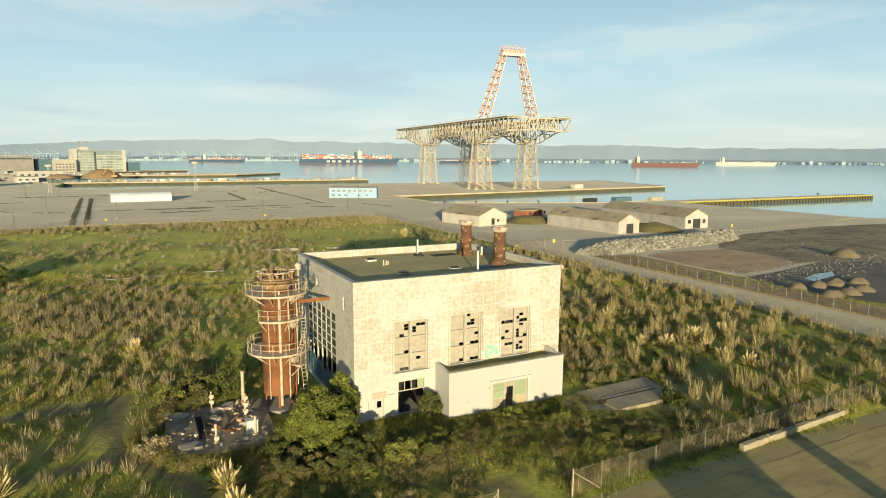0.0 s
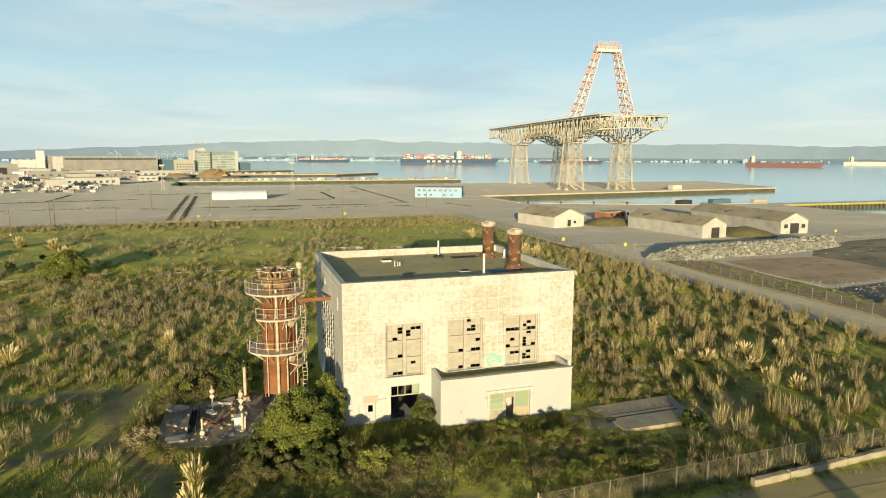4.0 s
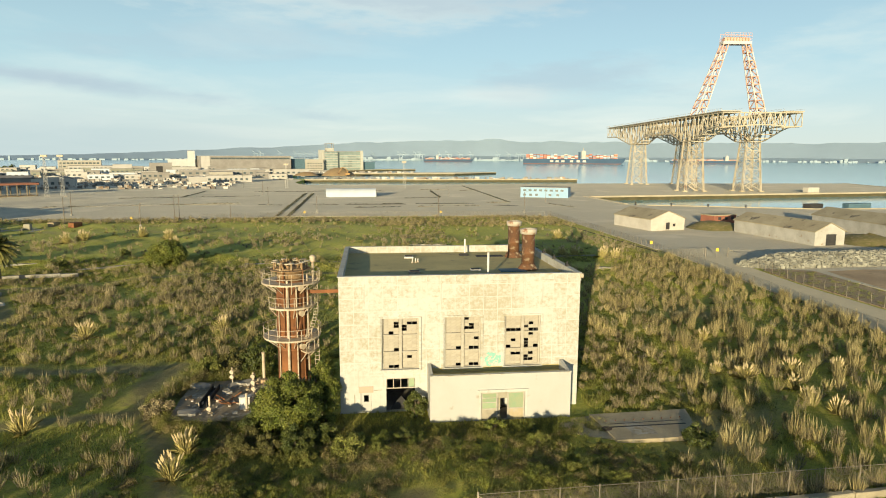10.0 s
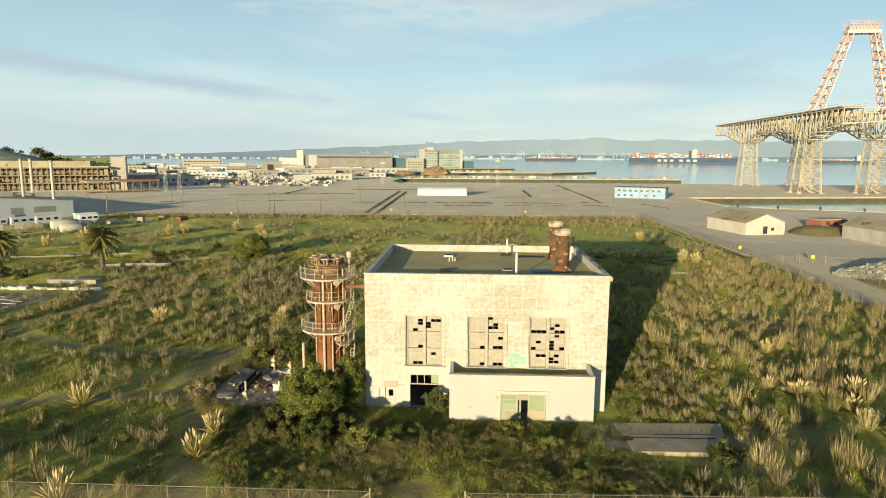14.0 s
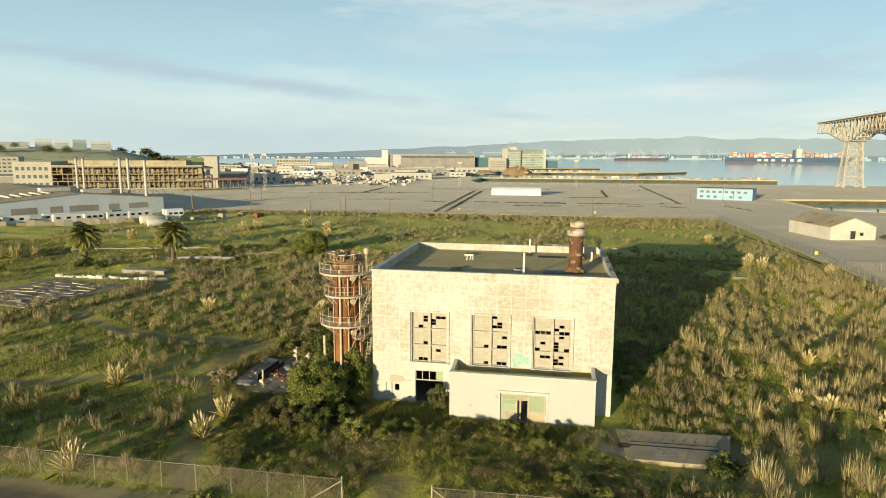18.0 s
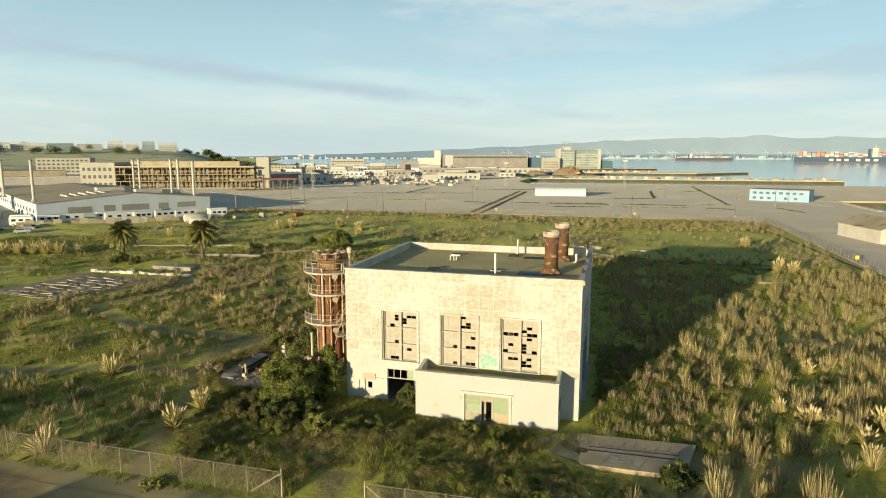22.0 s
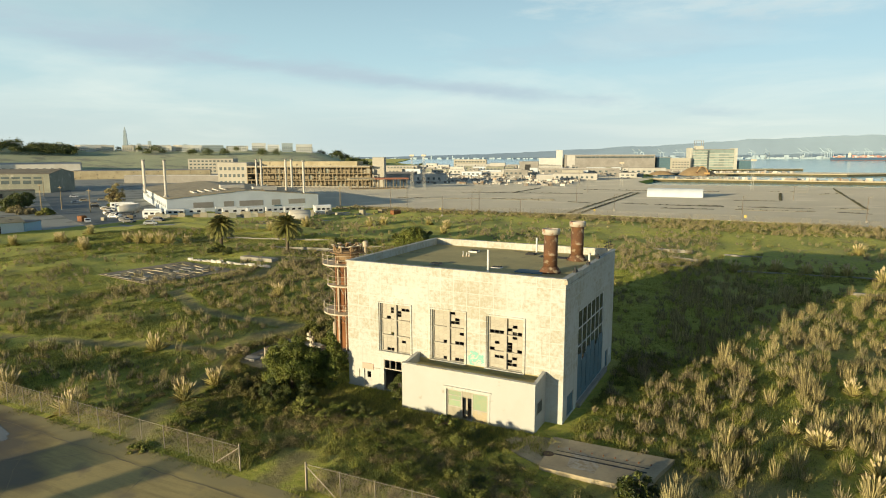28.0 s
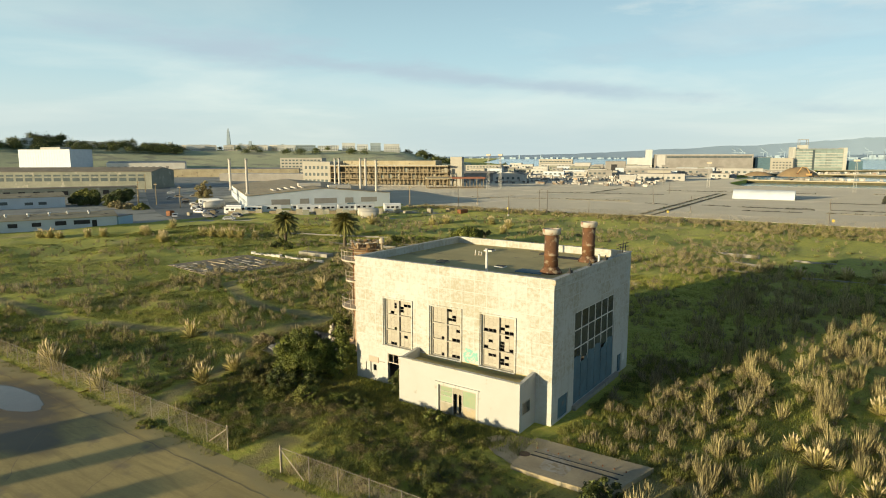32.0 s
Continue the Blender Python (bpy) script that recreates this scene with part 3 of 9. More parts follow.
turf = field_mix((0.29, 0.325, 0.032), (0.45, 0.415, 0.07), field_noise(1.7), 0.38, 0.62)
worn = field_mix(turf, (0.33, 0.27, 0.105), field_noise(0.045, 6), 0.54, 0.68)
bare = field_mix(worn, (0.20, 0.165, 0.065), field_noise(0.35, 6, 0.7), 0.57, 0.70)
bare = field_mix(bare, (0.13, 0.12, 0.042), field_noise(5.0, 7, 0.75), 0.53, 0.70)
# trodden tracks, stored with the ground's vertices
trod = fn.new("ShaderNodeAttribute")
trod.attribute_name = "trodden"
fray = fn.new("ShaderNodeMath")
fray.operation, fray.inputs[1].default_value = "MULTIPLY_ADD", 0.9
fl.new(field_noise(0.9, 6, 0.7), fray.inputs[0])
fl.new(trod.outputs["Fac"], fray.inputs[2])
bare = field_mix(bare, field_mix((0.25, 0.21, 0.085), (0.185, 0.155, 0.06), field_noise(0.8, 6), 0.4, 0.6), fray.outputs[0], 0.80, 1.25)
fbump = fn.new("ShaderNodeBump")
fbump.inputs["Strength"].default_value, fbump.inputs["Distance"].default_value = 1.0, 0.17
fl.new(field_noise(2.5, 8, 0.7), fbump.inputs["Height"])
fb = fn["Principled BSDF"]
fb.inputs["Roughness"].default_value = 1.0
fb.inputs["Sheen Weight"].default_value, fb.inputs["Sheen Roughness"].default_value, fb.inputs["Sheen Tint"].default_value = 0.10, 0.6, (0.85, 0.85, 0.30, 1)
fl.new(bare, fb.inputs["Base Color"])
fl.new(fbump.outputs[0], fb.inputs["Normal"])

WATER = bpy.data.materials.new("bay_water")
WATER.use_nodes = True
an, al = WATER.node_tree.nodes, WATER.node_tree.links
ab = an["Principled BSDF"]
ab.inputs["Base Color"].default_value, ab.inputs["Roughness"].default_value = (0.20, 0.64, 0.70, 1), 0.11
atc = an.new("ShaderNodeTexCoord")
amap = an.new("ShaderNodeMapping")
amap.inputs["Scale"].default_value = (0.25, 0.6, 1)
awave = an.new("ShaderNodeTexNoise")
awave.inputs["Scale"].default_value, awave.inputs["Detail"].default_value = 1.0, 4
abump = an.new("ShaderNodeBump")
abump.inputs["Strength"].default_value, abump.inputs["Distance"].default_value = 0.04, 0.05
al.new(atc.outputs["Object"], amap.inputs[0])
al.new(amap.outputs[0], awave.inputs["Vector"])
al.new(awave.outputs["Fac"], abump.inputs["Height"])
al.new(abump.outputs[0], ab.inputs["Normal"])

PUDDLE = mat("puddle_water", (0.16, 0.14, 0.11), (0.13, 0.115, 0.09), rough=0.06, scale=0.5)

# ---- land and water ----
from mathutils.geometry import tessellate_polygon

COAST = [(4600, -1500), (900, -700), (250, -300), (250, 149), (250, 196), (430, 196), (430, 207), (203, 207), (135, 235), (127, 243), (127, 303),
         (394, 344), (430, 477), (197, 484), (111, 468), (-46, 458), (-60, 497), (-60, 575), (214, 578), (214, 596), (-90, 600),
         (-90, 790), (116, 798), (190, 880), (190, 895), (-30, 850), (-40, 1000), (85, 1095), (80, 1110), (-60, 1090), (-80, 1250), (-300, 1200), (-560, 1080), (-1000, 1650), (-2600, 4600)]
REST = [(-4600, 4600), (-4600, -4600), (4600, -4600)]


def sheet(bm, outline, z, drop=0.0):
    """A flat polygon; with drop, a rim that goes down by it."""
    top = [bm.verts.new((x, y, z)) for x, y in outline]
    for tri in tessellate_polygon([[Vector((x, y, 0)) for x, y in outline]]):
        bm.faces.new([top[k] for k in tri])
    if drop:
        low = [bm.verts.new((x, y, z - drop)) for x, y in outline]
        for k in range(len(top)):
            n = (k + 1) % len(top)
            bm.faces.new((top[k], low[k], low[n], top[n]))
    bmesh.ops.recalc_face_normals(bm, faces=bm.faces)
    return bm


land = single("ground", sheet(bmesh.new(), COAST + REST, -0.12, 8), FIELD, "rough ground of turf and dry weeds reaching the shore", "ground", kind="structure")
water = single("water", boxes((-4700, -4700, -9, 4700, 4800, -2.6)), WATER, "calm blue bay water out to the far shore", "water", kind="structure")

# the field with gentle humps, finer near the house
bm = bmesh.new()
NX, NY = 300, 230
gx = [-160 + 231 * i / (NX - 1) for i in range(NX)]
gy = [-18.8 + 202.2 * (j / (NY - 1)) ** 1.4 for j in range(NY)]


def hump(x, y):
    edge = min(1, max(0, (y + 18.6) / 5)) * min(1, max(0, (69 - x) / 6)) * min(1, max(0, (184 - y) / 10))
    off = max(max(-15.5 - x, x - 24), max(-5 - y, y - 20)) / 6
    off = min(off, max(max(-81 - x, x + 53), max(22 - y, y - 53)) / 5)
    return edge * min(1, max(0, off)) * (0.75 * noise.noise((x * 0.05, y * 0.05, 0)) + 0.34 * noise.noise((x * 0.19, y * 0.19, 3)) + 0.2)


TRACKS = (((6.4, -18.7), (5.6, -14.5)), ((-8, -18.6), (-11.6, -12), (-13.6, -5.5), (-17.5, 2), (-19.4, 8), (-18, 15)), ((-17.5, 2), (-23, 0.5), (-32, -2), (-50, -6), (-80, -8)),
          ((-19, 14), (-36, 14), (-51, 22), (-48, 38), (-60, 58)), ((29.5, 5.5), (31.5, 3.4)), ((-60, 58), (-40, 66), (-18, 70), (5, 68)))


def trodden(x, y):
    """How far a spot is worn bare by old tracks, 0 to 1."""
    best = 9.0
    for line in TRACKS:
        for (x0, y0), (x1, y1) in zip(line, line[1:]):
            dx, dy = x1 - x0, y1 - y0
            f = min(1, max(0, ((x - x0) * dx + (y - y0) * dy) / (dx * dx + dy * dy)))
            best = min(best, math.hypot(x - x0 - f * dx, y - y0 - f * dy))
    return 0.85 * min(1, max(0, (2.2 - best) / 1.8))


grid = [[bm.verts.new((x, y, hump(x, y) - 0.004)) for x in gx] for y in gy]
for j in range(NY - 1):
    for i in range(NX - 1):
        bm.faces.new((grid[j][i], grid[j][i + 1], grid[j + 1][i + 1], grid[j + 1][i]))
field = single("field", bm, FIELD, "overgrown field of green turf and bare patches", "field", kind="structure", smooth=True)
worn_at = field.data.attributes.new("trodden", "FLOAT", "POINT")
worn_at.data.foreach_set("value", [trodden(x, y) if y < 80 else 0.0 for y in gy for x in gx])

bm = boxes((-420, -120, -0.5, 420, -18.75, -0.006))
rx_, ry_ = [-70 + 0.6 * i for i in range(260)], [-56 + 0.6 * j for j in range(61)] + [-19.4, -18.76]
paved = [[bm.verts.new((x, y, 0.0)) for x in rx_] for y in ry_]
for j in range(len(ry_) - 1):
    for i in range(len(rx_) - 1):
        bm.faces.new((paved[j][i], paved[j][i + 1], paved[j + 1][i + 1], paved[j + 1][i]))


def damp_shade(x, y):
    """Wet ground round the puddle, and shadow painted dark beside it, 0 to 1."""
    best = 0.0
    for cx, cy, rx, ry in ((-21.5, -23.2, 8.8, 3.6), (-13.0, -26.0, 5.5, 2.6), (-30, -28, 6, 2.5)):
        d = math.hypot((x - cx) / rx, (y - cy) / ry) + 0.3 * noise.noise((x * 0.5, y * 0.9, 2)) + 0.2 * noise.noise((x * 1.6, y * 2.2, 5))
        best = max(best, min(1, max(0, (1.15 - d) / 0.45)))
    return best


def strewn(x, y):
    """Soil and gravel spread from the fence over the edge of the paving, 0 to 1."""
    return min(1, max(0, (y + 20.6 + 1.1 * noise.noise((x * 0.25, y * 0.3, 8)) + 0.5 * noise.noise((x * 0.9, y * 0.9, 1))) / 0.8))


road = single("road", bm, ROAD_MAT, "worn gravelly asphalt road with wet patches and painted shade", "road", kind="structure")
for key, rule in (("damp_shade", damp_shade), ("strewn", strewn)):
    spread_at = road.data.attributes.new(key, "FLOAT", "POINT")
    spread_at.data.foreach_set("value", [0.0] * 8 + [rule(x, y) for y in ry_ for x in rx_])
# the huge empty lot beyond the field
lot_outline = [(74, 95), (74, 184), (40, 188), (-30, 190), (-70, 178), (-100, 161), (-155, 165), (-215, 240), (-330, 420), (-330, 520), (-62, 520), (-60, 497), (-46, 456), (111, 466), (197, 482),
               (429, 475), (392, 345), (127, 304.5), (126, 243), (135, 234), (203, 206), (248, 206), (248, 100), (170, 88), (92, 92)]
lot = single("parking_lot", sheet(bmesh.new(), lot_outline, 0.02, 0.3), ASPHALT, "vast empty weathered asphalt lot", "lot", kind="structure")

# ---- brush and grass ----
nrs = np.random.RandomState(11)


def blade_mesh(name, material, spots, blades, tall, lean, width, foot, plain=False, fan=False):
    """Many tufts of narrow blades; spots: x, y, z, size."""
    s = np.asarray(spots, float)
    k = len(s) * blades
    base = np.repeat(s, blades, axis=0)
    size = base[:, 3]
    turn = nrs.uniform(0, 2 * np.pi, k)
    tilt = np.abs(nrs.normal(0, lean, k))
    length = tall * size * nrs.uniform(0.5, 1.1, k)
    out = foot * size * np.sqrt(nrs.uniform(0, 1, k))
    ox, oy = np.cos(turn), np.sin(turn)
    root = np.stack([base[:, 0] + out * ox, base[:, 1] + out * oy, base[:, 2] - 0.05], 1)
    spin = turn + nrs.normal(0, 0.35 if fan else 0.6, k)
    if fan:
        tilt = lean * nrs.uniform(0, 1, k) ** 0.7 + np.abs(nrs.normal(0, 0.06, k))
        length *= 1.0 - 0.35 * (tilt / lean) ** 2
    way = np.stack([np.sin(tilt) * np.cos(spin), np.sin(tilt) * np.sin(spin), np.cos(tilt)], 1)
    tip = root + way * length[:, None]
    tip[:, 2] -= 0.25 * length * np.sin(tilt) ** 2
    face = nrs.uniform(0, 2 * np.pi, k)
    side = np.stack([np.cos(face), np.sin(face), np.zeros(k)], 1) * (width * (0.4 + 0.6 * size))[:, None]
    mid = root + way * ((0.7 if fan else 0.55) * length)[:, None]
    c = 4 if fan else 3 if plain else 5
    rim = [root, mid - side, tip, mid + side] if fan else [root - side, root + side, tip] if plain else [root - side * 0.5, root + side * 0.5, mid + side, tip, mid - side]
    verts = np.stack(rim, 1).reshape(-1, 3)
    me = bpy.data.meshes.new(name)
    me.vertices.add(c * k)
    me.vertices.foreach_set("co", verts.ravel())
    me.loops.add(c * k)
    me.loops.foreach_set("vertex_index", np.arange(c * k))
    me.polygons.add(k)
    me.polygons.foreach_set("loop_start", np.arange(0, c * k, c))
    me.update(calc_edges=True)
    me.materials.append(material)
    return me


def lie(x, y):
    return hump(x, y) if -160 < x < 72 and -18.6 < y < 183 else 0.0


def free_spot(x, y):
    """Clear of the house, tank yard, slab, lanes and fences."""
    if -1.2 < x < 22.8 and -3.4 < y < 19.6:
        return False
    if 19 < x < 30.8 and -10.6 < y < -3:
        return False
    if -15.2 < x < -6 and -1.2 < y < 9.2:
        return False
    if -8 < x < -1.5 and 3.4 < y < 10.5:
        return False
    if 3.6 < x < 9 and -18.6 < y < -13:
        return False
    if -80 < x < -56 and 30 < y < 53 and noise.noise((x * 0.5, y * 0.5, 40)) < 0.12:
        return False
    return True


kinds = {"dry": [], "dark": [], "olive": [], "tall": [], "grass": [], "low": []}
pr = random.Random(21)
for _ in range(42000):
    d = pr.random() ** 1.3
    y = -17.6 + 198 * d
    x = pr.uniform(-125, 71)
    if not free_spot(x, y):
        continue
    patch = noise.noise((x * 0.035, y * 0.03, 5))
    band = noise.noise((x * 0.012 + 7, y * 0.05, 9))
    small = noise.noise((x * 0.15, y * 0.15, 2))
    want = 0.10 + 0.40 * max(0, patch + 0.05) + 0.3 * max(0, band)
    if x > 24 and y < 70:
        want = (0.30 + 0.55 * max(0, patch + 0.25)) * (0.25 if x < 31 and y < 22 else 0.5 if y < 3 else 1.0)
    elif -62 < x < -8 and 16 < y < 78:
        want = 0.5 + 0.5 * max(0, patch + 0.2)
    elif y > 100:
        want = (0.05 if patch < 0.12 else 0.22) if y < (148 if x > 5 else 165) else 0.75
    elif x < -62:
        want = 0.07 + 0.3 * max(0, patch - 0.1)
    elif x < -10 and y < 16:
        want = 0.2 + 0.5 * max(0, patch + 0.05)
    elif y < -3:
        want = 0.42
    if pr.random() > want * (1.0 + 0.9 * small) or (y < 80 and trodden(x, y) > 0.3):
        continue
    z = lie(x, y)
    s = pr.uniform(0.35, 1.1)
    if x > 24 and -14 < y < 90 and pr.random() < (0.1 if x < 31 and y < 22 else 0.36):
        kinds["tall"].append((x, y, z, pr.uniform(0.5, 1.2)))
    elif y < 8 and -14 < x < 24:
        kinds["olive" if pr.random() < 0.93 else "dry"].append((x, y, z, s * (0.62 if y < 0 else 0.8)))
    elif patch > 0.12 and pr.random() < 0.7:
        kinds["dark"].append((x, y, z, s))
    else:
        kinds[pr.choice(("dry", "dark", "olive", "dry"))].append((x, y, z, s))
for _ in range(230):
    x = pr.uniform(-60, 72)
    if 3.2 < x < 9.3 or (x < 3.2 and pr.random() < 0.72):
        continue
    y = -17.9 + abs(pr.gauss(0, 1.6))
    luck = pr.random()
    kinds["tall" if luck < 0.16 else "dry" if luck < 0.5 else "olive"].append((x, y, 0, pr.uniform(0.45, 0.95)))
for _ in range(105000):
    y = -18 + 110 * pr.random() ** 1.3
    x = pr.uniform(-135, 69)
    if free_spot(x, y) and noise.noise((x * 0.07, y * 0.07, 8)) > -0.2 and (y > 80 or trodden(x, y) < 0.4):
        kinds["grass" if noise.noise((x * 0.05, y * 0.05, 4)) > -0.1 else "low"].append((x, y, lie(x, y), (0.7 + max(0, y) * 0.008) * pr.uniform(0.6, 1.3)))
for _ in range(26000):
    x, y = pr.uniform(-62, 40), -18 + 40 * pr.random()
    if free_spot(x, y) and trodden(x, y) < 0.3 and noise.noise((x * 0.11, y * 0.11, 12)) > -0.2:
        kinds["grass" if noise.noise((x * 0.09, y * 0.09, 6)) > -0.05 else "low"].append((x, y, lie(x, y), pr.uniform(0.6, 1.4)))
for _ in range(3600):
    x, y = pr.uniform(-1.2, 22.8), pr.uniform(-6.5, -0.25)
    if y > -2.9 and x > 7.6:
        continue
    kinds["low" if pr.random() < 0.5 else "grass"].append((x, y, lie(x, y), pr.uniform(0.5, 1.5)))
    if y < -3.3 and pr.random() < 0.16:
        kinds["olive"].append((x, y, lie(x, y), pr.uniform(0.35, 0.7)))
for _ in range(700):
    x, y = pr.uniform(22.9, 36), pr.uniform(-3.5, 24)
    if free_spot(x, y):
        kinds["olive" if pr.random() < 0.7 else "dark"].append((x, y, lie(x, y), pr.uniform(0.3, 0.85)))
STUFF = (("dry_brush", DRY, "dry", 70, 1.45, 0.55, 0.016, 0.2, "dry straw-coloured brush across the field"),
         ("grey_brush", DRY_DARK, "dark", 75, 1.6, 0.52, 0.016, 0.25, "grey-brown leafless brush in drifts"),
         ("olive_brush", OLIVE, "olive", 110, 0.8, 0.7, 0.032, 0.55, "low olive-green weeds and bushes"),
         ("tall_brush", DRY, "tall", 110, 2.1, 0.40, 0.017, 0.28, "tall golden upright brush clumps"),
         ("grass", GRASS, "grass", 12, 0.30, 0.6, 0.026, 0.5, "short green grass in tufts"),
         ("weeds", OLIVE, "low", 12, 0.32, 0.6, 0.026, 0.5, "sparse low weeds"))
for name, material, key, blades, tall, lean, width, foot, label in STUFF:
    tagged(new(name, blade_mesh(name, material, kinds[key], blades, tall, lean, width, foot, True, key in ("dry", "dark", "tall"))), label, "plants", kind="stuff")


def leaf_cloud(name, material, clumps, count, size):
    """Small leaves over the skins of many rounded clumps; clumps: x, y, z, radius, flatness."""
    c = np.asarray(clumps, float)
    share = c[:, 3] ** 2
    pick = nrs.choice(len(c), count, p=share / share.sum())
    way = nrs.normal(0, 1, (count, 3))
    way /= np.linalg.norm(way, axis=1)[:, None]
    way[:, 2] = np.abs(way[:, 2]) * 1.2 - 0.35
    deep = 0.3 + 0.85 * nrs.uniform(0, 1, count) ** 0.8
    mid = c[pick, :3] + way * (c[pick, 3] * deep)[:, None] * np.stack([np.ones(count), np.ones(count), c[pick, 4]], 1)
    mid += nrs.normal(0, 0.24, (count, 3)) * c[pick, 3][:, None]
    a = nrs.normal(0, 1, (count, 3))
    a /= np.linalg.norm(a, axis=1)[:, None]
    b = np.cross(a, way + nrs.normal(0, 0.5, (count, 3)))
    b /= np.linalg.norm(b, axis=1)[:, None] + 1e-6
    s = (size * nrs.uniform(0.6, 1.3, count))[:, None]
    verts = np.stack([mid - a * s, mid + b * s * 0.5, mid + a * s, mid - b * s * 0.5], 1).reshape(-1, 3)
    me = bpy.data.meshes.new(name)
    me.vertices.add(4 * count)
    me.vertices.foreach_set("co", verts.ravel())
    me.loops.add(4 * count)
    me.loops.foreach_set("vertex_index", np.arange(4 * count))
    me.polygons.add(count)
    me.polygons.foreach_set("loop_start", np.arange(0, 4 * count, 4))
    me.update(calc_edges=True)
    me.materials.append(material)
    return me


def leafy(name, x, y, tall, wide, label, category="bush", material=LEAF, leaves=4000, size=0.14, seed=1, lobes=14, group=""):
    """A bush or small tree: stems, limbs and a crown of leaf clumps with an uneven outline."""
    r = random.Random(seed)
    t = thing(name, pose(x, y, lie(x, y) - 0.05), label, category, group)
    clumps = []
    for k in range(lobes):
        a = r.uniform(0, 6.283)
        f = math.sqrt(r.random())
        rad = wide * (r.uniform(0.08, 0.2) if lobes > 40 else r.uniform(0.10, 0.27))
        low = 0.20 if category == "tree" else 0.08
        h = tall * (low + (0.9 - low) * r.random() * (1 - 0.55 * f))
        clumps.append((0.75 * wide * f * math.cos(a), 0.75 * wide * f * math.sin(a), min(h, tall - rad * 0.7), rad, r.uniform(0.75, 1.05)))
    bm = bmesh.new()
    rod(bm, (0, 0, -0.1), (0, 0, tall * 0.3), 0.045 * tall, 7, 0.03 * tall)
    part("trunk", bm, BARK, t)
    for c in clumps[: max(5, lobes // 2)]:
        bm = bmesh.new()
        knee = (c[0] * 0.45, c[1] * 0.45, max(0.25 * tall, c[2] * 0.6))
        rod(bm, (0, 0, tall * 0.22), knee, 0.022 * tall, 5, 0.015 * tall)
        rod(bm, knee, c[:3], 0.015 * tall, 5, 0.005 * tall)
        part("limb", bm, BARK, t)
    crown = new("crown", leaf_cloud("crown", material, clumps, leaves, size))
    crown.parent = t
    return t

# ---- the derelict power house ----
W, D, H, ROOF = 21.7, 18.6, 12.39, 11.72
house = thing("power_house", pose(0, 0, 0), "tall derelict cream concrete power house with broken windows", "building")
front_at = lambda u, v, w: (u, w, v)
left_at = lambda u, v, w: (w, u, v)
right_at = lambda u, v, w: (W - w, u, v)
back_at = lambda u, v, w: (u, D - w, v)
T = 0.35
WINDOWS = [(3.72, 7.0), (9.32, 12.6), (14.82, 18.1)]
WZ0, WZ1 = 3.98, 8.62
DOORWAY = (4.07, 6.68, 0.02, 3.14)
SMALL = (1.78, 2.72, 0.02, 1.88)
holes = [(a, b, WZ0, WZ1) for a, b in WINDOWS] + [DOORWAY, SMALL]
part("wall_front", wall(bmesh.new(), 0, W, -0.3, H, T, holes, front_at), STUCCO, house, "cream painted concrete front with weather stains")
BIGR = (4.45, 14.2, 0.42, 8.8)
DOORR1, DOORR2 = (1.25, 3.3, 0.12, 2.02), (15.55, 16.75, 0.1, 2.0)
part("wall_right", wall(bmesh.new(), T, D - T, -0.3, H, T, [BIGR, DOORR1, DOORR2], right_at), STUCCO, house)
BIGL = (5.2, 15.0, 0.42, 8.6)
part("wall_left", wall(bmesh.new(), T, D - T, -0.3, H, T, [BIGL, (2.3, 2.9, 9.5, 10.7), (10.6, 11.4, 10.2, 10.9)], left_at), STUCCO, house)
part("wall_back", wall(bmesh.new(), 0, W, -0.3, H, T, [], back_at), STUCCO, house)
part("roof", boxes((T, T, ROOF - 0.3, W - T, D - T, ROOF)), TAR, house, "flat tar roof with patches")
part("floor", boxes((T, T, -0.2, W - T, D - T, 0.02)), CONCRETE, house)
# dark upright sheet added across the inside, painting the shade behind the windows
part("shade_sheet", boxes((T, 9.2, 0.02, W - T, 9.4, ROOF - 0.3)), DARK, house)
# coping band round the top
bm = bmesh.new()
for r in ((-0.09, -0.09, W + 0.09, T + 0.03), (-0.09, D - T - 0.03, W + 0.09, D + 0.09), (-0.09, T + 0.03, T + 0.03, D - T - 0.03), (W - T - 0.03, T + 0.03, W + 0.09, D - T - 0.03)):
    box(bm, r[0], r[1], H, r[2], r[3], H + 0.09)
part("coping", bm, STUCCO, house, "pale parapet coping")
bm = bmesh.new()
for r in ((-0.05, -0.05, W + 0.05, -0.003), (W + 0.003, -0.003, W + 0.05, D), (-0.05, -0.003, -0.003, D)):
    box(bm, r[0], r[1], H - 0.62, r[2], r[3], H - 0.5)
part("string_course", bm, STUCCO, house)
# metal downpipe and corner flashing
part("corner_flashing", boxes((W - 0.1, -0.22, H - 0.35, W + 0.2, -0.1, H + 0.02)), FADED, house)


def pane_mesh(w, h, t=0.02):
    bm = boxes((0.012, 0, 0.012, w - 0.012, t, h - 0.012))
    return mesh_of(bm, "pane", PANE)


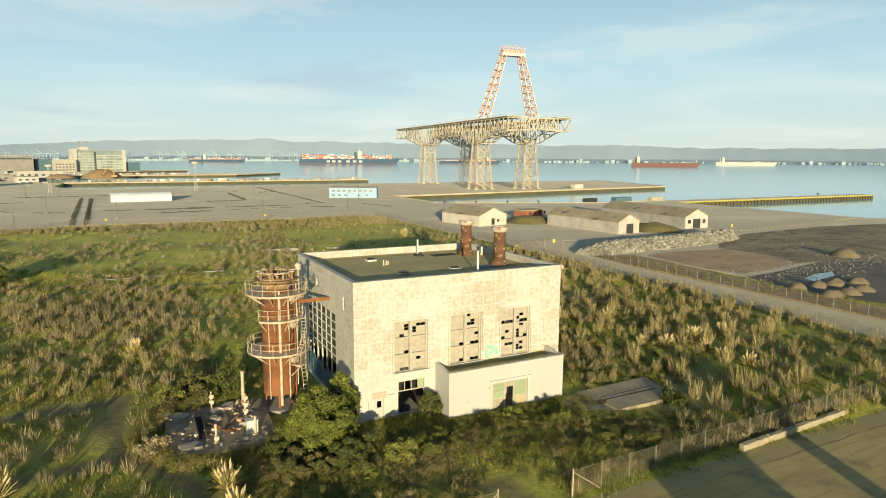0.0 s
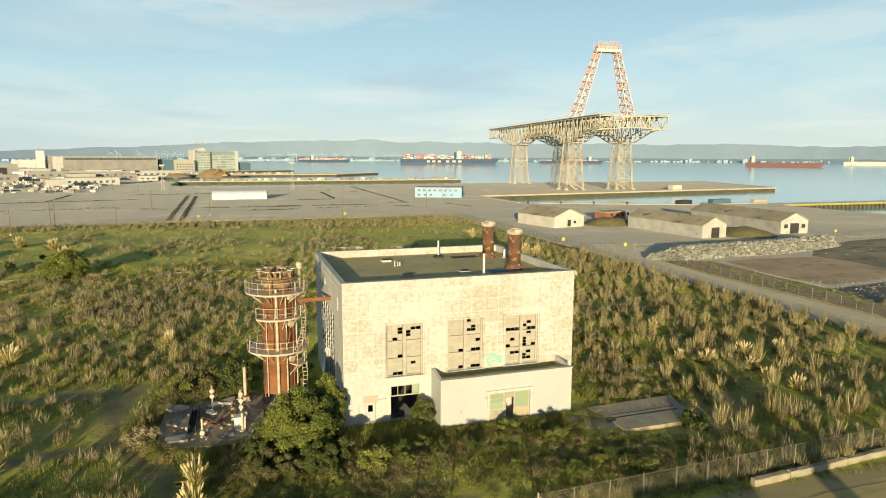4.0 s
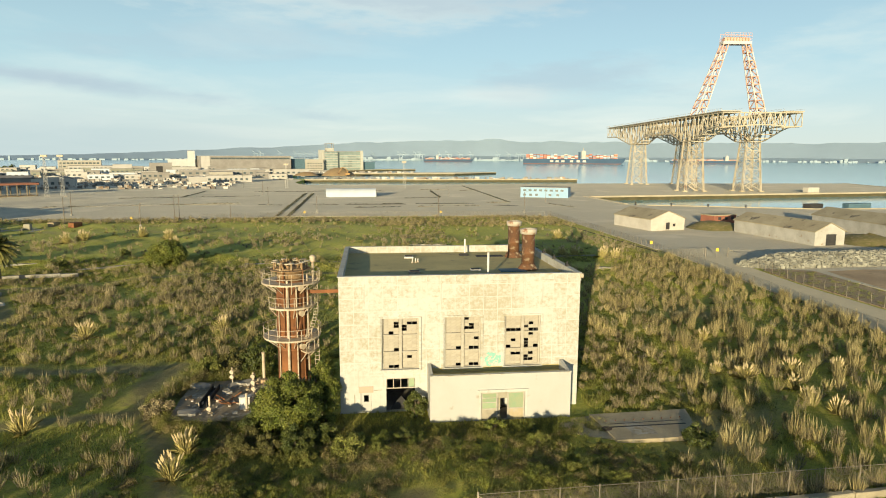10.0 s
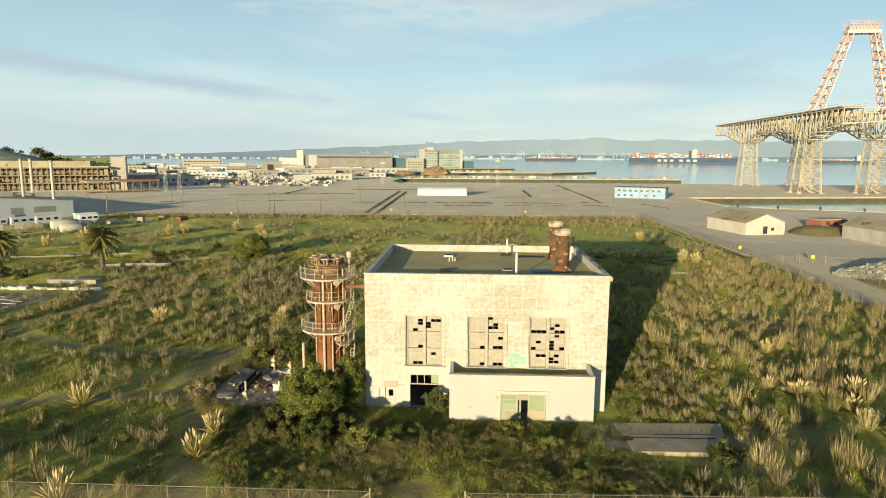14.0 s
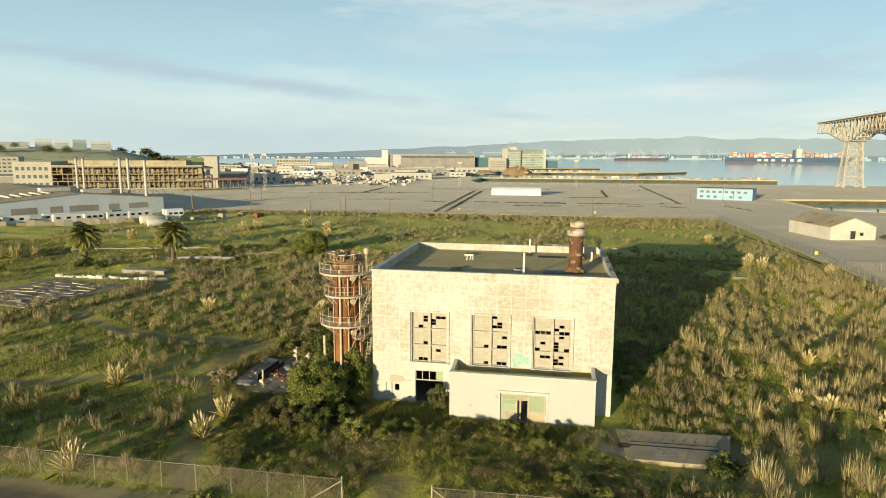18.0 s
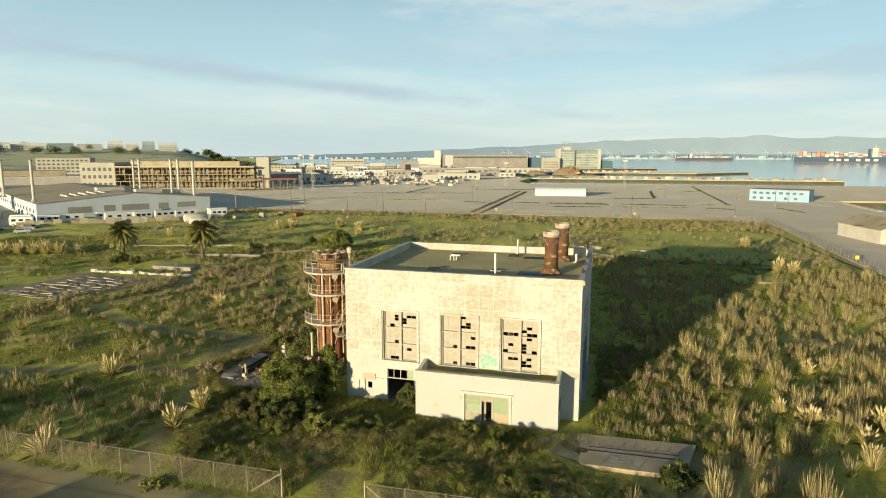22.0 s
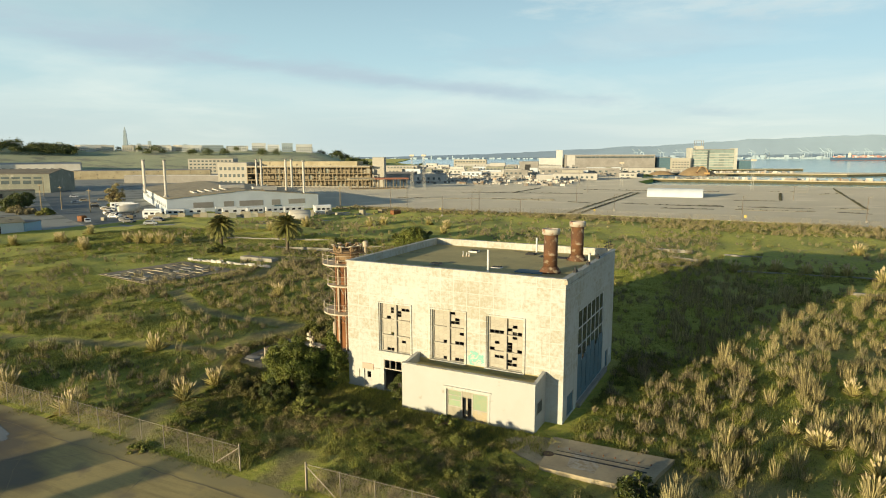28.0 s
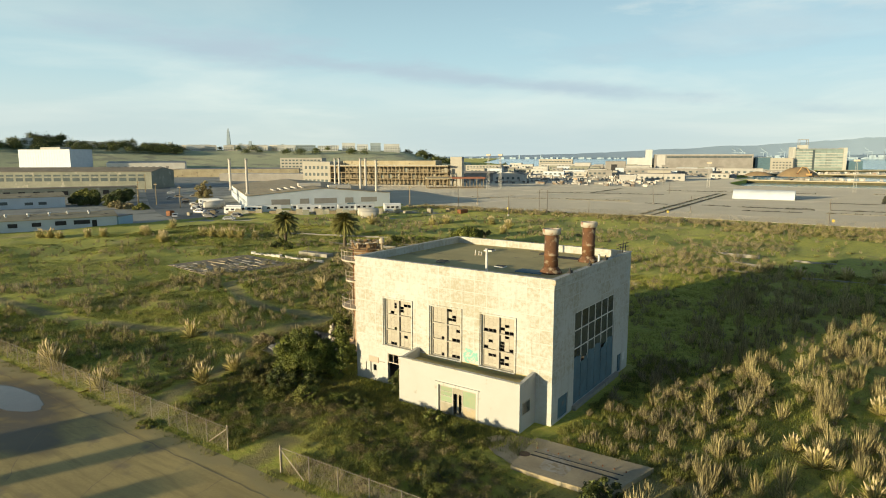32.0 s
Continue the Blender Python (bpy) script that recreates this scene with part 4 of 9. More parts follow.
GAPS = [
    {(0, 0): [(2, 1), (2, 2), (1, 4)], (1, 0): [(1, 1), (2, 1), (0, 2), (0, 3)], (0, 1): [(2, 4)], (1, 2): [(1, 1)], (0, 2): [(1, 4), (2, 4)]},
    {(1, 0): [(0, 0), (1, 2), (0, 3), (1, 3)], (1, 1): [(2, 1), (1, 4), (2, 4)], (0, 1): [(2, 4)], (0, 2): [(2, 4)], (1, 2): [(1, 4), (2, 4)]},
    {(0, 0): [(0, 4), (1, 4), (2, 4)], (1, 0): [(1, 2), (0, 3), (1, 4), (2, 4)], (0, 1): [(1, 2), (0, 4)], (1, 1): [(1, 0), (0, 2), (0, 3), (0, 4), (2, 4)],
     (0, 2): [(1, 1), (2, 1)], (1, 2): [(1, 1), (0, 2), (1, 3), (0, 3)]},
]
PW, PH = 0.455, 0.287
PANE_MESH = pane_mesh(PW, PH)
for (x0, x1), gaps in zip(WINDOWS, GAPS):
    win = part("window", boxes((x0 - 0.22, -0.1, WZ1 + 0.06, x1 + 0.22, 0.0, WZ1 + 0.17), (x0 - 0.22, -0.1, WZ0 - 0.12, x0 - 0.1, 0.0, WZ1 + 0.06), (x1 + 0.1, -0.1, WZ0 - 0.12, x1 + 0.22, 0.0, WZ1 + 0.06)),
               STUCCO, house, "tall steel window with painted panes, some missing")
    wide = x1 - x0
    cols = (x0 + 0.14, x0 + wide - 0.14 - 3 * PW)
    part("sill", boxes((x0 - 0.2, -0.2, WZ0 - 0.11, x1 + 0.2, 0.02, WZ0 - 0.002)), STUCCO, win)
    bm = boxes((x0, 0.20, WZ0, cols[0], 0.33, WZ1), (cols[0] + 3 * PW, 0.09, WZ0, cols[1], 0.33, WZ1), (cols[1] + 3 * PW, 0.20, WZ0, x1, 0.33, WZ1))
    zs = [WZ1 - 0.06 - k * 1.55 - 5 * PH for k in range(3)]
    for c in cols:
        for z in zs:
            box(bm, c, 0.13, z + 5 * PH, c + 3 * PW, 0.33, z + 5 * PH + 0.112 if z != zs[0] else WZ1)
        box(bm, c, 0.2, WZ0, c + 3 * PW, 0.33, zs[2])
    part("window_frame", bm, FRAME, win)
    for a, c in enumerate(cols):
        for b, z in enumerate(zs):
            for i in range(3):
                for j in range(5):
                    if (i, j) not in gaps.get((a, b), ()):
                        piece("pane", PANE_MESH, win, pose(c + i * PW, 0.29, z + (4 - j) * PH))
            bm = bmesh.new()
            for i in (1, 2):
                box(bm, c + i * PW - 0.014, 0.272, z, c + i * PW + 0.014, 0.284, z + 5 * PH)
            for j in (1, 2, 3, 4):
                box(bm, c, 0.27, z + j * PH - 0.014, c + 3 * PW, 0.282, z + j * PH + 0.014)
            part("glazing_grid", bm, FRAME, win)

# tall doorway with its transom, and things leaning inside
door = part("doorway", boxes((DOORWAY[0], 0.05, 2.16, DOORWAY[1], 0.15, 2.26), (DOORWAY[0], 0.05, 3.06, DOORWAY[1], 0.15, 3.14), (DOORWAY[0], 0.05, 2.26, DOORWAY[0] + 0.07, 0.15, 3.06), (DOORWAY[1] - 0.07, 0.05, 2.26, DOORWAY[1], 0.15, 3.06)),
            FRAME, house, "tall open doorway with a broken transom light")
for k in range(1, 4):
    x = DOORWAY[0] + k * (DOORWAY[1] - DOORWAY[0]) / 4
    part("transom_bar", boxes((x - 0.03, 0.06, 2.26, x + 0.03, 0.14, 3.06)), FRAME, door)
part("transom_pane", boxes((DOORWAY[1] - 0.6, 0.09, 2.28, DOORWAY[1] - 0.09, 0.11, 3.04)), GREEN_GLASS, door)
bm = prism(bmesh.new(), [(4.5, 0.02), (6.4, 0.02), (6.1, 0.5), (5.45, 1.25), (4.8, 0.55)], 0.5, 0.75)
single("leaning_sheet", bm, DARK, "bent dark grey metal sheet leaning inside the doorway", "sheet")
small = part("small_door", boxes((SMALL[0] + 0.02, 0.12, 0.05, SMALL[0] + 0.3, 0.17, 1.85), (SMALL[1] - 0.22, 0.12, 0.05, SMALL[1] - 0.02, 0.17, 1.85), (SMALL[0] + 0.3, 0.12, 0.05, SMALL[1] - 0.22, 0.17, 1.0), (SMALL[0] + 0.3, 0.12, 1.6, SMALL[1] - 0.22, 0.17, 1.85)),
             STUCCO_LOW, house, "small cream door with a broken-out opening")
part("lintel_panel", boxes((1.62, -0.06, 1.9, 2.9, -0.003, 2.46)), PINK, house, "faded pink panel over the small door")
part("conduit", rod(bmesh.new(), (1.25, -0.05, 0.9), (1.25, -0.05, 1.75), 0.03), BOARD, house)
part("conduit", rod(bmesh.new(), (2.95, -0.05, 2.1), (3.7, -0.05, 2.1), 0.03), BOARD, house)
part("plinth", boxes((-0.04, -0.06, -0.3, 4.07, -0.003, 0.14)), STUCCO_LOW, house)

# big side openings: glazing above, blue sheeting below
def side_opening(hole, at, sheet_to, torn, bar=0.12, rails=(1.75, 3.4)):
    u0, u1, v0, v1 = hole
    def slab(bm, a, b, c, d, w0, w1):
        wall(bm, a, b, c, d, w1 - w0, [], lambda u, v, w: at(u, v, w + w0))
    bm = bmesh.new()
    slab(bm, u0, u1, v1 - 0.1, v1, 0.055, 0.19)
    win = part("side_window", bm, PALE, house, "wide steel-framed window over blue sheeting")
    for k in range(7):
        u = u0 + (u1 - u0 - bar) * k / 6
        bm = bmesh.new()
        slab(bm, u, u + bar, sheet_to - 0.9, v1 - 0.1, 0.06, 0.18)
        part("mullion", bm, PALE, win)
    for drop in rails:
        r = v1 - drop
        bm = bmesh.new()
        slab(bm, u0, u1, r, r + 0.1, 0.055, 0.19)
        part("transom", bm, PALE, win)
    step = (u1 - u0 - 0.12) / 6
    for i in range(6):
        for j in range(3):
            top = v1 - 0.1 - 1.65 * j
            low = top - 1.55 if j < 2 else top - (1.1 if i in torn else 1.5)
            bm = bmesh.new()
            slab(bm, u0 + i * step + 0.13, u0 + (i + 1) * step - 0.01, low, top - 0.005, 0.1, 0.12)
            part("pane", bm, DUSTY_GLASS, win)
    n = 12
    for k in range(n):
        a, b = u0 + (u1 - u0) * k / n, u0 + (u1 - u0) * (k + 1) / n
        bm = bmesh.new()
        slab(bm, a + 0.005, b - 0.005, v0, sheet_to - (0.5 if k // 2 in torn else 0) - 0.12 * ((k * 7) % 3), 0.03 + 0.03 * (k % 2), 0.055 + 0.03 * (k % 2))
        part("sheet", bm, BLUE_SHEET, win)


side_opening(BIGR, right_at, 4.7, (1, 4))
side_opening(BIGL, left_at, 2.6, (2,), 0.22, (0.93, 1.75, 2.6, 3.4, 4.2))
# dark plates added in the two high openings, painting their inner shade
for y0, y1, z0, z1 in ((2.3, 2.9, 9.5, 10.7), (10.6, 11.4, 10.2, 10.9)):
    part("vent_shade", boxes((0.14, y0 + 0.003, z0 + 0.003, 0.2, y1 - 0.003, z1 - 0.003)), DARK, house, "dark plate for the shade inside a high wall opening")
part("side_door", boxes((W - 0.2, DOORR1[0] + 0.02, DOORR1[2], W - 0.1, DOORR1[1] - 0.02, DOORR1[3] - 0.02)), BLUE_SHEET, house, "blue-grey double side door")
part("side_door_leaf", boxes((W - 0.16, DOORR2[0] + 0.55, DOORR2[2], W - 0.1, DOORR2[1] - 0.02, DOORR2[3] - 0.02)), BLUE_SHEET, house, "half-open side door")
part("side_notice", boxes((W + 0.003, 17.0, 1.1, W + 0.03, 17.7, 1.9)), PALE, house, "pale notice board")
part("kerb_strip", boxes((W + 0.003, 4.2, -0.2, W + 0.35, 15.2, 0.4)), CONCRETE, house, "low concrete sill along the wall")

# ---- lean-to annex ----
AX0, AX1, AY = 7.76, 20.2, -2.78
annex = thing("annex", pose(0, 0, 0), "low cream concrete annex with a glazed double door", "building")
ADOOR = (12.2, 16.1, 0.02, 2.55)
afront = lambda u, v, w: (u, AY + w, v)
part("wall_front", wall(bmesh.new(), AX0, AX1, -0.3, 4.13, 0.3, [ADOOR], afront), STUCCO_LOW, annex, "freshly painted cream front wall")


def gable(x0, x1):
    bm = bmesh.new()
    side = [(AY + 0.3, -0.3), (-0.003, -0.3), (-0.003, 4.42), (-0.3, 4.42), (AY + 0.3, 4.13)]
    lo = [bm.verts.new((x0, y, z)) for y, z in side]
    hi = [bm.verts.new((x1, y, z)) for y, z in side]
    bm.faces.new(lo)
    bm.faces.new(hi[::-1])
    for k in range(5):
        bm.faces.new((lo[k], hi[k], hi[(k + 1) % 5], lo[(k + 1) % 5]))
    bmesh.ops.recalc_face_normals(bm, faces=bm.faces)
    return bm


part("wall_left", gable(AX0, AX0 + 0.3), STUCCO_LOW, annex)
part("wall_right", gable(AX1 - 0.3, AX1), STUCCO_LOW, annex)
part("roof", boxes((AX0 + 0.3, AY + 0.3, 3.3, AX1 - 0.3, -0.003, 3.55)), TAR, annex, "dark sunken flat roof")
part("flashing", boxes((AX0 + 0.3, -0.05, 3.55, AX1 - 0.3, -0.003, 3.95)), TAR, annex)
part("coping", boxes((AX0 - 0.05, AY - 0.06, 4.13, AX1 + 0.05, AY + 0.33, 4.21)), STUCCO, annex)
part("floor", boxes((AX0 + 0.3, AY + 0.3, -0.2, AX1 - 0.3, -0.003, 0.03)), CONCRETE, annex)
part("side_window", boxes((AX1 + 0.003, -2.25, 1.45, AX1 + 0.02, -1.05, 2.4)), DUSTY_GLASS, annex, "small dark side window")
part("side_window_frame", boxes((AX1 + 0.003, -2.33, 1.37, AX1 + 0.04, -2.25, 2.48), (AX1 + 0.003, -1.05, 1.37, AX1 + 0.04, -0.97, 2.48), (AX1 + 0.003, -2.25, 2.4, AX1 + 0.04, -1.05, 2.48), (AX1 + 0.003, -2.25, 1.37, AX1 + 0.04, -1.05, 1.45)), FRAME, annex)
# moulded surround and the glazed double door
ad = part("double_door", boxes((12.02, AY - 0.06, 0.0, 12.2, AY - 0.003, 2.73), (16.1, AY - 0.06, 0.0, 16.28, AY - 0.003, 2.73), (12.2, AY - 0.06, 2.553, 16.1, AY - 0.003, 2.73)), STUCCO, annex, "sliding glazed double door, left ajar")
part("hood", boxes((11.9, AY - 0.14, 2.735, 16.4, AY - 0.003, 2.82)), STUCCO, ad)
part("leaf_frame", boxes((12.22, AY + 0.1, 0.05, 12.34, AY + 0.18, 2.5), (13.56, AY + 0.1, 0.05, 13.68, AY + 0.18, 2.5), (12.34, AY + 0.1, 2.4, 13.56, AY + 0.18, 2.5), (12.34, AY + 0.1, 1.55, 13.56, AY + 0.18, 1.63), (12.34, AY + 0.1, 0.95, 13.56, AY + 0.18, 1.05), (12.34, AY + 0.1, 1.97, 13.56, AY + 0.18, 2.03)), FRAME, ad)
for z0, z1 in ((1.05, 1.55), (1.63, 1.97), (2.03, 2.4)):
    part("pane", boxes((12.34, AY + 0.13, z0, 13.56, AY + 0.15, z1)), GREEN_GLASS, ad)
part("lower_panel", boxes((12.34, AY + 0.12, 0.05, 13.56, AY + 0.16, 0.95)), BOARD, ad)
part("leaf_frame", boxes((14.55, AY + 0.1, 0.05, 14.67, AY + 0.18, 2.5), (15.95, AY + 0.1, 0.05, 16.08, AY + 0.18, 2.5), (14.67, AY + 0.1, 2.4, 15.95, AY + 0.18, 2.5), (14.67, AY + 0.1, 0.95, 15.95, AY + 0.18, 1.05)), FRAME, ad)
part("pane", boxes((14.67, AY + 0.13, 1.05, 15.95, AY + 0.15, 2.4)), GREEN_GLASS, ad)
part("lower_panel", boxes((14.67, AY + 0.12, 0.05, 15.95, AY + 0.16, 0.95)), SLAB_MAT, ad)
part("header_panel", boxes((13.68, AY + 0.12, 1.95, 14.55, AY + 0.16, 2.5)), BOARD, ad)
part("inner_leaf", boxes((13.7, AY + 0.5, 0.05, 14.0, AY + 0.56, 1.95)), BOARD, ad)

# graffiti on the wall above the annex roof: loose sprayed strokes
bm = bmesh.new()
gr = random.Random(3)
for k in range(52):
    a = gr.uniform(0, 6.28)
    r = gr.uniform(0.05, 0.95) ** 0.7
    x, z = 13.55 + 0.95 * r * math.cos(a), 4.62 + 0.62 * r * math.sin(a)
    b = a + gr.uniform(0.6, 1.9)
    L = gr.uniform(0.12, 0.36)
    dx, dz = L * math.cos(b), L * math.sin(b)
    w = gr.uniform(0.04, 0.085)
    nx, nz = -dz / L * w, dx / L * w
    y = -0.004 - 0.0004 * k
    bm.faces.new([bm.verts.new(p) for p in ((x - nx, y, z - nz), (x + dx - nx, y, z + dz - nz), (x + dx + nx, y, z + dz + nz), (x + nx, y, z + nz))])
bmesh.ops.recalc_face_normals(bm, faces=bm.faces)
part("graffiti", bm, TEAL, house, "teal spray-paint scrawl")

# ---- on the roof ----
def flue(x, y, top, label):
    t = thing("flue_stack", pose(x, y, ROOF), label, "chimney", "flue stacks on the roof")
    h = top - ROOF
    part("base_skirt", lathe(bmesh.new(), [(1.0, 0.0), (1.0, 0.1), (0.72, 0.5), (0.66, 0.6)], 24), RUST_PEEL, t, "flared rusty skirt", True)
    part("pipe", lathe(bmesh.new(), [(0.64, 0.55), (0.64, h * 0.4), (0.67, h * 0.4 + 0.02), (0.67, h * 0.4 + 0.1), (0.64, h * 0.4 + 0.12), (0.64, h - 0.55)], 24), RUST_PEEL, t, "", True)
    part("cap_band", lathe(bmesh.new(), [(0.64, h - 0.56), (0.82, h - 0.5), (0.84, h - 0.08), (0.8, h), (0.62, h), (0.6, h - 0.4)], 24), FLAKED, t, "pale flaking top band", True)
    return t


flue(18.4, 6.3, 15.8, "rusty steel flue stack with a pale top band")
flue(18.75, 14.2, 15.75, "rusty steel flue stack with flaking white paint")


def hatch(x, y, w, d, h, material=CONCRETE):
    t = thing("roof_hatch", pose(x, y, ROOF), "low square roof hatch with a pale lid", "hatch", "roof hatches")
    part("curb", boxes((-w / 2, -d / 2, 0, w / 2, d / 2, h * 0.7)), material, t)
    part("lid", boxes((-w / 2 + 0.09, -d / 2 + 0.09, h * 0.7, w / 2 - 0.09, d / 2 - 0.09, h * 0.7 + 0.05)), DARK, t, "dark lid")


hatch(7.0, 14.5, 1.0, 0.9, 0.25, PALE)
hatch(7.0, 5.3, 1.1, 0.9, 0.25, CONCRETE)
hatch(13.3, 15.6, 1.0, 0.9, 0.2, DARK)
hatch(13.1, 6.3, 1.0, 0.8, 0.15, PALE)


def vent_pipe(x, y, h, r, label):
    t = thing("vent_pipe", pose(x, y, ROOF), label, "pipe", "vent pipes")
    part("pipe", rod(bmesh.new(), (0, 0, 0), (0, 0, h), r, 12), PALE, t)
    part("collar", lathe(bmesh.new(), [(r * 2.4, 0), (r * 2.2, 0.06), (r * 1.05, 0.2)], 12), FADED, t)
    part("cap", rod(bmesh.new(), (0, 0, h), (0, 0, h + 0.06), r * 1.15, 12), PALE, t)


vent_pipe(13.7, 2.7, 2.24, 0.11, "tall white vent pipe")
vent_pipe(13.6, 16.6, 1.7, 0.10, "white vent pipe by the rear parapet")
vent_pipe(20.3, 13.2, 0.9, 0.12, "short rusty vent pipe")
for dx in (0, 0.35, 0.6):
    vent_pipe(7.2 + dx, 11.2 + dx * 0.4, 0.5 - dx * 0.3, 0.05, "small pale vent stub")
single("fallen_panels", boxes((15.4, 4.9, ROOF + 0.002, 18.0, 6.4, ROOF + 0.09)), BLUE_SHEET, "dark loose roof panels lying flat", "panel")
single("roof_mat", boxes((14.6, 14.2, ROOF + 0.002, 17.6, 15.4, ROOF + 0.06)), DARK, "dark flat patch of roofing felt", "mat")

# bent pipe rack at the rear corner of the parapet
rack = thing("pipe_rack", pose(21.2, 16.6, H + 0.09), "bent dark pipe rack on the rear parapet corner", "rack")
for k in range(5):
    part("upright", rod(bmesh.new(), (0.1 * (k % 2), 0.4 * k, 0), (0.1 * (k % 2) + 0.05, 0.4 * k + 0.08 * (k % 3 - 1), 0.75 + 0.25 * (k % 3)), 0.035, 6), DARK, rack)
for z in (0.45, 0.8):
    part("cross_pipe", rod(bmesh.new(), (-0.3, -0.2, z), (0.25, 1.9, z + 0.08), 0.035, 6), DARK, rack)
for y, w in ((3.2, 0.5), (7.6, 0.35), (11.4, 0.6)):
    single("parapet_scrap", boxes((-0.12, 0, 0, 0.16, w, 0.2), (-0.05, w * 0.4, 0.2, 0.06, w * 0.6, 0.45)), DARK, "dark scrap of flashing on the parapet", "scrap", "scraps on the parapet", m=pose(21.5, y, H + 0.09))

# ---- gantry crane on the far quay ----
TOP = 49.3
crane = thing("gantry_crane", pose(211, 305, 0, 0, 0, -4.6), "huge tan riveted-steel gantry crane on four lattice towers", "crane")


def truss_side(bm, x, y0, y1, lo, hi, bay, w, depth):
    """An upright lattice girder along y; lo(y) gives its lower chord."""
    n = max(1, round((y1 - y0) / bay))
    ys = [y0 + (y1 - y0) * k / n for k in range(n + 1)]
    for a, b in zip(ys, ys[1:]):
        rod(bm, (x, a, hi), (x, b, hi), w, 4)
        rod(bm, (x, a, lo(a)), (x, b, lo(b)), w, 4)
    for k, y in enumerate(ys):
        rod(bm, (x, y, lo(y)), (x, y, hi), w * 0.7, 4)
        if k < n:
            a, b = (y, ys[k + 1]) if k % 2 else (ys[k + 1], y)
            rod(bm, (x, a, lo(a)), (x, b, hi), w * 0.7, 4)
    return bm


LENGTH, WIDE = 232.0, 48.0
PAIRS = (50.0, 158.0)


def chord(y):
    """Lower chord: deep over the towers, rising between them and to the ends."""
    near = min(abs(y - p) for p in PAIRS)
    end = 8 if 0 <= y <= LENGTH else 0
    if y < PAIRS[0] - 8:
        f = (PAIRS[0] - 8 - y) / (PAIRS[0] - 8)
        return TOP - 16 + 8 * min(1, f * 1.6)
    if y > PAIRS[1] + 8:
        f = (y - PAIRS[1] - 8) / (LENGTH - PAIRS[1] - 8)
        return TOP - 16 + 8 * min(1, f * 1.6)
    return TOP - 16 + 7 * min(1, max(0, near - 8) / 22)


for x in (0, 10, WIDE - 10, WIDE):
    part("long_girder", truss_side(bmesh.new(), x, 0, LENGTH, chord, TOP, 6.6, 0.44, 0), STEEL_TAN, crane)
for y in np.linspace(0, LENGTH, 34):
    for x0, x1 in ((0, 10), (WIDE - 10, WIDE)):
        part("cross_brace", rod(bmesh.new(), (x0, y, TOP), (x1, y, TOP), 0.35, 4), STEEL_TAN, crane)
        part("cross_brace", rod(bmesh.new(), (x0, y, chord(y)), (x1, y, chord(y)), 0.35, 4), STEEL_TAN, crane)
for x0, x1 in ((-1.2, 11.2), (WIDE - 11.2, WIDE + 1.2)):
    part("deck", boxes((x0, 0, TOP + 0.6, x1, LENGTH, TOP + 1.1)), STEEL_TAN, crane, "flat steel running deck")
    for x in (x0, x1):
        bm = bmesh.new()
        for y in np.linspace(0, LENGTH, 60):
            rod(bm, (x, y, TOP + 1.1), (x, y, TOP + 2.2), 0.07, 4)
        box(bm, x - 0.06, 0, TOP + 2.2, x + 0.06, LENGTH, TOP + 2.3)
        part("handrail", bm, STEEL_TAN, crane)
# end and tower cross girders
def cross(y, lo_mid, lo_end):
    bm = bmesh.new()
    n = 9
    xs = [10 + (WIDE - 20) * k / n for k in range(n + 1)]
    lo = lambda x: TOP - lo_mid - (lo_end - lo_mid) * (abs(x - WIDE / 2) / (WIDE / 2 - 10)) ** 2
    for k, (a, b) in enumerate(zip(xs, xs[1:])):
        rod(bm, (a, y, TOP), (b, y, TOP), 0.5, 4)
        rod(bm, (a, y, lo(a)), (b, y, lo(b)), 0.5, 4)
        rod(bm, (a, y, lo(a)), (a, y, TOP), 0.35, 4)
        p, q = (a, b) if k % 2 else (b, a)
        rod(bm, (p, y, lo(p)), (q, y, TOP), 0.35, 4)
    part("cross_girder", bm, STEEL_TAN, crane)


for y, a, b in ((0.5, 7, 8), (PAIRS[0] - 8, 8, 15), (PAIRS[0] + 8, 8, 15), (PAIRS[1] - 8, 8, 15), (PAIRS[1] + 8, 8, 15)):
    cross(y, a, b)


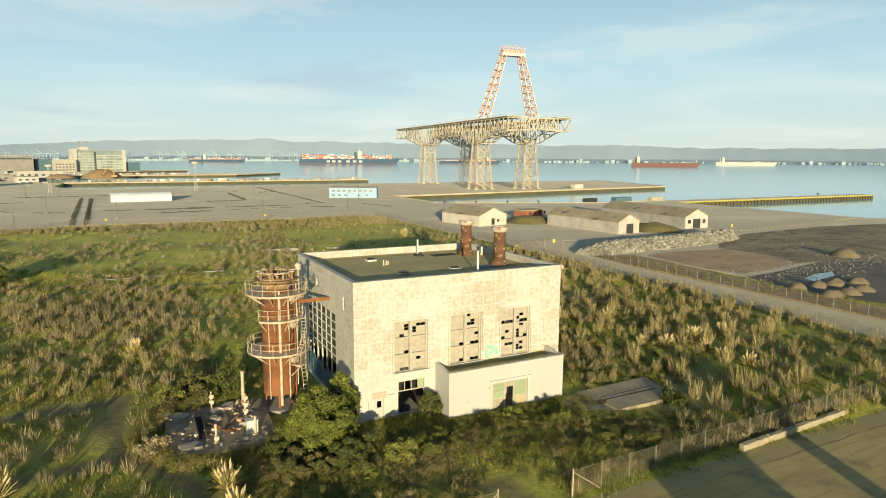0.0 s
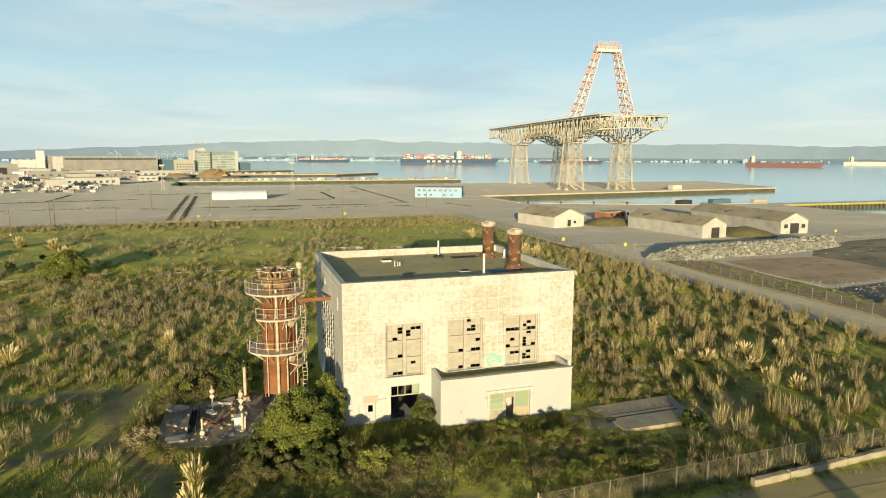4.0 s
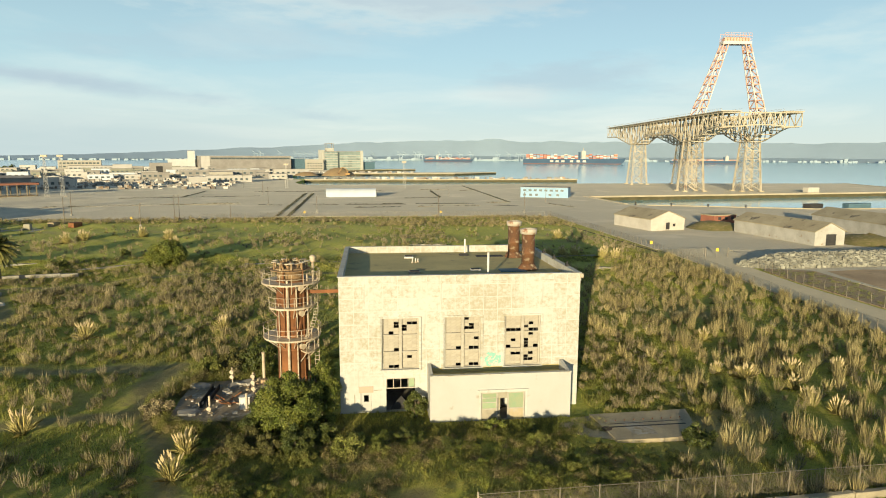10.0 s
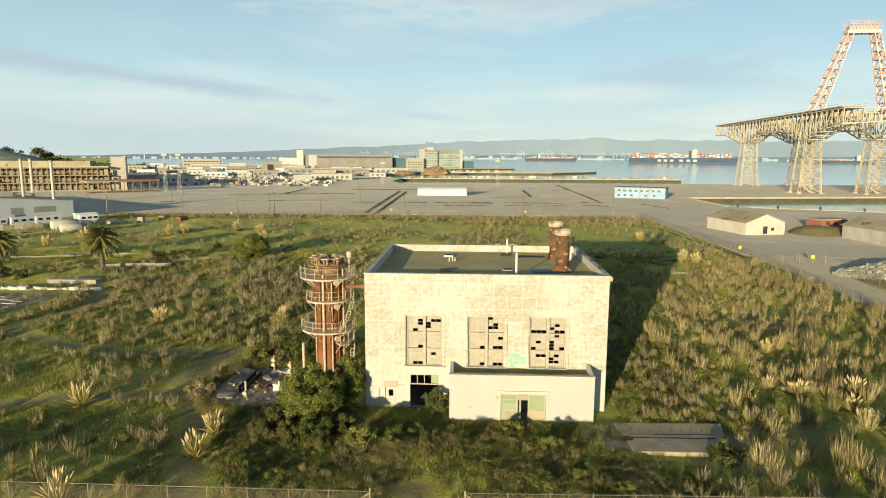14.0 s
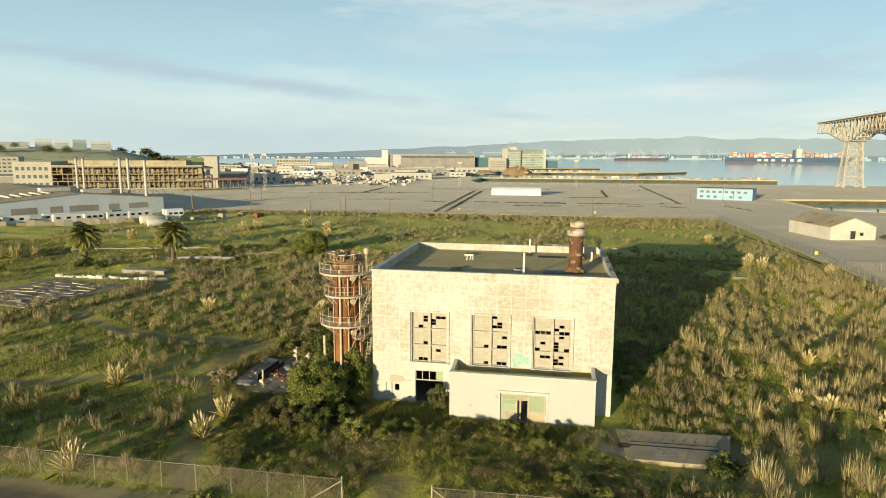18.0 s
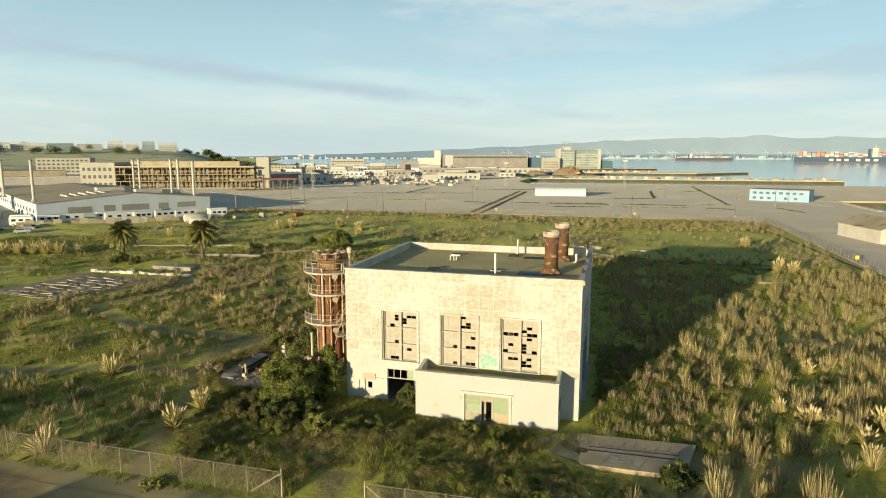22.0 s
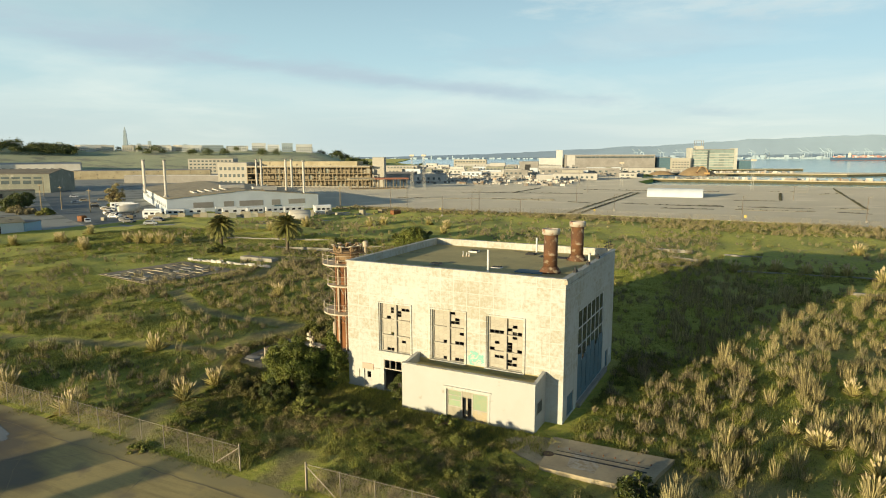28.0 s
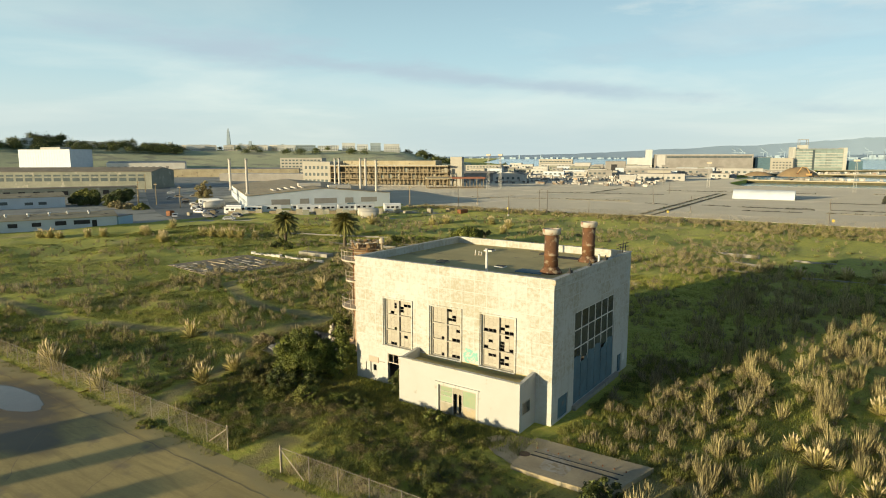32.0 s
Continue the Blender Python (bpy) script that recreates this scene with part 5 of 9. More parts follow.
def tower(x, y, label):
    """Four splayed corner posts with cross bracing in five storeys."""
    low, high, zt = 6.7, 4.4, TOP - 15
    at = lambda z: low + (high - low) * z / zt
    bm = bmesh.new()
    corners = ((-1, -1), (1, -1), (1, 1), (-1, 1))
    levels = [0.8, 8, 15, 21.5, 27.5, zt]
    for cx, cy in corners:
        for dx, dy in ((0, 0), (-cx * 0.9, 0), (0, -cy * 0.9)):
            rod(bm, (x + cx * low + dx, y + cy * low + dy, 0.8), (x + cx * high + dx, y + cy * high + dy, zt + 4), 0.26, 4)
    for a, b in zip(levels, levels[1:]):
        ra, rb = at(a), at(b)
        for k in range(4):
            p, q = corners[k], corners[(k + 1) % 4]
            rod(bm, (x + p[0] * rb, y + p[1] * rb, b), (x + q[0] * rb, y + q[1] * rb, b), 0.22, 4)
            rod(bm, (x + p[0] * ra, y + p[1] * ra, a), (x + q[0] * rb, y + q[1] * rb, b), 0.2, 4)
            rod(bm, (x + q[0] * ra, y + q[1] * ra, a), (x + p[0] * rb, y + p[1] * rb, b), 0.2, 4)
    t = part("tower", bm, STEEL_TAN, crane, label)
    for cx, cy in corners:
        part("foot", boxes((x + cx * low - 1.3, y + cy * low - 1.3, 0, x + cx * low + 1.3, y + cy * low + 1.3, 0.9)), QUAY, t)
    bm = bmesh.new()
    for k in range(9):
        z0, z1 = 3.2 * k + 0.8, 3.2 * k + 4.0
        s = 1 if k % 2 else -1
        rod(bm, (x - 2.2 * s, y - 2, z0), (x + 2.2 * s, y - 2, z1), 0.35, 4)
        box(bm, x - 2.8, y - 2.6, z1 - 0.15, x + 2.8, y - 1.4, z1)
    part("stair", bm, STEEL_TAN, t)


for px_, py_ in ((4.5, PAIRS[0]), (WIDE - 4.5, PAIRS[0]), (4.5, PAIRS[1]), (WIDE - 4.5, PAIRS[1])):
    tower(px_, py_, "splayed lattice tower of riveted steel")

# red and white mast frame standing on the deck
MID, MAST = WIDE / 2 + 3, 96.5
mast = part("mast_frame", boxes((MID - 7.5, PAIRS[0] - 3.0, MAST, MID + 11.5, PAIRS[0] + 3.0, MAST + 2)), STEEL_WHITE, crane, "faded red and white A-shaped mast frame")
part("head_beam", boxes((MID - 6.5, PAIRS[0] - 2.4, MAST + 2, MID + 10.5, PAIRS[0] + 2.4, MAST + 4.2)), STEEL_RED, mast)
bm = bmesh.new()
for k in range(10):
    x = MID - 7 + 2 * k
    for y in (-3.4, 3.4):
        rod(bm, (x, PAIRS[0] + y, MAST + 2), (x, PAIRS[0] + y, MAST + 7), 0.12, 4)
for y in (-3.4, 3.4):
    for z in (MAST + 5.4, MAST + 7):
        rod(bm, (MID - 7, PAIRS[0] + y, z), (MID + 11, PAIRS[0] + y, z), 0.14, 4)
part("head_rail", bm, STEEL_RED, mast)
for s in (-1, 1):
    foot, head = MID + s * 21, MID + 2 + s * 7.4
    n = 9
    pts = []
    for k in range(n + 1):
        f = k / n
        half = 2.9 - 1.3 * f
        cx, z = foot + (head - foot) * f, TOP + 1.1 + (MAST - TOP - 1.1) * f
        pts.append([(cx - half, PAIRS[0] - 4.5 + 2 * f, z), (cx + half, PAIRS[0] - 4.5 + 2 * f, z), (cx + half, PAIRS[0] + 4.5 - 2 * f, z), (cx - half, PAIRS[0] + 4.5 - 2 * f, z)])
    for k in range(n):
        for c in range(4):
            part("leg_section", rod(bmesh.new(), pts[k][c], pts[k + 1][c], 0.5, 4), STEEL_RED if k in (1, 4, 6, 8) else STEEL_WHITE, mast)
    bm = bmesh.new()
    for k in range(n):
        for c in range(4):
            d = (c + 1) % 4
            rod(bm, pts[k][c], pts[k][d], 0.42, 4)
            if c in (1, 3):
                rod(bm, pts[k][c], pts[k + 1][d], 0.35, 4)
            elif k % 2 == 0 and s > 0:
                rod(bm, pts[k][c], pts[k + 1][d], 0.3, 4)
    part("leg_bracing", bm, STEEL_RED, mast)

# ---- bushes by the house ----
leafy("tree", -4.2, -3.5, 6.3, 3.2, "olive-green small tree beside the house corner", "tree", LEAF, 90000, 0.09, 3, 130)
leafy("tree", -1.7, -0.9, 6.0, 1.9, "leafy green tree against the house corner", "tree", LEAF, 70000, 0.09, 4, 110)
leafy("bush", -7.1, -6.6, 2.6, 1.9, "rounded dark olive bush under the tree", "bush", THICKET, 20000, 0.06, 5, 44)
leafy("bush", -5.1, -7.2, 2.1, 1.3, "small rounded dark olive bush", "bush", THICKET, 14000, 0.06, 18, 42)
leafy("bush", -3.1, -7.3, 3.0, 1.7, "rounded deep green bush before the tree", "bush", LEAF_DEEP, 22000, 0.06, 6, 44)
leafy("bush", -1.2, -5.4, 2.3, 1.3, "leafy green bush beside the front wall", "bush", LEAF_DEEP, 12000, 0.08, 16, 22)
leafy("bush", 1.0, -8.0, 2.6, 1.4, "olive-brown bush before the front wall", "bush", OLIVE, 7000, 0.10, 17, 20)
leafy("bush", -6.7, -2.6, 3.0, 1.7, "leafy green bush at the yard's edge", "bush", LEAF_DEEP, 14000, 0.08, 19, 20)
leafy("bush", -14.2, 11.6, 2.3, 1.7, "olive thicket behind the concrete yard", "bush", OLIVE, 9000, 0.11, 20, 30)
leafy("bush", -11.9, 13.6, 2.7, 1.9, "low green thicket behind the yard", "bush", THICKET, 10000, 0.12, 26, 30)
leafy("bush", -15.9, 0.8, 2.4, 1.6, "pale twiggy shrub beside the yard slab", "bush", DRY_DARK, 7000, 0.09, 25, 20)
leafy("bush", -3.0, -1.5, 4.6, 1.7, "leafy green bush in the corner by the house", "bush", LEAF_DEEP, 26000, 0.08, 81, 44)
leafy("bush", -1.2, -2.0, 2.4, 0.9, "small green bush against the front wall", "bush", LEAF, 6000, 0.08, 82, 18)
leafy("bush", 6.7, -1.4, 2.9, 1.25, "green bush growing by the tall doorway", "bush", LEAF_DEEP, 20000, 0.07, 7, 44)
leafy("bush", 29.6, -8.2, 1.9, 1.9, "deep green low bush at the slab's corner", "bush", LEAF_DEEP, 3500, 0.13, 8)
leafy("bush", 13.2, -4.6, 1.2, 1.3, "low green bush before the annex door", "bush", LEAF, 2200, 0.11, 9)
leafy("bush", -39.6, 82, 6.2, 5.0, "broad round dark green bush out in the field", "bush", LEAF, 70000, 0.17, 10, 120)
leafy("bush", -9.0, 10.6, 5.2, 2.0, "dark green bush behind the rusty tank", "bush", LEAF_DEEP, 12000, 0.11, 12, 26)


def pampas(x, y, s, seed):
    t = thing("pampas_grass", pose(x, y, lie(x, y), 0, 0, seed * 47), "tall pampas grass clump with pale feathery plumes", "grass clump", "pampas clumps")
    me = blade_mesh("leaves", STRAW, [(0, 0, 0, s)], 260, 1.75, 0.55, 0.03, 0.3)
    part("leaves", bmesh.new(), STRAW, t).data = me
    r = random.Random(seed)
    for k in range(17):
        a, b = r.uniform(0, 6.28), 0.62 * r.random() ** 0.6
        h = s * r.uniform(1.8, 2.35) * (1 - 0.35 * b * b)
        tip = (h * math.sin(b) * math.cos(a), h * math.sin(b) * math.sin(a), h * math.cos(b))
        low = tuple(0.72 * c for c in tip)
        bm = bmesh.new()
        rod(bm, (0, 0, 0), low, 0.012, 4)
        rod(bm, low, tuple(0.84 * c for c in tip), 0.03 * s, 5, 0.09 * s)
        rod(bm, tuple(0.84 * c for c in tip), tip, 0.09 * s, 5, 0.015)
        part("plume", bm, PLUME, t)


PAMPAS = ((-17.6, -17.3, 1.1), (-27.5, -17.0, 1.2), (-29.5, -16.6, 1.1), (-31.5, -16.0, 1.1), (-11.6, -6.2, 1.0), (-11.5, -10.2, 1.0), (-25.6, -2.0, 1.1), (-32.5, 26.4, 1.2), (-16.6, 29.2, 1.0), (38.8, 5.9, 0.65), (40.6, 3.6, 0.9),
          (44.0, 0.8, 0.8), (43.3, -2.1, 0.75), (44.0, -5.2, 0.85), (46.2, 4.3, 0.95), (51.9, 5.0, 0.9), (44.1, 17.9, 0.8), (-72, 120, 1.5), (-52, 125, 1.5), (55, 116, 1.3), (-95, 110, 1.6), (31.2, 84.1, 1.2), (38.4, 85.7, 1.2),
          (43.6, 86.4, 1.1), (47.2, 86.6, 1.1), (50, 86.3, 1.2), (54.8, 80.6, 1.4), (57.2, 79.9, 1.3), (-117, 49.5, 1.3), (-110, 57.4, 1.4), (-107, 58.4, 1.5), (-104.5, 59.4, 1.3), (-102, 60.5, 1.5), (-99, 61.6, 1.4), (-97, 64.5, 1.2),
          (-129, 51.6, 1.3), (-132, 53, 1.2), (-135, 64, 1.4), (-92, 90.5, 1.4), (-75, 116.8, 1.4), (-47, 113, 1.3), (-60, 128, 1.4), (-147, 31.7, 1.3), (-144.6, 33.3, 1.4), (-142, 34.5, 1.2), (-135.6, 39, 1.3), (-131.7, 41.4, 1.3), (-127, 51, 1.4), (-110.4, 45.8, 1.3), (-113, 47.2, 1.4), (-115, 49, 1.2))
for k, (x, y, s) in enumerate(PAMPAS):
    pampas(x, y, s, k + 1)

# ---- rusted tank with its stairs ----
tank = thing("rusty_tank", pose(-4.9, 7.0, 0), "tall rust-red steel tank ringed by walkways and ladders", "tank")
part("shell", lathe(bmesh.new(), [(1.42, 1.4), (1.45, 1.5), (1.42, 1.6), (1.42, 4.2), (1.46, 4.22), (1.46, 4.34), (1.42, 4.36), (1.42, 7.6), (1.46, 7.62), (1.46, 7.74), (1.42, 7.76), (1.42, 10.95), (1.3, 10.98)], 40), RUST, tank, "rust-red riveted shell", True)
part("crown", lathe(bmesh.new(), [(1.25, 10.99), (1.25, 11.3), (1.32, 11.35), (1.25, 11.4), (1.25, 11.9), (1.50, 11.95), (1.50, 12.1), (1.3, 12.2)], 32), RUST_TAN, tank, "tan crusted top drum", True)
for k in range(6):
    a = k * math.pi / 3 + 0.3
    part("leg", rod(bmesh.new(), (1.3 * math.cos(a), 1.3 * math.sin(a), 0), (1.3 * math.cos(a), 1.3 * math.sin(a), 1.6), 0.14, 8), RUST, tank)
part("footing", lathe(bmesh.new(), [(2.2, 0), (2.2, 0.25), (2.1, 0.3)], 24), CONCRETE, tank)


def ring_walk(z, r0, r1, a0, a1, name="walkway"):
    """A curved grating with its kerb, brackets and rails."""
    n = max(4, int(abs(a1 - a0) / 0.2))
    angles = [a0 + (a1 - a0) * k / n for k in range(n + 1)]
    bm = bmesh.new()
    rows = [[bm.verts.new((r * math.cos(a), r * math.sin(a), h)) for r, h in ((r0, z), (r1, z), (r1, z - 0.16), (r0, z - 0.1))] for a in angles]
    for p, q in zip(rows, rows[1:]):
        for k in range(4):
            bm.faces.new((p[k], p[(k + 1) % 4], q[(k + 1) % 4], q[k]))
    bm.faces.new(rows[0][::-1])
    bm.faces.new(rows[-1])
    bmesh.ops.recalc_face_normals(bm, faces=bm.faces)
    w = part(name, bm, FADED, tank, "faded cream steel walkway")
    for h in (0.5, 1.0):
        rail = bmesh.new()
        for a, b in zip(angles, angles[1:]):
            rod(rail, (r1 * math.cos(a), r1 * math.sin(a), z + h), (r1 * math.cos(b), r1 * math.sin(b), z + h), 0.025, 5)
        part("guard_rail", rail, FADED, w)
    for k, a in enumerate(angles):
        if k % 2 == 0:
            part("rail_post", rod(bmesh.new(), (r1 * math.cos(a), r1 * math.sin(a), z), (r1 * math.cos(a), r1 * math.sin(a), z + 1.0), 0.028, 5), FADED, w)
        if k % 3 == 0:
            part("bracket", rod(bmesh.new(), (r1 * 0.97 * math.cos(a), r1 * 0.97 * math.sin(a), z - 0.12), (1.43 * math.cos(a), 1.43 * math.sin(a), z - 1.1), 0.05, 5), FADED, w)


ring_walk(10.9, 1.44, 2.75, 0, 6.2832)
ring_walk(5.55, 1.44, 2.75, -4.4, 0.9)
ring_walk(8.55, 1.44, 2.3, -2.55, 0.7, "landing")
ring_walk(4.2, 1.44, 2.5, -0.9, 0.6, "landing")
# stair flights between the landings on the house side
def flight(a0, z0, a1, z1, r=2.35):
    n = 12
    bm, rail = bmesh.new(), bmesh.new()
    f = part("stair_flight", rod(bmesh.new(), ((r - 0.2) * math.cos(a0), (r - 0.2) * math.sin(a0), z0), ((r + 0.2) * math.cos(a0), (r + 0.2) * math.sin(a0), z0), 0.07, 4), FADED, tank)
    pts = []
    for k in range(n + 1):
        a, z = a0 + (a1 - a0) * k / n, z0 + (z1 - z0) * k / n
        c, s = math.cos(a), math.sin(a)
        pts.append(((r - 0.2) * c, (r - 0.2) * s, z, (r + 0.2) * c, (r + 0.2) * s))
        part("tread", rod(bmesh.new(), (pts[-1][0], pts[-1][1], z), (pts[-1][3], pts[-1][4], z), 0.035, 4), FADED, f)
    for p, q in zip(pts, pts[1:]):
        rod(bm, (p[0], p[1], p[2]), (q[0], q[1], q[2]), 0.03, 4)
        rod(bm, (p[3], p[4], p[2]), (q[3], q[4], q[2]), 0.03, 4)
        rod(rail, (p[3], p[4], p[2] + 0.95), (q[3], q[4], q[2] + 0.95), 0.025, 4)
    for p in pts[::3]:
        rod(rail, (p[3], p[4], p[2]), (p[3], p[4], p[2] + 0.95), 0.025, 4)
    part("stringer", bm, FADED, f)
    part("handrail", rail, FADED, f)


flight(0.75, 8.55, -0.2, 10.9)
flight(-0.9, 5.55, 0.2, 8.55)
flight(0.6, 4.2, 0.1, 5.55)
flight(-0.5, 0.1, 0.3, 4.2)
# pipes and fittings on the shell
part("standpipe", rod(bmesh.new(), (-0.15, -1.6, 0.6), (-0.15, -1.6, 11.2), 0.13, 8), FADED, tank, "pale vertical pipe")
part("bent_pipe", rod(rod(rod(bmesh.new(), (0.55, -1.58, 6.4), (0.55, -1.58, 7.6), 0.08, 7), (0.55, -1.58, 6.4), (0.8, -1.66, 6.2), 0.08, 7), (0.8, -1.66, 6.2), (1.0, -1.5, 7.2), 0.08, 7), RUST, tank)
for z in (10.3, 7.9, 4.6):
    part("gauge_lid", rod(bmesh.new(), (0.95, -1.05, z), (1.2, -1.35, z), 0.28, 12), FADED, tank, "round pale cover plate")
gp = random.Random(5)
bm = bmesh.new()
for k in range(34):
    a, r = gp.uniform(0, 6.28), gp.uniform(0.2, 1.3)
    rod(bm, (r * math.cos(a), r * math.sin(a), 12.1), (r * math.cos(a) + gp.uniform(-0.3, 0.3), r * math.sin(a) + gp.uniform(-0.3, 0.3), gp.uniform(12.4, 12.95)), gp.uniform(0.05, 0.13), 6)
part("top_pipework", bm, RUST_TAN, tank, "tangle of rusty pipework on top")
bm = bmesh.new()
for k in range(8):
    a = k * math.pi / 4
    b = a + math.pi / 4
    rod(bm, (1.25 * math.cos(a), 1.25 * math.sin(a), 12.65), (1.25 * math.cos(b), 1.25 * math.sin(b), 12.65), 0.07, 6)
part("ring_main", bm, FADED, tank)
part("vent", lathe(bmesh.new(), [(0.14, 10.9), (0.14, 12.6), (0.3, 12.65), (0.3, 12.85), (0.22, 12.9), (0.3, 12.98), (0.3, 13.15), (0.1, 13.3)], 12, (2.1, 0.4)), FADED, tank, "capped pale vent pipe", True)
part("bridge_pipe", boxes((1.7, -0.2, 9.6, 4.88, 0.25, 9.72), (1.7, -0.25, 9.72, 4.88, -0.18, 9.95)), RUST, tank, "rusty walkway bridge to the house")
for k, (ang, r, z0, z1, w) in enumerate(((-1.15, 1.62, 1.0, 10.6, 0.07), (-0.75, 1.75, 0.4, 12.2, 0.06), (-0.35, 1.7, 2.0, 11.6, 0.09), (0.05, 1.62, 0.4, 10.4, 0.06), (-2.3, 1.58, 1.2, 8.8, 0.05), (-1.9, 1.56, 5.6, 12.0, 0.07), (0.45, 1.7, 0.2, 12.4, 0.08))):
    part("riser_pipe", rod(bmesh.new(), (r * math.cos(ang), r * math.sin(ang), z0), (r * math.cos(ang), r * math.sin(ang), z1), w, 7), (FADED, RUST)[k % 2], tank)
for k in range(9):
    ang = 0.7 * k
    v = part("top_valve", rod(bmesh.new(), (1.55 * math.cos(ang), 1.55 * math.sin(ang), 12.0), (1.55 * math.cos(ang), 1.55 * math.sin(ang), 12.75), 0.09, 7), RUST_TAN, tank)
    part("valve_wheel", rod(bmesh.new(), (1.55 * math.cos(ang), 1.55 * math.sin(ang), 12.75), (1.55 * math.cos(ang), 1.55 * math.sin(ang), 12.82), 0.27, 12), FADED, v)
part("deck_plate", lathe(bmesh.new(), [(1.40, 11.98), (1.95, 12.0), (1.95, 12.06), (1.40, 12.08)], 28), RUST_TAN, tank)

YARD_CRUST = mat("dirt_crusted_concrete", (0.36, 0.285, 0.175), (0.24, 0.19, 0.12), rough=0.95, scale=0.5, fine=10, third=(0.48, 0.42, 0.31), third_at=0.60, grit=0.02)
# yard of slabs, rubble and cut-off pipework beside the tank
yr = random.Random(9)
ring = [(-14.6, -0.6), (-12.0, -1.1), (-8.8, -1.6), (-6.6, 0.4), (-6.4, 8.6), (-8.0, 9.1), (-12.4, 8.6), (-14.8, 8.0), (-14.9, 4.0)]
bm = sheet(bmesh.new(), ring, 0.4, 0.7)
single("yard_slab", bm, YARD_CRUST, "raised broken concrete slab strewn with rubble", "slab")


def chunk(w, d, h, jitter):
    bm = bmesh.new()
    n = 7
    turn = yr.uniform(0, 6)
    rim = [(w / 2 * math.cos(turn + k * 6.283 / n) * yr.uniform(0.75, 1.2), d / 2 * math.sin(turn + k * 6.283 / n) * yr.uniform(0.75, 1.2)) for k in range(n)]
    lo = [bm.verts.new((x * 1.06, y * 1.06, 0)) for x, y in rim]
    hi = [bm.verts.new((x, y, h + yr.uniform(-jitter, jitter))) for x, y in rim]
    bm.faces.new(lo[::-1])
    bm.faces.new(hi)
    for k in range(n):
        bm.faces.new((lo[k], lo[(k + 1) % n], hi[(k + 1) % n], hi[k]))
    return bm


for k in range(95):
    x, y = yr.uniform(-14.3, -7.2), yr.uniform(-0.3, 8.3)
    w = yr.uniform(0.12, 0.3 if k > 40 else 0.8)
    single("concrete_rubble", chunk(w, w * yr.uniform(0.5, 1), w * yr.uniform(0.2, 0.5), 0.05), (CONCRETE, SLAB_MAT, WHITEWASH, CONCRETE, DIRT)[k % 5], "broken chunk of concrete on the slab", "rubble", "rubble by the tank", m=pose(x, y, 0.39, 0, 0, yr.uniform(0, 180)))
for x, y, w, d, h, turn, m in ((-13.2, 0.6, 1.9, 1.3, 0.2, 12, CONCRETE), (-13.7, 6.9, 2.4, 1.2, 0.3, -8, CONCRETE), (-10.6, 6.9, 1.6, 1.2, 0.25, 20, CONCRETE), (-9.6, 7.6, 1.8, 0.9, 0.3, 40, CONCRETE)):
    single("tilted_slab", chunk(w, d, h, 0.06), m, "pale broken slab propped on rubble", "slab", "broken slabs in the yard", m=pose(x, y, 0.38, 4, 3, turn))
trough = thing("steel_trough", pose(-12.25, 4.1, 0.4, 0, 0, 89), "long black open steel trough lying on the slab", "trough")
part("floor_plate", boxes((-2.4, -0.3, 0, 2.4, 0.3, 0.05)), DARK, trough)
for s in (-1, 1):
    part("side_plate", boxes((-2.4, s * 0.3 - 0.03, 0.05, 2.4, s * 0.3 + 0.03, 0.5)), DARK, trough)
for k in range(9):
    single("scrap_bar", rod(bmesh.new(), (0, 0, 0.08), (yr.uniform(0.8, 1.7), 0, yr.uniform(0.1, 0.7)), yr.uniform(0.03, 0.07), 6), RUST, "rusty scrap bar on the slab", "scrap", "scrap bars", m=pose(-10.6 + yr.uniform(-0.9, 0.9), 2.9 + yr.uniform(-0.8, 0.8), 0.38, 0, 0, yr.uniform(0, 360)))


def yard_pipe(x, y, h, r, knots=()):
    t = thing("standpipe", pose(x, y, 0.4), "pale capped standpipe rising from the slab", "pipe", "standpipes by the tank")
    part("pipe", rod(bmesh.new(), (0, 0, 0), (0, 0, h), r, 12), FADED, t)
    part("flange", lathe(bmesh.new(), [(r * 2.2, 0), (r * 2.2, 0.1), (r, 0.12)], 12), FADED, t)
    part("cap", lathe(bmesh.new(), [(r * 1.15, h - 0.12), (r * 1.15, h + 0.03), (r * 0.5, h + 0.08)], 12), FADED, t)
    for z, s in knots:
        v = part("valve", lathe(bmesh.new(), [(r, z - 0.1), (r * s, z - 0.08), (r * s, z + 0.08), (r, z + 0.1)], 12), FADED, t)
        part("hand_wheel", rod(bmesh.new(), (0, -r * s - 0.25, z), (0, -r * s - 0.2, z), 0.2, 12), FADED, v)


yard_pipe(-8.0, 8.4, 2.9, 0.15)
yard_pipe(-8.4, 4.9, 2.0, 0.1, ((0.6, 2.0), (1.2, 2.2), (1.8, 1.8)))
yard_pipe(-8.3, 0.8, 1.5, 0.1)
yard_pipe(-11.4, 0.5, 1.5, 0.09, ((0.5, 1.8),))
yard_pipe(-10.9, 7.5, 1.7, 0.06, ((0.9, 3.0), (1.4, 2.2)))
cabinet = thing("valve_cabinet", pose(-8.5, 1.2, 0.4), "small white steel valve cabinet on the slab", "cabinet")
part("body", boxes((-0.45, -0.3, 0, 0.45, 0.3, 1.1)), WHITEWASH, cabinet)
part("lid", boxes((-0.5, -0.35, 1.1, 0.5, 0.35, 1.16)), PALE, cabinet)
part("door", boxes((-0.38, -0.33, 0.08, 0.38, -0.3, 1.0)), PALE, cabinet)

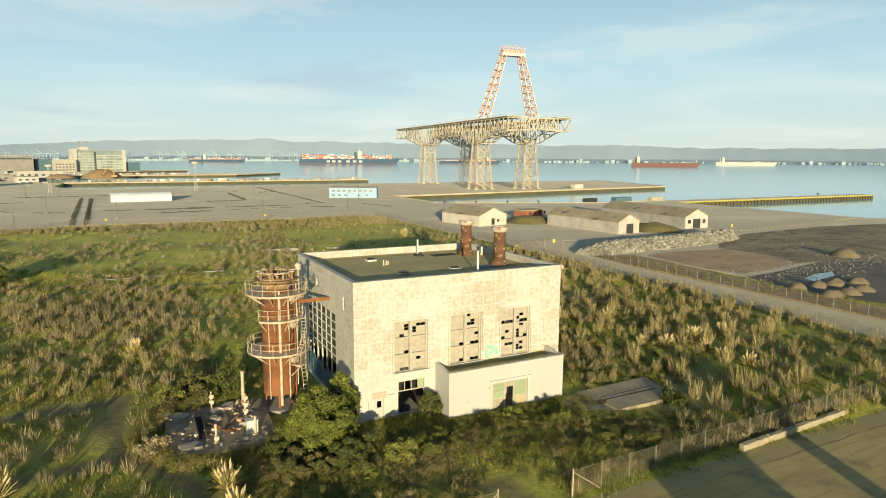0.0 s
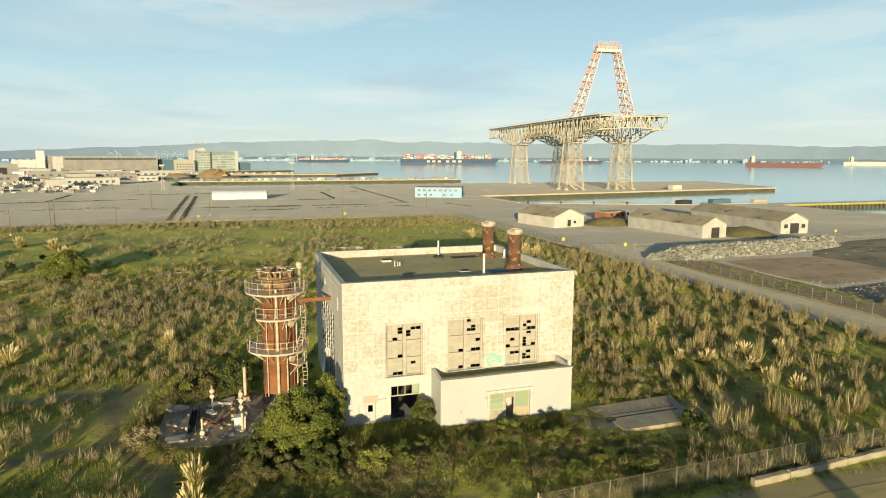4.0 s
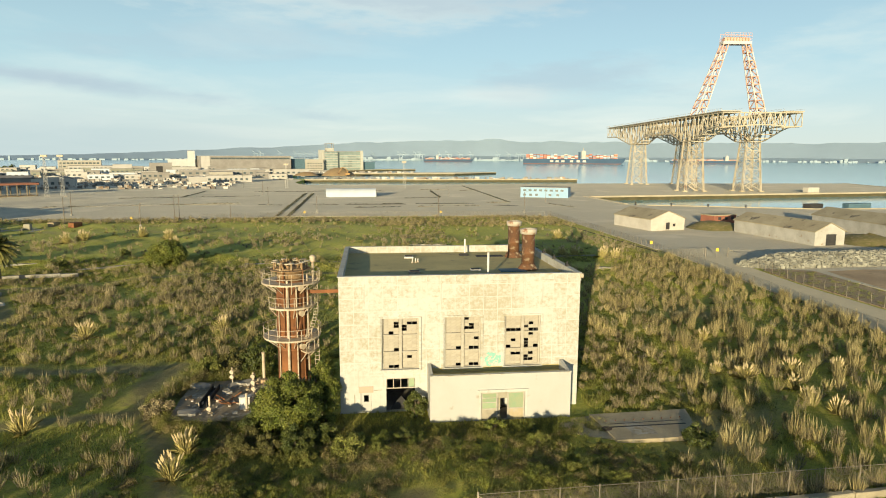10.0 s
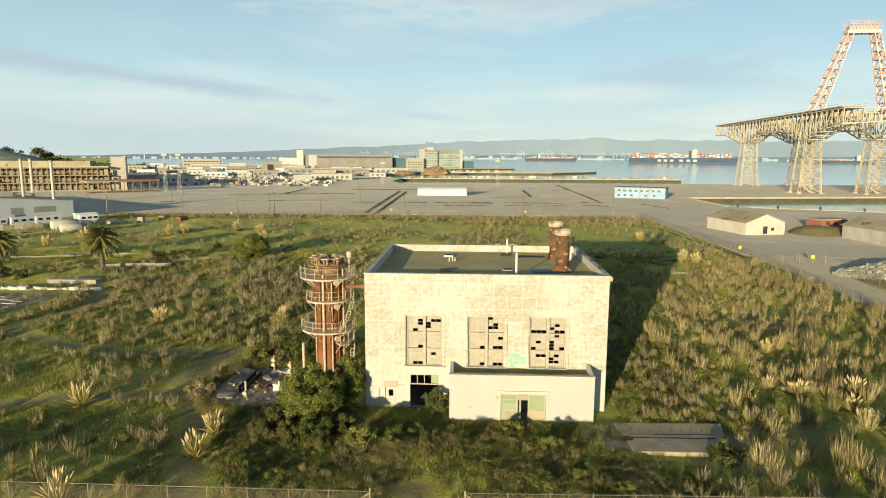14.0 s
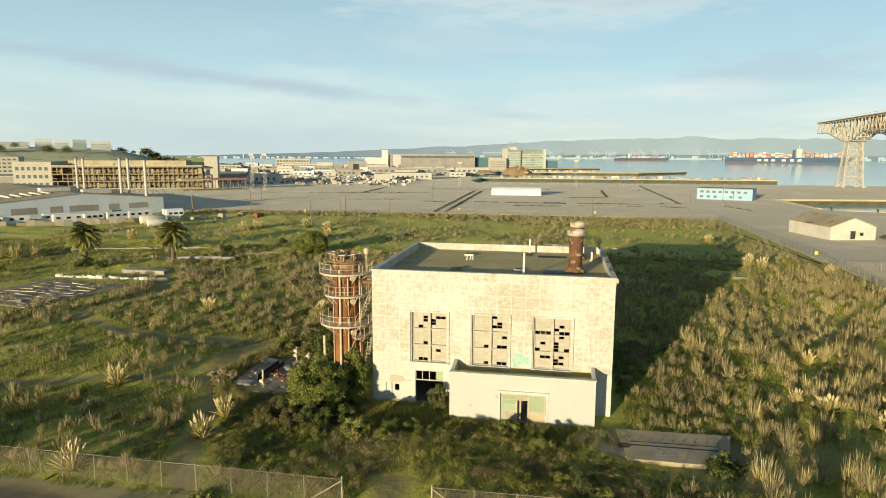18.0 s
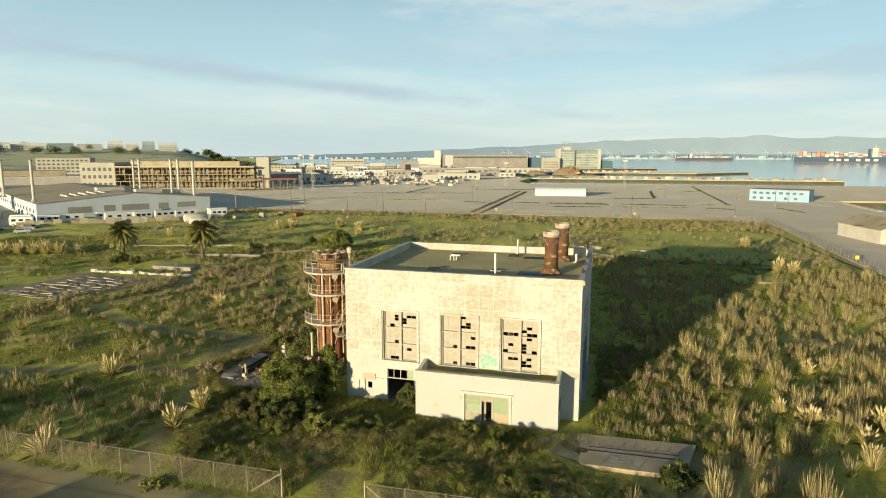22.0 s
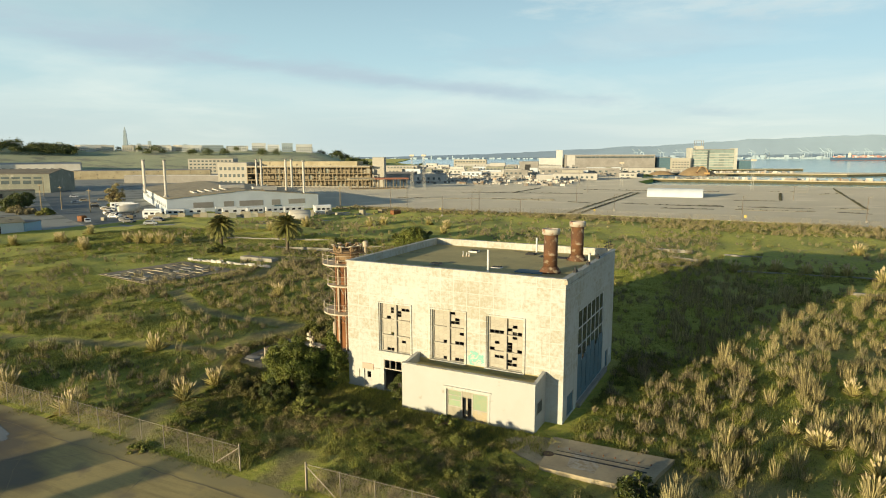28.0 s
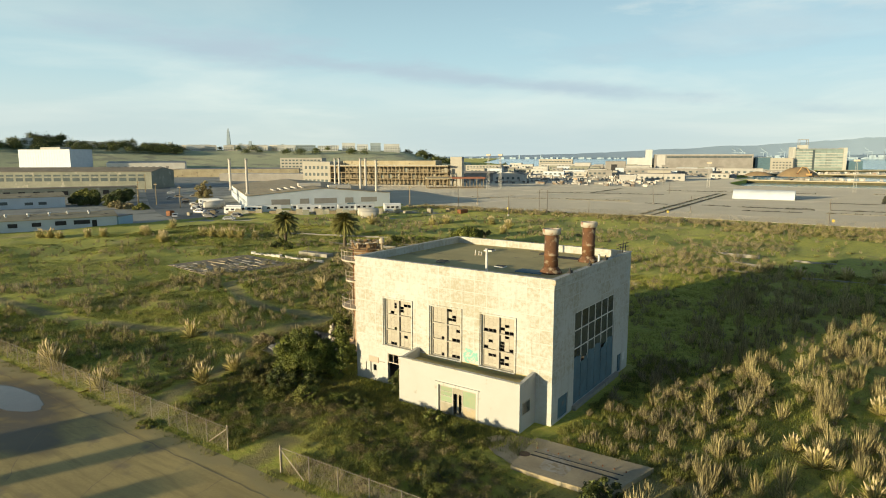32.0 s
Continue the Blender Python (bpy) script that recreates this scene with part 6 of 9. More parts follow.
# slab beside the annex: a thick bay and a lower, older one
slab = thing("concrete_slab", pose(0, 0, 0), "weathered flat concrete slab in the weeds", "slab")
part("bay", sheet(bmesh.new(), [(21.9, -3.0), (31.0, -2.7), (30.3, -5.4), (29.8, -8.1), (26.0, -8.25), (22.4, -8.2)], 0.24, 0.5), SLAB_MAT, slab, "thick stained main bay")
part("bay", sheet(bmesh.new(), [(18.4, -4.9), (19.2, -3.9), (20.6, -3.3), (21.88, -3.1), (22.36, -7.7), (20.4, -7.0), (19.2, -6.2)], 0.13, 0.4), SLAB_MAT, slab, "lower broken bay")
for (x0, y0), (x1, y1), w in (((22.8, -5.8), (29.5, -5.7), 0.10), ((22.8, -5.2), (29.6, -5.0), 0.05)):
    n_ = Vector((y0 - y1, x1 - x0, 0)).normalized() * w
    part("rail_slot", sheet(bmesh.new(), [(x0 - n_.x, y0 - n_.y), (x1 - n_.x, y1 - n_.y), (x1 + n_.x, y1 + n_.y), (x0 + n_.x, y0 + n_.y)], 0.252, 0.01), DARK, slab, "dark rusted channel set in the slab")
part("drain_cover", rod(bmesh.new(), (22.4, -6.0, 0.2), (22.4, -6.0, 0.262), 0.42, 18), DARK_EARTH_LID, slab, "round dark drain cover")
for k in range(9):
    f = k / 8
    part("anchor_bolt", rod(bmesh.new(), (22.8 + 6.8 * f, -5.2 + 0.2 * f + 0.55, 0.2), (22.8 + 6.8 * f, -5.2 + 0.2 * f + 0.55, 0.34), 0.05, 6), RUST, slab)
single("pale_stain", sheet(bmesh.new(), [(23.9, -4.7), (25.6, -4.9), (26.3, -5.8), (26.2, -7.5), (25.2, -7.4), (24.2, -7.4)], 0.246), STAIN_PAINT, "splash of old white paint on the slab", "stain")

# ---- chain-link fence along the road ----
def mesh_panel(w, h, gap=0.16, r=0.0045):
    bm = bmesh.new()
    n = int((w + h) / gap)
    for k in range(n):
        s = k * gap
        for flip in (0, 1):
            a = (s, 0) if s < w else (w, s - w)
            b = (0, s) if s < h else (s - h, h)
            p, q = ((w - a[0], a[1]), (w - b[0], b[1])) if flip else (a, b)
            d = Vector((q[0] - p[0], 0, q[1] - p[1]))
            if d.length < 0.02:
                continue
            u = Vector((-d.z, 0, d.x)).normalized() * r
            bm.faces.new([bm.verts.new(Vector((x, 0, z)) + o) for (x, z), o in ((p, u), (q, u), (q, -u), (p, -u))])
    return bm


BAY = 2.65
MESH_DATA = mesh_of(mesh_panel(BAY, 1.75), "mesh", CHROME)
POST_DATA = mesh_of(rod(bmesh.new(), (0, 0, -0.2), (0, 0, 1.95), 0.04, 6), "post", CHROME)
RAIL_DATA = mesh_of(rod(bmesh.new(), (0, 0, 1.86), (BAY, 0, 1.86), 0.022, 5), "top_rail", CHROME)


def fence(x0, y0, x1, y1, label, bays=None):
    L = math.hypot(x1 - x0, y1 - y0)
    n = bays or max(1, round(L / BAY))
    t = thing("chain_link_fence", pose(x0, y0, 0, 0, 0, math.degrees(math.atan2(y1 - y0, x1 - x0))), label, "fence")
    f = L / n / BAY
    for k in range(n + 1):
        piece("post", POST_DATA, t, pose(k * L / n, 0, 0, fr.uniform(-1.5, 1.5), fr.uniform(-1.5, 1.5)))
        if k < n:
            for nm, data in (("mesh", MESH_DATA), ("top_rail", RAIL_DATA)):
                ob = piece(nm, data, t, pose(k * L / n, 0, 0) @ Matrix.Diagonal((f, 1, 1, 1)))
    return t


fr = random.Random(4)
fence(-43.8, -18.2, 3.3, -18.1, "sagging chain-link fence with leaning steel posts")
fence(9.3, -18.0, 68.4, -16.2, "rusty chain-link fence beside the road")
for x, s in ((3.3, -1), (9.3, 1)):
    t = thing("gate_brace", pose(x, -18.12, 0), "diagonal steel brace at the open gateway", "brace", "gateway braces")
    part("strut", rod(bmesh.new(), (0, 0, 1.8 if s < 0 else 1.85), (s * 2.4, 0, 0.15), 0.028, 6), FADED, t)
    part("end_post", rod(bmesh.new(), (0, 0, 0), (0, 0, 2.1), 0.045, 8), FADED, t)
kb = random.Random(8)
for x0, x1 in ((25.9, 29.2), (29.3, 35.0), (35.1, 40.6)):
    bm = boxes((0, -0.24, -0.2, x1 - x0, 0.24, 0.5))
    bmesh.ops.subdivide_edges(bm, edges=[e for e in bm.edges if abs(e.verts[0].co.x - e.verts[1].co.x) > 1], cuts=9)
    bmesh.ops.bevel(bm, geom=[e for e in bm.edges if e.is_boundary or e.calc_face_angle(0) > 0.5], offset=0.05, segments=1, affect="EDGES")
    for v in bm.verts:
        v.co += Vector((0, kb.uniform(-0.03, 0.03), kb.uniform(-0.03, 0.02)))
    single("kerb_block", bm, KERB_STONE, "thick worn concrete kerb block beside the road", "kerb", "kerb blocks by the road", m=pose(x0, -18.45 + 0.05 * (x0 - 26), 0, 0, 0, 2.8))
fence(68.6, -15.9, 69.4, 25, "chain-link fence beside the lane")
fence(69.4, 25.2, 73.6, 100, "long chain-link fence beside the lane")
fence(73.6, 100.2, 72.4, 184, "long chain-link fence along the lot")
fence(73.0, 184.6, -30, 190.5, "distant chain-link fence round the lot")
fence(-30.5, 190.5, -100, 161.5, "distant chain-link fence along the lot")

# puddle with a damp rim on the road, and a pillar whose long shadow crosses it
def blot(name, x, y, rx, ry, z, material, label, seed):
    ring = [(x + rx * math.cos(a) * (1 + 0.2 * noise.noise((math.cos(a) * 2, math.sin(a) * 2, seed)) + 0.13 * noise.noise((math.cos(a) * 7, math.sin(a) * 7, seed))), y + ry * math.sin(a) * (1 + 0.2 * noise.noise((math.cos(a) * 2, math.sin(a) * 2, seed + 9)) + 0.13 * noise.noise((math.cos(a) * 7, math.sin(a) * 7, seed + 5)))) for a in np.linspace(0, 6.2, 90)]
    return single(name, sheet(bmesh.new(), ring, z), material, label, "puddle")


blot("puddle", -22.4, -23.1, 5.0, 1.7, 0.012, PUDDLE, "shallow puddle reflecting the sky", 3)
# low weeds spill from the fence line over the road's edge
vg = random.Random(44)
spots = []
for _ in range(1300):
    x = vg.uniform(-48, 62)
    if noise.noise((x * 0.35, 1, 17)) > -0.1:
        spots.append((x, -18.5 - abs(vg.gauss(0, 0.5)), 0.0, vg.uniform(0.4, 1.2)))
tagged(new("roadside_weeds", blade_mesh("roadside_weeds", OLIVE, spots, 16, 0.32, 0.7, 0.02, 0.25, True)), "low weeds along the road's edge", "plants", kind="stuff")
TARLINE = mat("cracked_tar_line", (0.30, 0.235, 0.13), (0.24, 0.185, 0.105), rough=0.9, scale=1.0)


def crack(pts, w, label):
    bm = bmesh.new()
    left, right = [], []
    for k, (x, y) in enumerate(pts):
        x2, y2 = pts[min(k + 1, len(pts) - 1)]
        x1, y1 = pts[max(k - 1, 0)]
        d = math.hypot(x2 - x1, y2 - y1)
        ww = w * cw.uniform(0.4, 1.3)
        left.append(bm.verts.new((x - (y2 - y1) / d * ww, y + (x2 - x1) / d * ww, 0.009)))
        right.append(bm.verts.new((x + (y2 - y1) / d * ww, y - (x2 - x1) / d * ww, 0.009)))
    for k in range(len(pts) - 1):
        bm.faces.new((right[k], right[k + 1], left[k + 1], left[k]))
    bmesh.ops.recalc_face_normals(bm, faces=bm.faces)
    single("road_crack", bm, TARLINE, label, "crack", "cracks in the road")


cw = random.Random(14)
crack([(-60 + 1.1 * k, -20.75 + cw.uniform(-0.14, 0.14)) for k in range(105)], 0.04, "long dark crack along the road's edge")
for x0, a, n in ((-9, 1.9, 14), (-2.5, -1.3, 12), (6.5, -1.0, 16), (-17, -0.8, 16), (14, -1.9, 12), (28, -1.2, 14), (38, -2.0, 16), (48, -1.0, 14)):
    pts = [(x0, -21.0)]
    for k in range(n):
        a += cw.uniform(-0.35, 0.35)
        a = min(-0.4, max(-2.7, -abs(a)))
        pts.append((pts[-1][0] + 0.9 * math.cos(a), pts[-1][1] + 0.9 * math.sin(a)))
    crack(pts, 0.022, "thin dark crack across the road")
# slabs and pillars behind the view, whose long shadows reach the road and field
for x, y, w, h in ((-33.1, -99, 1.0, 9.7), (-24.3, -95.2, 1.1, 8.7), (23.9, -77, 1.0, 9.7), (11.9, -70, 0.8, 9.7)):
    single("concrete_pillar", boxes((-w, -w, 0, w, w, h), (-w - 0.2, -w - 0.2, h, w + 0.2, w + 0.2, h + 0.3)), CONCRETE, "tall plain concrete pillar beyond the road", "pillar", "pillars beyond the road", m=pose(x, y, 0, 0, 0, -21))
for x, y, w, h in ((-30.2, -74, 2.6, 6.2), (1.1, -69, 4.2, 6.6)):
    single("road_shed", boxes((-w, -2.5, 0, w, 2.5, h), (-w - 0.2, -2.7, h, w + 0.2, 2.7, h + 0.3)), CONCRETE, "plain concrete shed beyond the road", "shed", m=pose(x, y, 0, 0, 0, -21))
leafy("bush", -6.2, -19.3, 0.9, 1.1, "low weedy tuft growing at the road's edge", "bush", OLIVE, 1800, 0.08, 71, 12)

# tangled scrub before the house and round the yard: leaves and twigs too small to tell apart
SCRUB_GREEN = mat("scrub_leaves", (0.115, 0.13, 0.02), (0.20, 0.19, 0.04), rough=0.8, scale=0.3, fine=8, per_piece=-0.6)
SCRUB_BROWN = mat("scrub_twigs", (0.29, 0.235, 0.10), (0.21, 0.17, 0.065), rough=0.9, scale=0.3, fine=8, per_piece=-0.6)
br = random.Random(83)
mounds = {"green": [], "brown": []}
for _ in range(1250):
    x, y = br.uniform(-15, 27), br.uniform(-16.8, -3.3)
    if trodden(x, y) > 0.15 or (19.2 < x < 30.8 and y > -9.0) or (x < 22.5 and x > 7.3 and y > -3.2) or noise.noise((x * 0.3, y * 0.3, 31)) < -0.28:
        continue
    rad = br.uniform(0.18, 0.5) * (0.7 if y > -6 and x > 0 else 1.0)
    mounds["brown" if noise.noise((x * 0.17, y * 0.17, 33)) + br.uniform(-0.35, 0.35) > 0.02 else "green"].append((x, y, lie(x, y) + rad * 0.2, rad, 0.6))
for _ in range(330):
    a = br.uniform(0, 6.283)
    x, y = -10.7 + (4.6 + br.uniform(0, 2.6)) * math.cos(a), 3.8 + (5.2 + br.uniform(0, 2.4)) * math.sin(a)
    if x > -6.3 or free_spot(x, y) is False and y > 0 and x > -8:
        continue
    rad = br.uniform(0.25, 0.8 if y > 6 else 0.5)
    mounds["brown" if br.random() < 0.25 else "green"].append((x, y, lie(x, y) + rad * 0.5, rad, 1.1))
for key, material, label in (("green", SCRUB_GREEN, "tangled green scrub before the house"), ("brown", SCRUB_BROWN, "brown twiggy scrub before the house")):
    tagged(new("scrub", leaf_cloud("scrub", material, mounds[key], 260 * len(mounds[key]), 0.045)), label, "plants", kind="stuff")

# low mixed scrub before the house
sr = random.Random(52)
for k in range(30):
    x, y = sr.uniform(-8, 21), sr.uniform(-15, -5.2)
    if 2.5 < x < 9.5 and y < -9:
        continue
    size = sr.uniform(0.6, 1.25)
    leafy("low_shrub", x, y, size, size * sr.uniform(0.9, 1.5), sr.choice(("low olive shrub among the weeds", "low brownish shrub among the weeds", "small dark green shrub among the weeds")), "bush", (OLIVE, LEAF, LEAF_DEEP, OLIVE)[k % 4], 2600, 0.05, 200 + k, 16, "low scrub before the house")

# ---- sheds and houses ----
def frontage(p0, p1):
    return pose(p0[0], p0[1], 0, 0, 0, math.degrees(math.atan2(p1[1] - p0[1], p1[0] - p0[0]))), math.hypot(p1[0] - p0[0], p1[1] - p0[1])


def building(name, p0, p1, depth, h, label, wall_mat, roof_mat, roof="flat", rise=1.5, panes=(), pane_mat=None, group="", roof_along="x", z=0.0):
    """A house with its front from p0 to p1; panes: rows of (x0, z0, width, height, count, step) along the front; negative x0 puts them on the end wall."""
    m, L = frontage(p0, p1)
    m = Matrix.Translation((0, 0, z)) @ m
    t = thing(name, m, label, "building", group)
    if roof == "flat":
        part("wall", boxes((0, 0, -0.3, L, depth, h)), wall_mat, t)
        part("roof", boxes((-0.15, -0.15, h + 0.002, L + 0.15, depth + 0.15, h + 0.3)), roof_mat, t)
    elif roof == "gable":
        bm = bmesh.new()
        e = 0.35
        if roof_along == "y":
            prism(bm, [(0, -0.3), (L, -0.3), (L, h), (L / 2, h + rise), (0, h)], 0, depth)
            part("wall", bm, wall_mat, t)
            s = rise / (L / 2)
            part("roof", prism(bmesh.new(), [(-e, h - s * e + 0.03), (L / 2, h + rise + 0.03), (L + e, h - s * e + 0.03), (L + e, h - s * e + 0.2), (L / 2, h + rise + 0.22), (-e, h - s * e + 0.2)], -e, depth + e), roof_mat, t)
        else:
            rot = Matrix(((0, 1, 0, 0), (1, 0, 0, 0), (0, 0, 1, 0), (0, 0, 0, 1)))
            prism(bm, [(0, -0.3), (depth, -0.3), (depth, h), (depth / 2, h + rise), (0, h)], 0, L)
            bm.transform(rot)
            bmesh.ops.recalc_face_normals(bm, faces=bm.faces)
            part("wall", bm, wall_mat, t)
            s = rise / (depth / 2)
            bm = prism(bmesh.new(), [(-e, h - s * e + 0.03), (depth / 2, h + rise + 0.03), (depth + e, h - s * e + 0.03), (depth + e, h - s * e + 0.2), (depth / 2, h + rise + 0.22), (-e, h - s * e + 0.2)], -e, L + e)
            bm.transform(rot)
            bmesh.ops.recalc_face_normals(bm, faces=bm.faces)
            part("roof", bm, roof_mat, t)
    for x0, z0, w, hh, count, step in panes:
        for k in range(count):
            if x0 >= 0:
                bm = boxes((x0 + k * step, -0.06, z0, x0 + k * step + w, -0.004, z0 + hh))
            else:
                bm = boxes((L + 0.004, -x0 + k * step, z0, L + 0.06, -x0 + k * step + w, z0 + hh))
            part("window", bm, pane_mat or FARGLASS, t)
    return t


# shed walls are closed: dark front panels paint the shade of their openings
building("gable_shed", (89.9, 133.0), (102.3, 135.6), 20, 3.6, "white gabled shed with an open side", WHITEWASH, OLD_ROOF, "gable", 2.4, ((5.6, 0.3, 1.4, 2.2, 1, 1), (8.2, 1.2, 1.0, 0.9, 1, 1)), DARK, "", "y")
building("brick_hut", (121, 151), (131, 154), 6, 2.8, "small flat red-brick hut", BRICK, OLD_ROOF, "flat", 0, ((2, 1.3, 1.3, 1.1, 4, 3),), DARK)
building("iron_shed", (118.3, 97.1), (127.3, 97.8), 33, 3.7, "long corrugated-iron shed with a shade-dark panel for its open end", CORRUGATED, OLD_ROOF, "gable", 2.2, ((3.4, 0.0, 3.0, 3.0, 1, 1),), DARK, "open sheds by the lane", "y")
building("iron_shed", (149.4, 99.6), (159.4, 99.0), 44, 3.9, "very long corrugated shed with a dark end door", CORRUGATED, OLD_ROOF, "gable", 2.4, ((3.4, 0.0, 3.2, 3.2, 1, 1), (1.2, 1.7, 1.3, 1.2, 1, 1), (7.6, 1.7, 1.3, 1.2, 1, 1)), DARK, "open sheds by the lane", "y")
building("blue_office", (88.5, 300), (113, 289), 12, 5.6, "pale blue two-storey flat-roofed office", PALE_BLUE, GREY_ROOF, "flat", 0, ((1.6, 3.5, 1.7, 1.1, 8, 3.0), (1.6, 0.9, 1.5, 1.2, 3, 3.4), (16, 0.9, 1.5, 1.2, 2, 4.4)), FARGLASS)
# white arched hut
m, L = frontage((-21.5, 305), (6.5, 307))
hut = thing("arched_hut", m, "long white half-round metal hut on the lot", "building")
arch = [(-0.02, -0.2)] + [(4.5 - 4.5 * math.cos(a), 1.3 + 3.4 * math.sin(a)) for a in np.linspace(0, math.pi, 12)] + [(9.02, -0.2)]
bm = prism(bmesh.new(), arch, 0, L)
bm.transform(Matrix(((0, 1, 0, 0), (1, 0, 0, 0), (0, 0, 1, 0), (0, 0, 0, 1))))
bmesh.ops.recalc_face_normals(bm, faces=bm.faces)
part("shell", bm, WORK_WHITE, hut, "white curved metal shell")
part("end_door", boxes((L + 0.003, 3, 0, L + 0.06, 6, 3)), GREY_ROOF, hut)

# ---- quays and piers ----
def quay(p0, p1, name="quay_edge", deep=2.9, label="pale concrete quay edge above a dark weedy wall"):
    m, L = frontage(p0, p1)
    t = thing(name, m, label, "quay", kind="structure")
    part("coping", boxes((0, -0.35, -0.6, L, 1.6, 0.35)), QUAY, t, "pale worn concrete coping")
    part("face", boxes((0.02, -0.2, -deep, L - 0.02, 0.6, -0.6)), QUAY_SIDE, t, "dark weed-stained wall")


quay((394, 344), (127, 303))
quay((430, 477), (394, 344))
quay((127, 303), (127, 243))
quay((135, 235), (203, 207))
quay((203, 207), (250, 206.5))
quay((214, 578), (-60, 575), "pier_edge")
quay((214, 596), (214, 578), "pier_edge")
quay((190, 880), (116, 798), "pier_edge")
quay((116, 798), (-90, 790), "pier_edge")
quay((85, 1095), (-40, 1000), "pier_edge")
single("pier_deck", boxes((-60, 577, -0.5, 213, 595, 0.06)), QUAY, "long sandy concrete pier deck", kind="structure")
single("pier_deck", sheet(bmesh.new(), [(-88, 791), (116, 800), (189, 880), (189, 893), (-30, 849), (-88, 830)], 0.05, 0.3), QUAY, "outer concrete pier deck", kind="structure")
pier2 = thing("piled_pier", pose(0, 0, 0), "concrete pier carried on close-set piles", "pier", kind="structure")
part("deck", boxes((251, 196.2, -0.7, 429, 206.8, 0.1)), QUAY, pier2)
part("back_wall", boxes((250, 195.9, -2.9, 430, 196.15, -0.7)), QUAY_SIDE, pier2, "dark wall behind the piles")
PILE_WOOD = mat("weathered_piles", (0.11, 0.09, 0.055), (0.075, 0.06, 0.04), rough=0.95, scale=0.3)
PILE_DATA = mesh_of(rod(bmesh.new(), (0, 0, 0), (0, 0, 2.25), 0.55, 8), "pile", PILE_WOOD)
for k in range(60):
    piece("pile", PILE_DATA, pier2, pose(253 + 2.95 * k, 195.5, -2.95))
for k in range(0, 14, 3):
    bk = single("bollard", lathe(bmesh.new(), [(0.5, -0.04), (0.4, 0.5), (0.35, 0.9), (0.6, 1.1), (0.5, 1.3)], 10), DARK, "squat dark iron bollard on the quay", "bollard", "bollards on the quay",
                m=pose(*((130 + 5.0 * k, 237 - 2.05 * k, 0.05) if k < 12 else (150 + 20 * k, 208.2, 0.05))))


def small_box(name, x, y, w, d, h, label, material, turn=0, category="box"):
    bm = boxes((-w / 2, -d / 2, 0, w / 2, d / 2, h))
    bmesh.ops.bevel(bm, geom=bm.edges, offset=min(w, d, h) * 0.08, segments=1, affect="EDGES")
    return single(name, bm, material, label, category, m=pose(x, y, 0.02, 0, 0, turn))


small_box("site_cabin", 296, 338, 9, 5, 3.4, "small pale cabin on the crane quay", WHITEWASH, 8, "cabin")
small_box("steel_skip", 205, 214, 9, 4, 2, "dark rusty skip on the quay", DARK, 20, "skip")
small_box("steel_skip", 226, 213, 12, 4, 2.2, "dark steel pontoon lying on the quay", BLUE_SHEET, 5, "skip")
small_box("concrete_block", 252, 214, 9, 3, 1.6, "pale concrete block on the quay", QUAY, 5, "block")

# ---- lane, yard and rubble beyond the field ----
WET_DIRT = mat("wet_dark_dirt", (0.22, 0.18, 0.12), (0.12, 0.10, 0.075), rough=0.75, scale=0.15, fine=10)
lane = single("lane", sheet(bmesh.new(), [(69.6, -20), (80.2, -20), (80.2, 50), (82, 68), (90, 82), (92, 95), (74.6, 95), (73.6, 70), (70.0, 25)], 0.05, 0.3), TRACK_MAT, "pale dusty lane with worn patches", kind="structure")
single("lane_verge", sheet(bmesh.new(), [(81.3, -20), (88, -20), (88.6, 22), (91.6, 48), (92.6, 63), (84, 66), (82.4, 64), (81.4, 50)], 0.03, 0.2), DIRT, "bare weedy verge beside the lane", "verge", kind="structure")
DUSTY_EARTH = mat("dusty_orange_earth", (0.60, 0.42, 0.23), (0.46, 0.32, 0.18), rough=1.0, scale=0.12, fine=14, third=(0.38, 0.27, 0.15), third_at=0.6, grit=0.05)
TRAMPLED = mat("trampled_brown_ground", (0.38, 0.31, 0.18), (0.19, 0.155, 0.10), rough=1.0, scale=0.09, fine=12, third=(0.15, 0.15, 0.07), third_at=0.58, grit=0.06)
single("dirt_yard", sheet(bmesh.new(), [(94, 57), (95, 62), (104, 63.3), (113, 62), (120, 61), (122, 50), (117, 38), (104, 35.5), (94.3, 34.9), (92.6, 43)], 0.032), DUSTY_EARTH, "bare orange-brown levelled earth", "earth", kind="structure")
single("brown_yard", sheet(bmesh.new(), [(121, 62.5), (131.5, 71.5), (155, 81), (197, 85), (240, 80), (300, 58), (300, 5), (152, 12), (150, 30), (124, 38), (117.2, 38), (122.2, 50)], 0.022), TRAMPLED, "trampled dark brown ground with weeds", "yard", kind="structure")
single("shed_yard", sheet(bmesh.new(), [(92, 91.5), (170, 87.5), (247, 99), (300, 60), (300, 5), (95, 8), (89, 20), (92, 34), (92, 62.5), (84, 66.5), (83, 75), (90, 82)], 0.012, 0.2), ASPHALT, "worn grey paving round the sheds", "yard", kind="structure")
single("wet_yard", sheet(bmesh.new(), [(89, 22), (92, 32), (105, 33.5), (124, 37.6), (149.6, 29.6), (150, 12), (130, 7), (92, 6)], 0.026), WET_DIRT, "dark wet ground strewn with rubble", "yard", kind="structure")


single("standing_water", sheet(bmesh.new(), [(99, 22), (103, 24), (109, 25), (113, 28), (107, 28), (101, 26)], 0.06), PUDDLE, "shallow standing water in the muddy yard", "puddle")


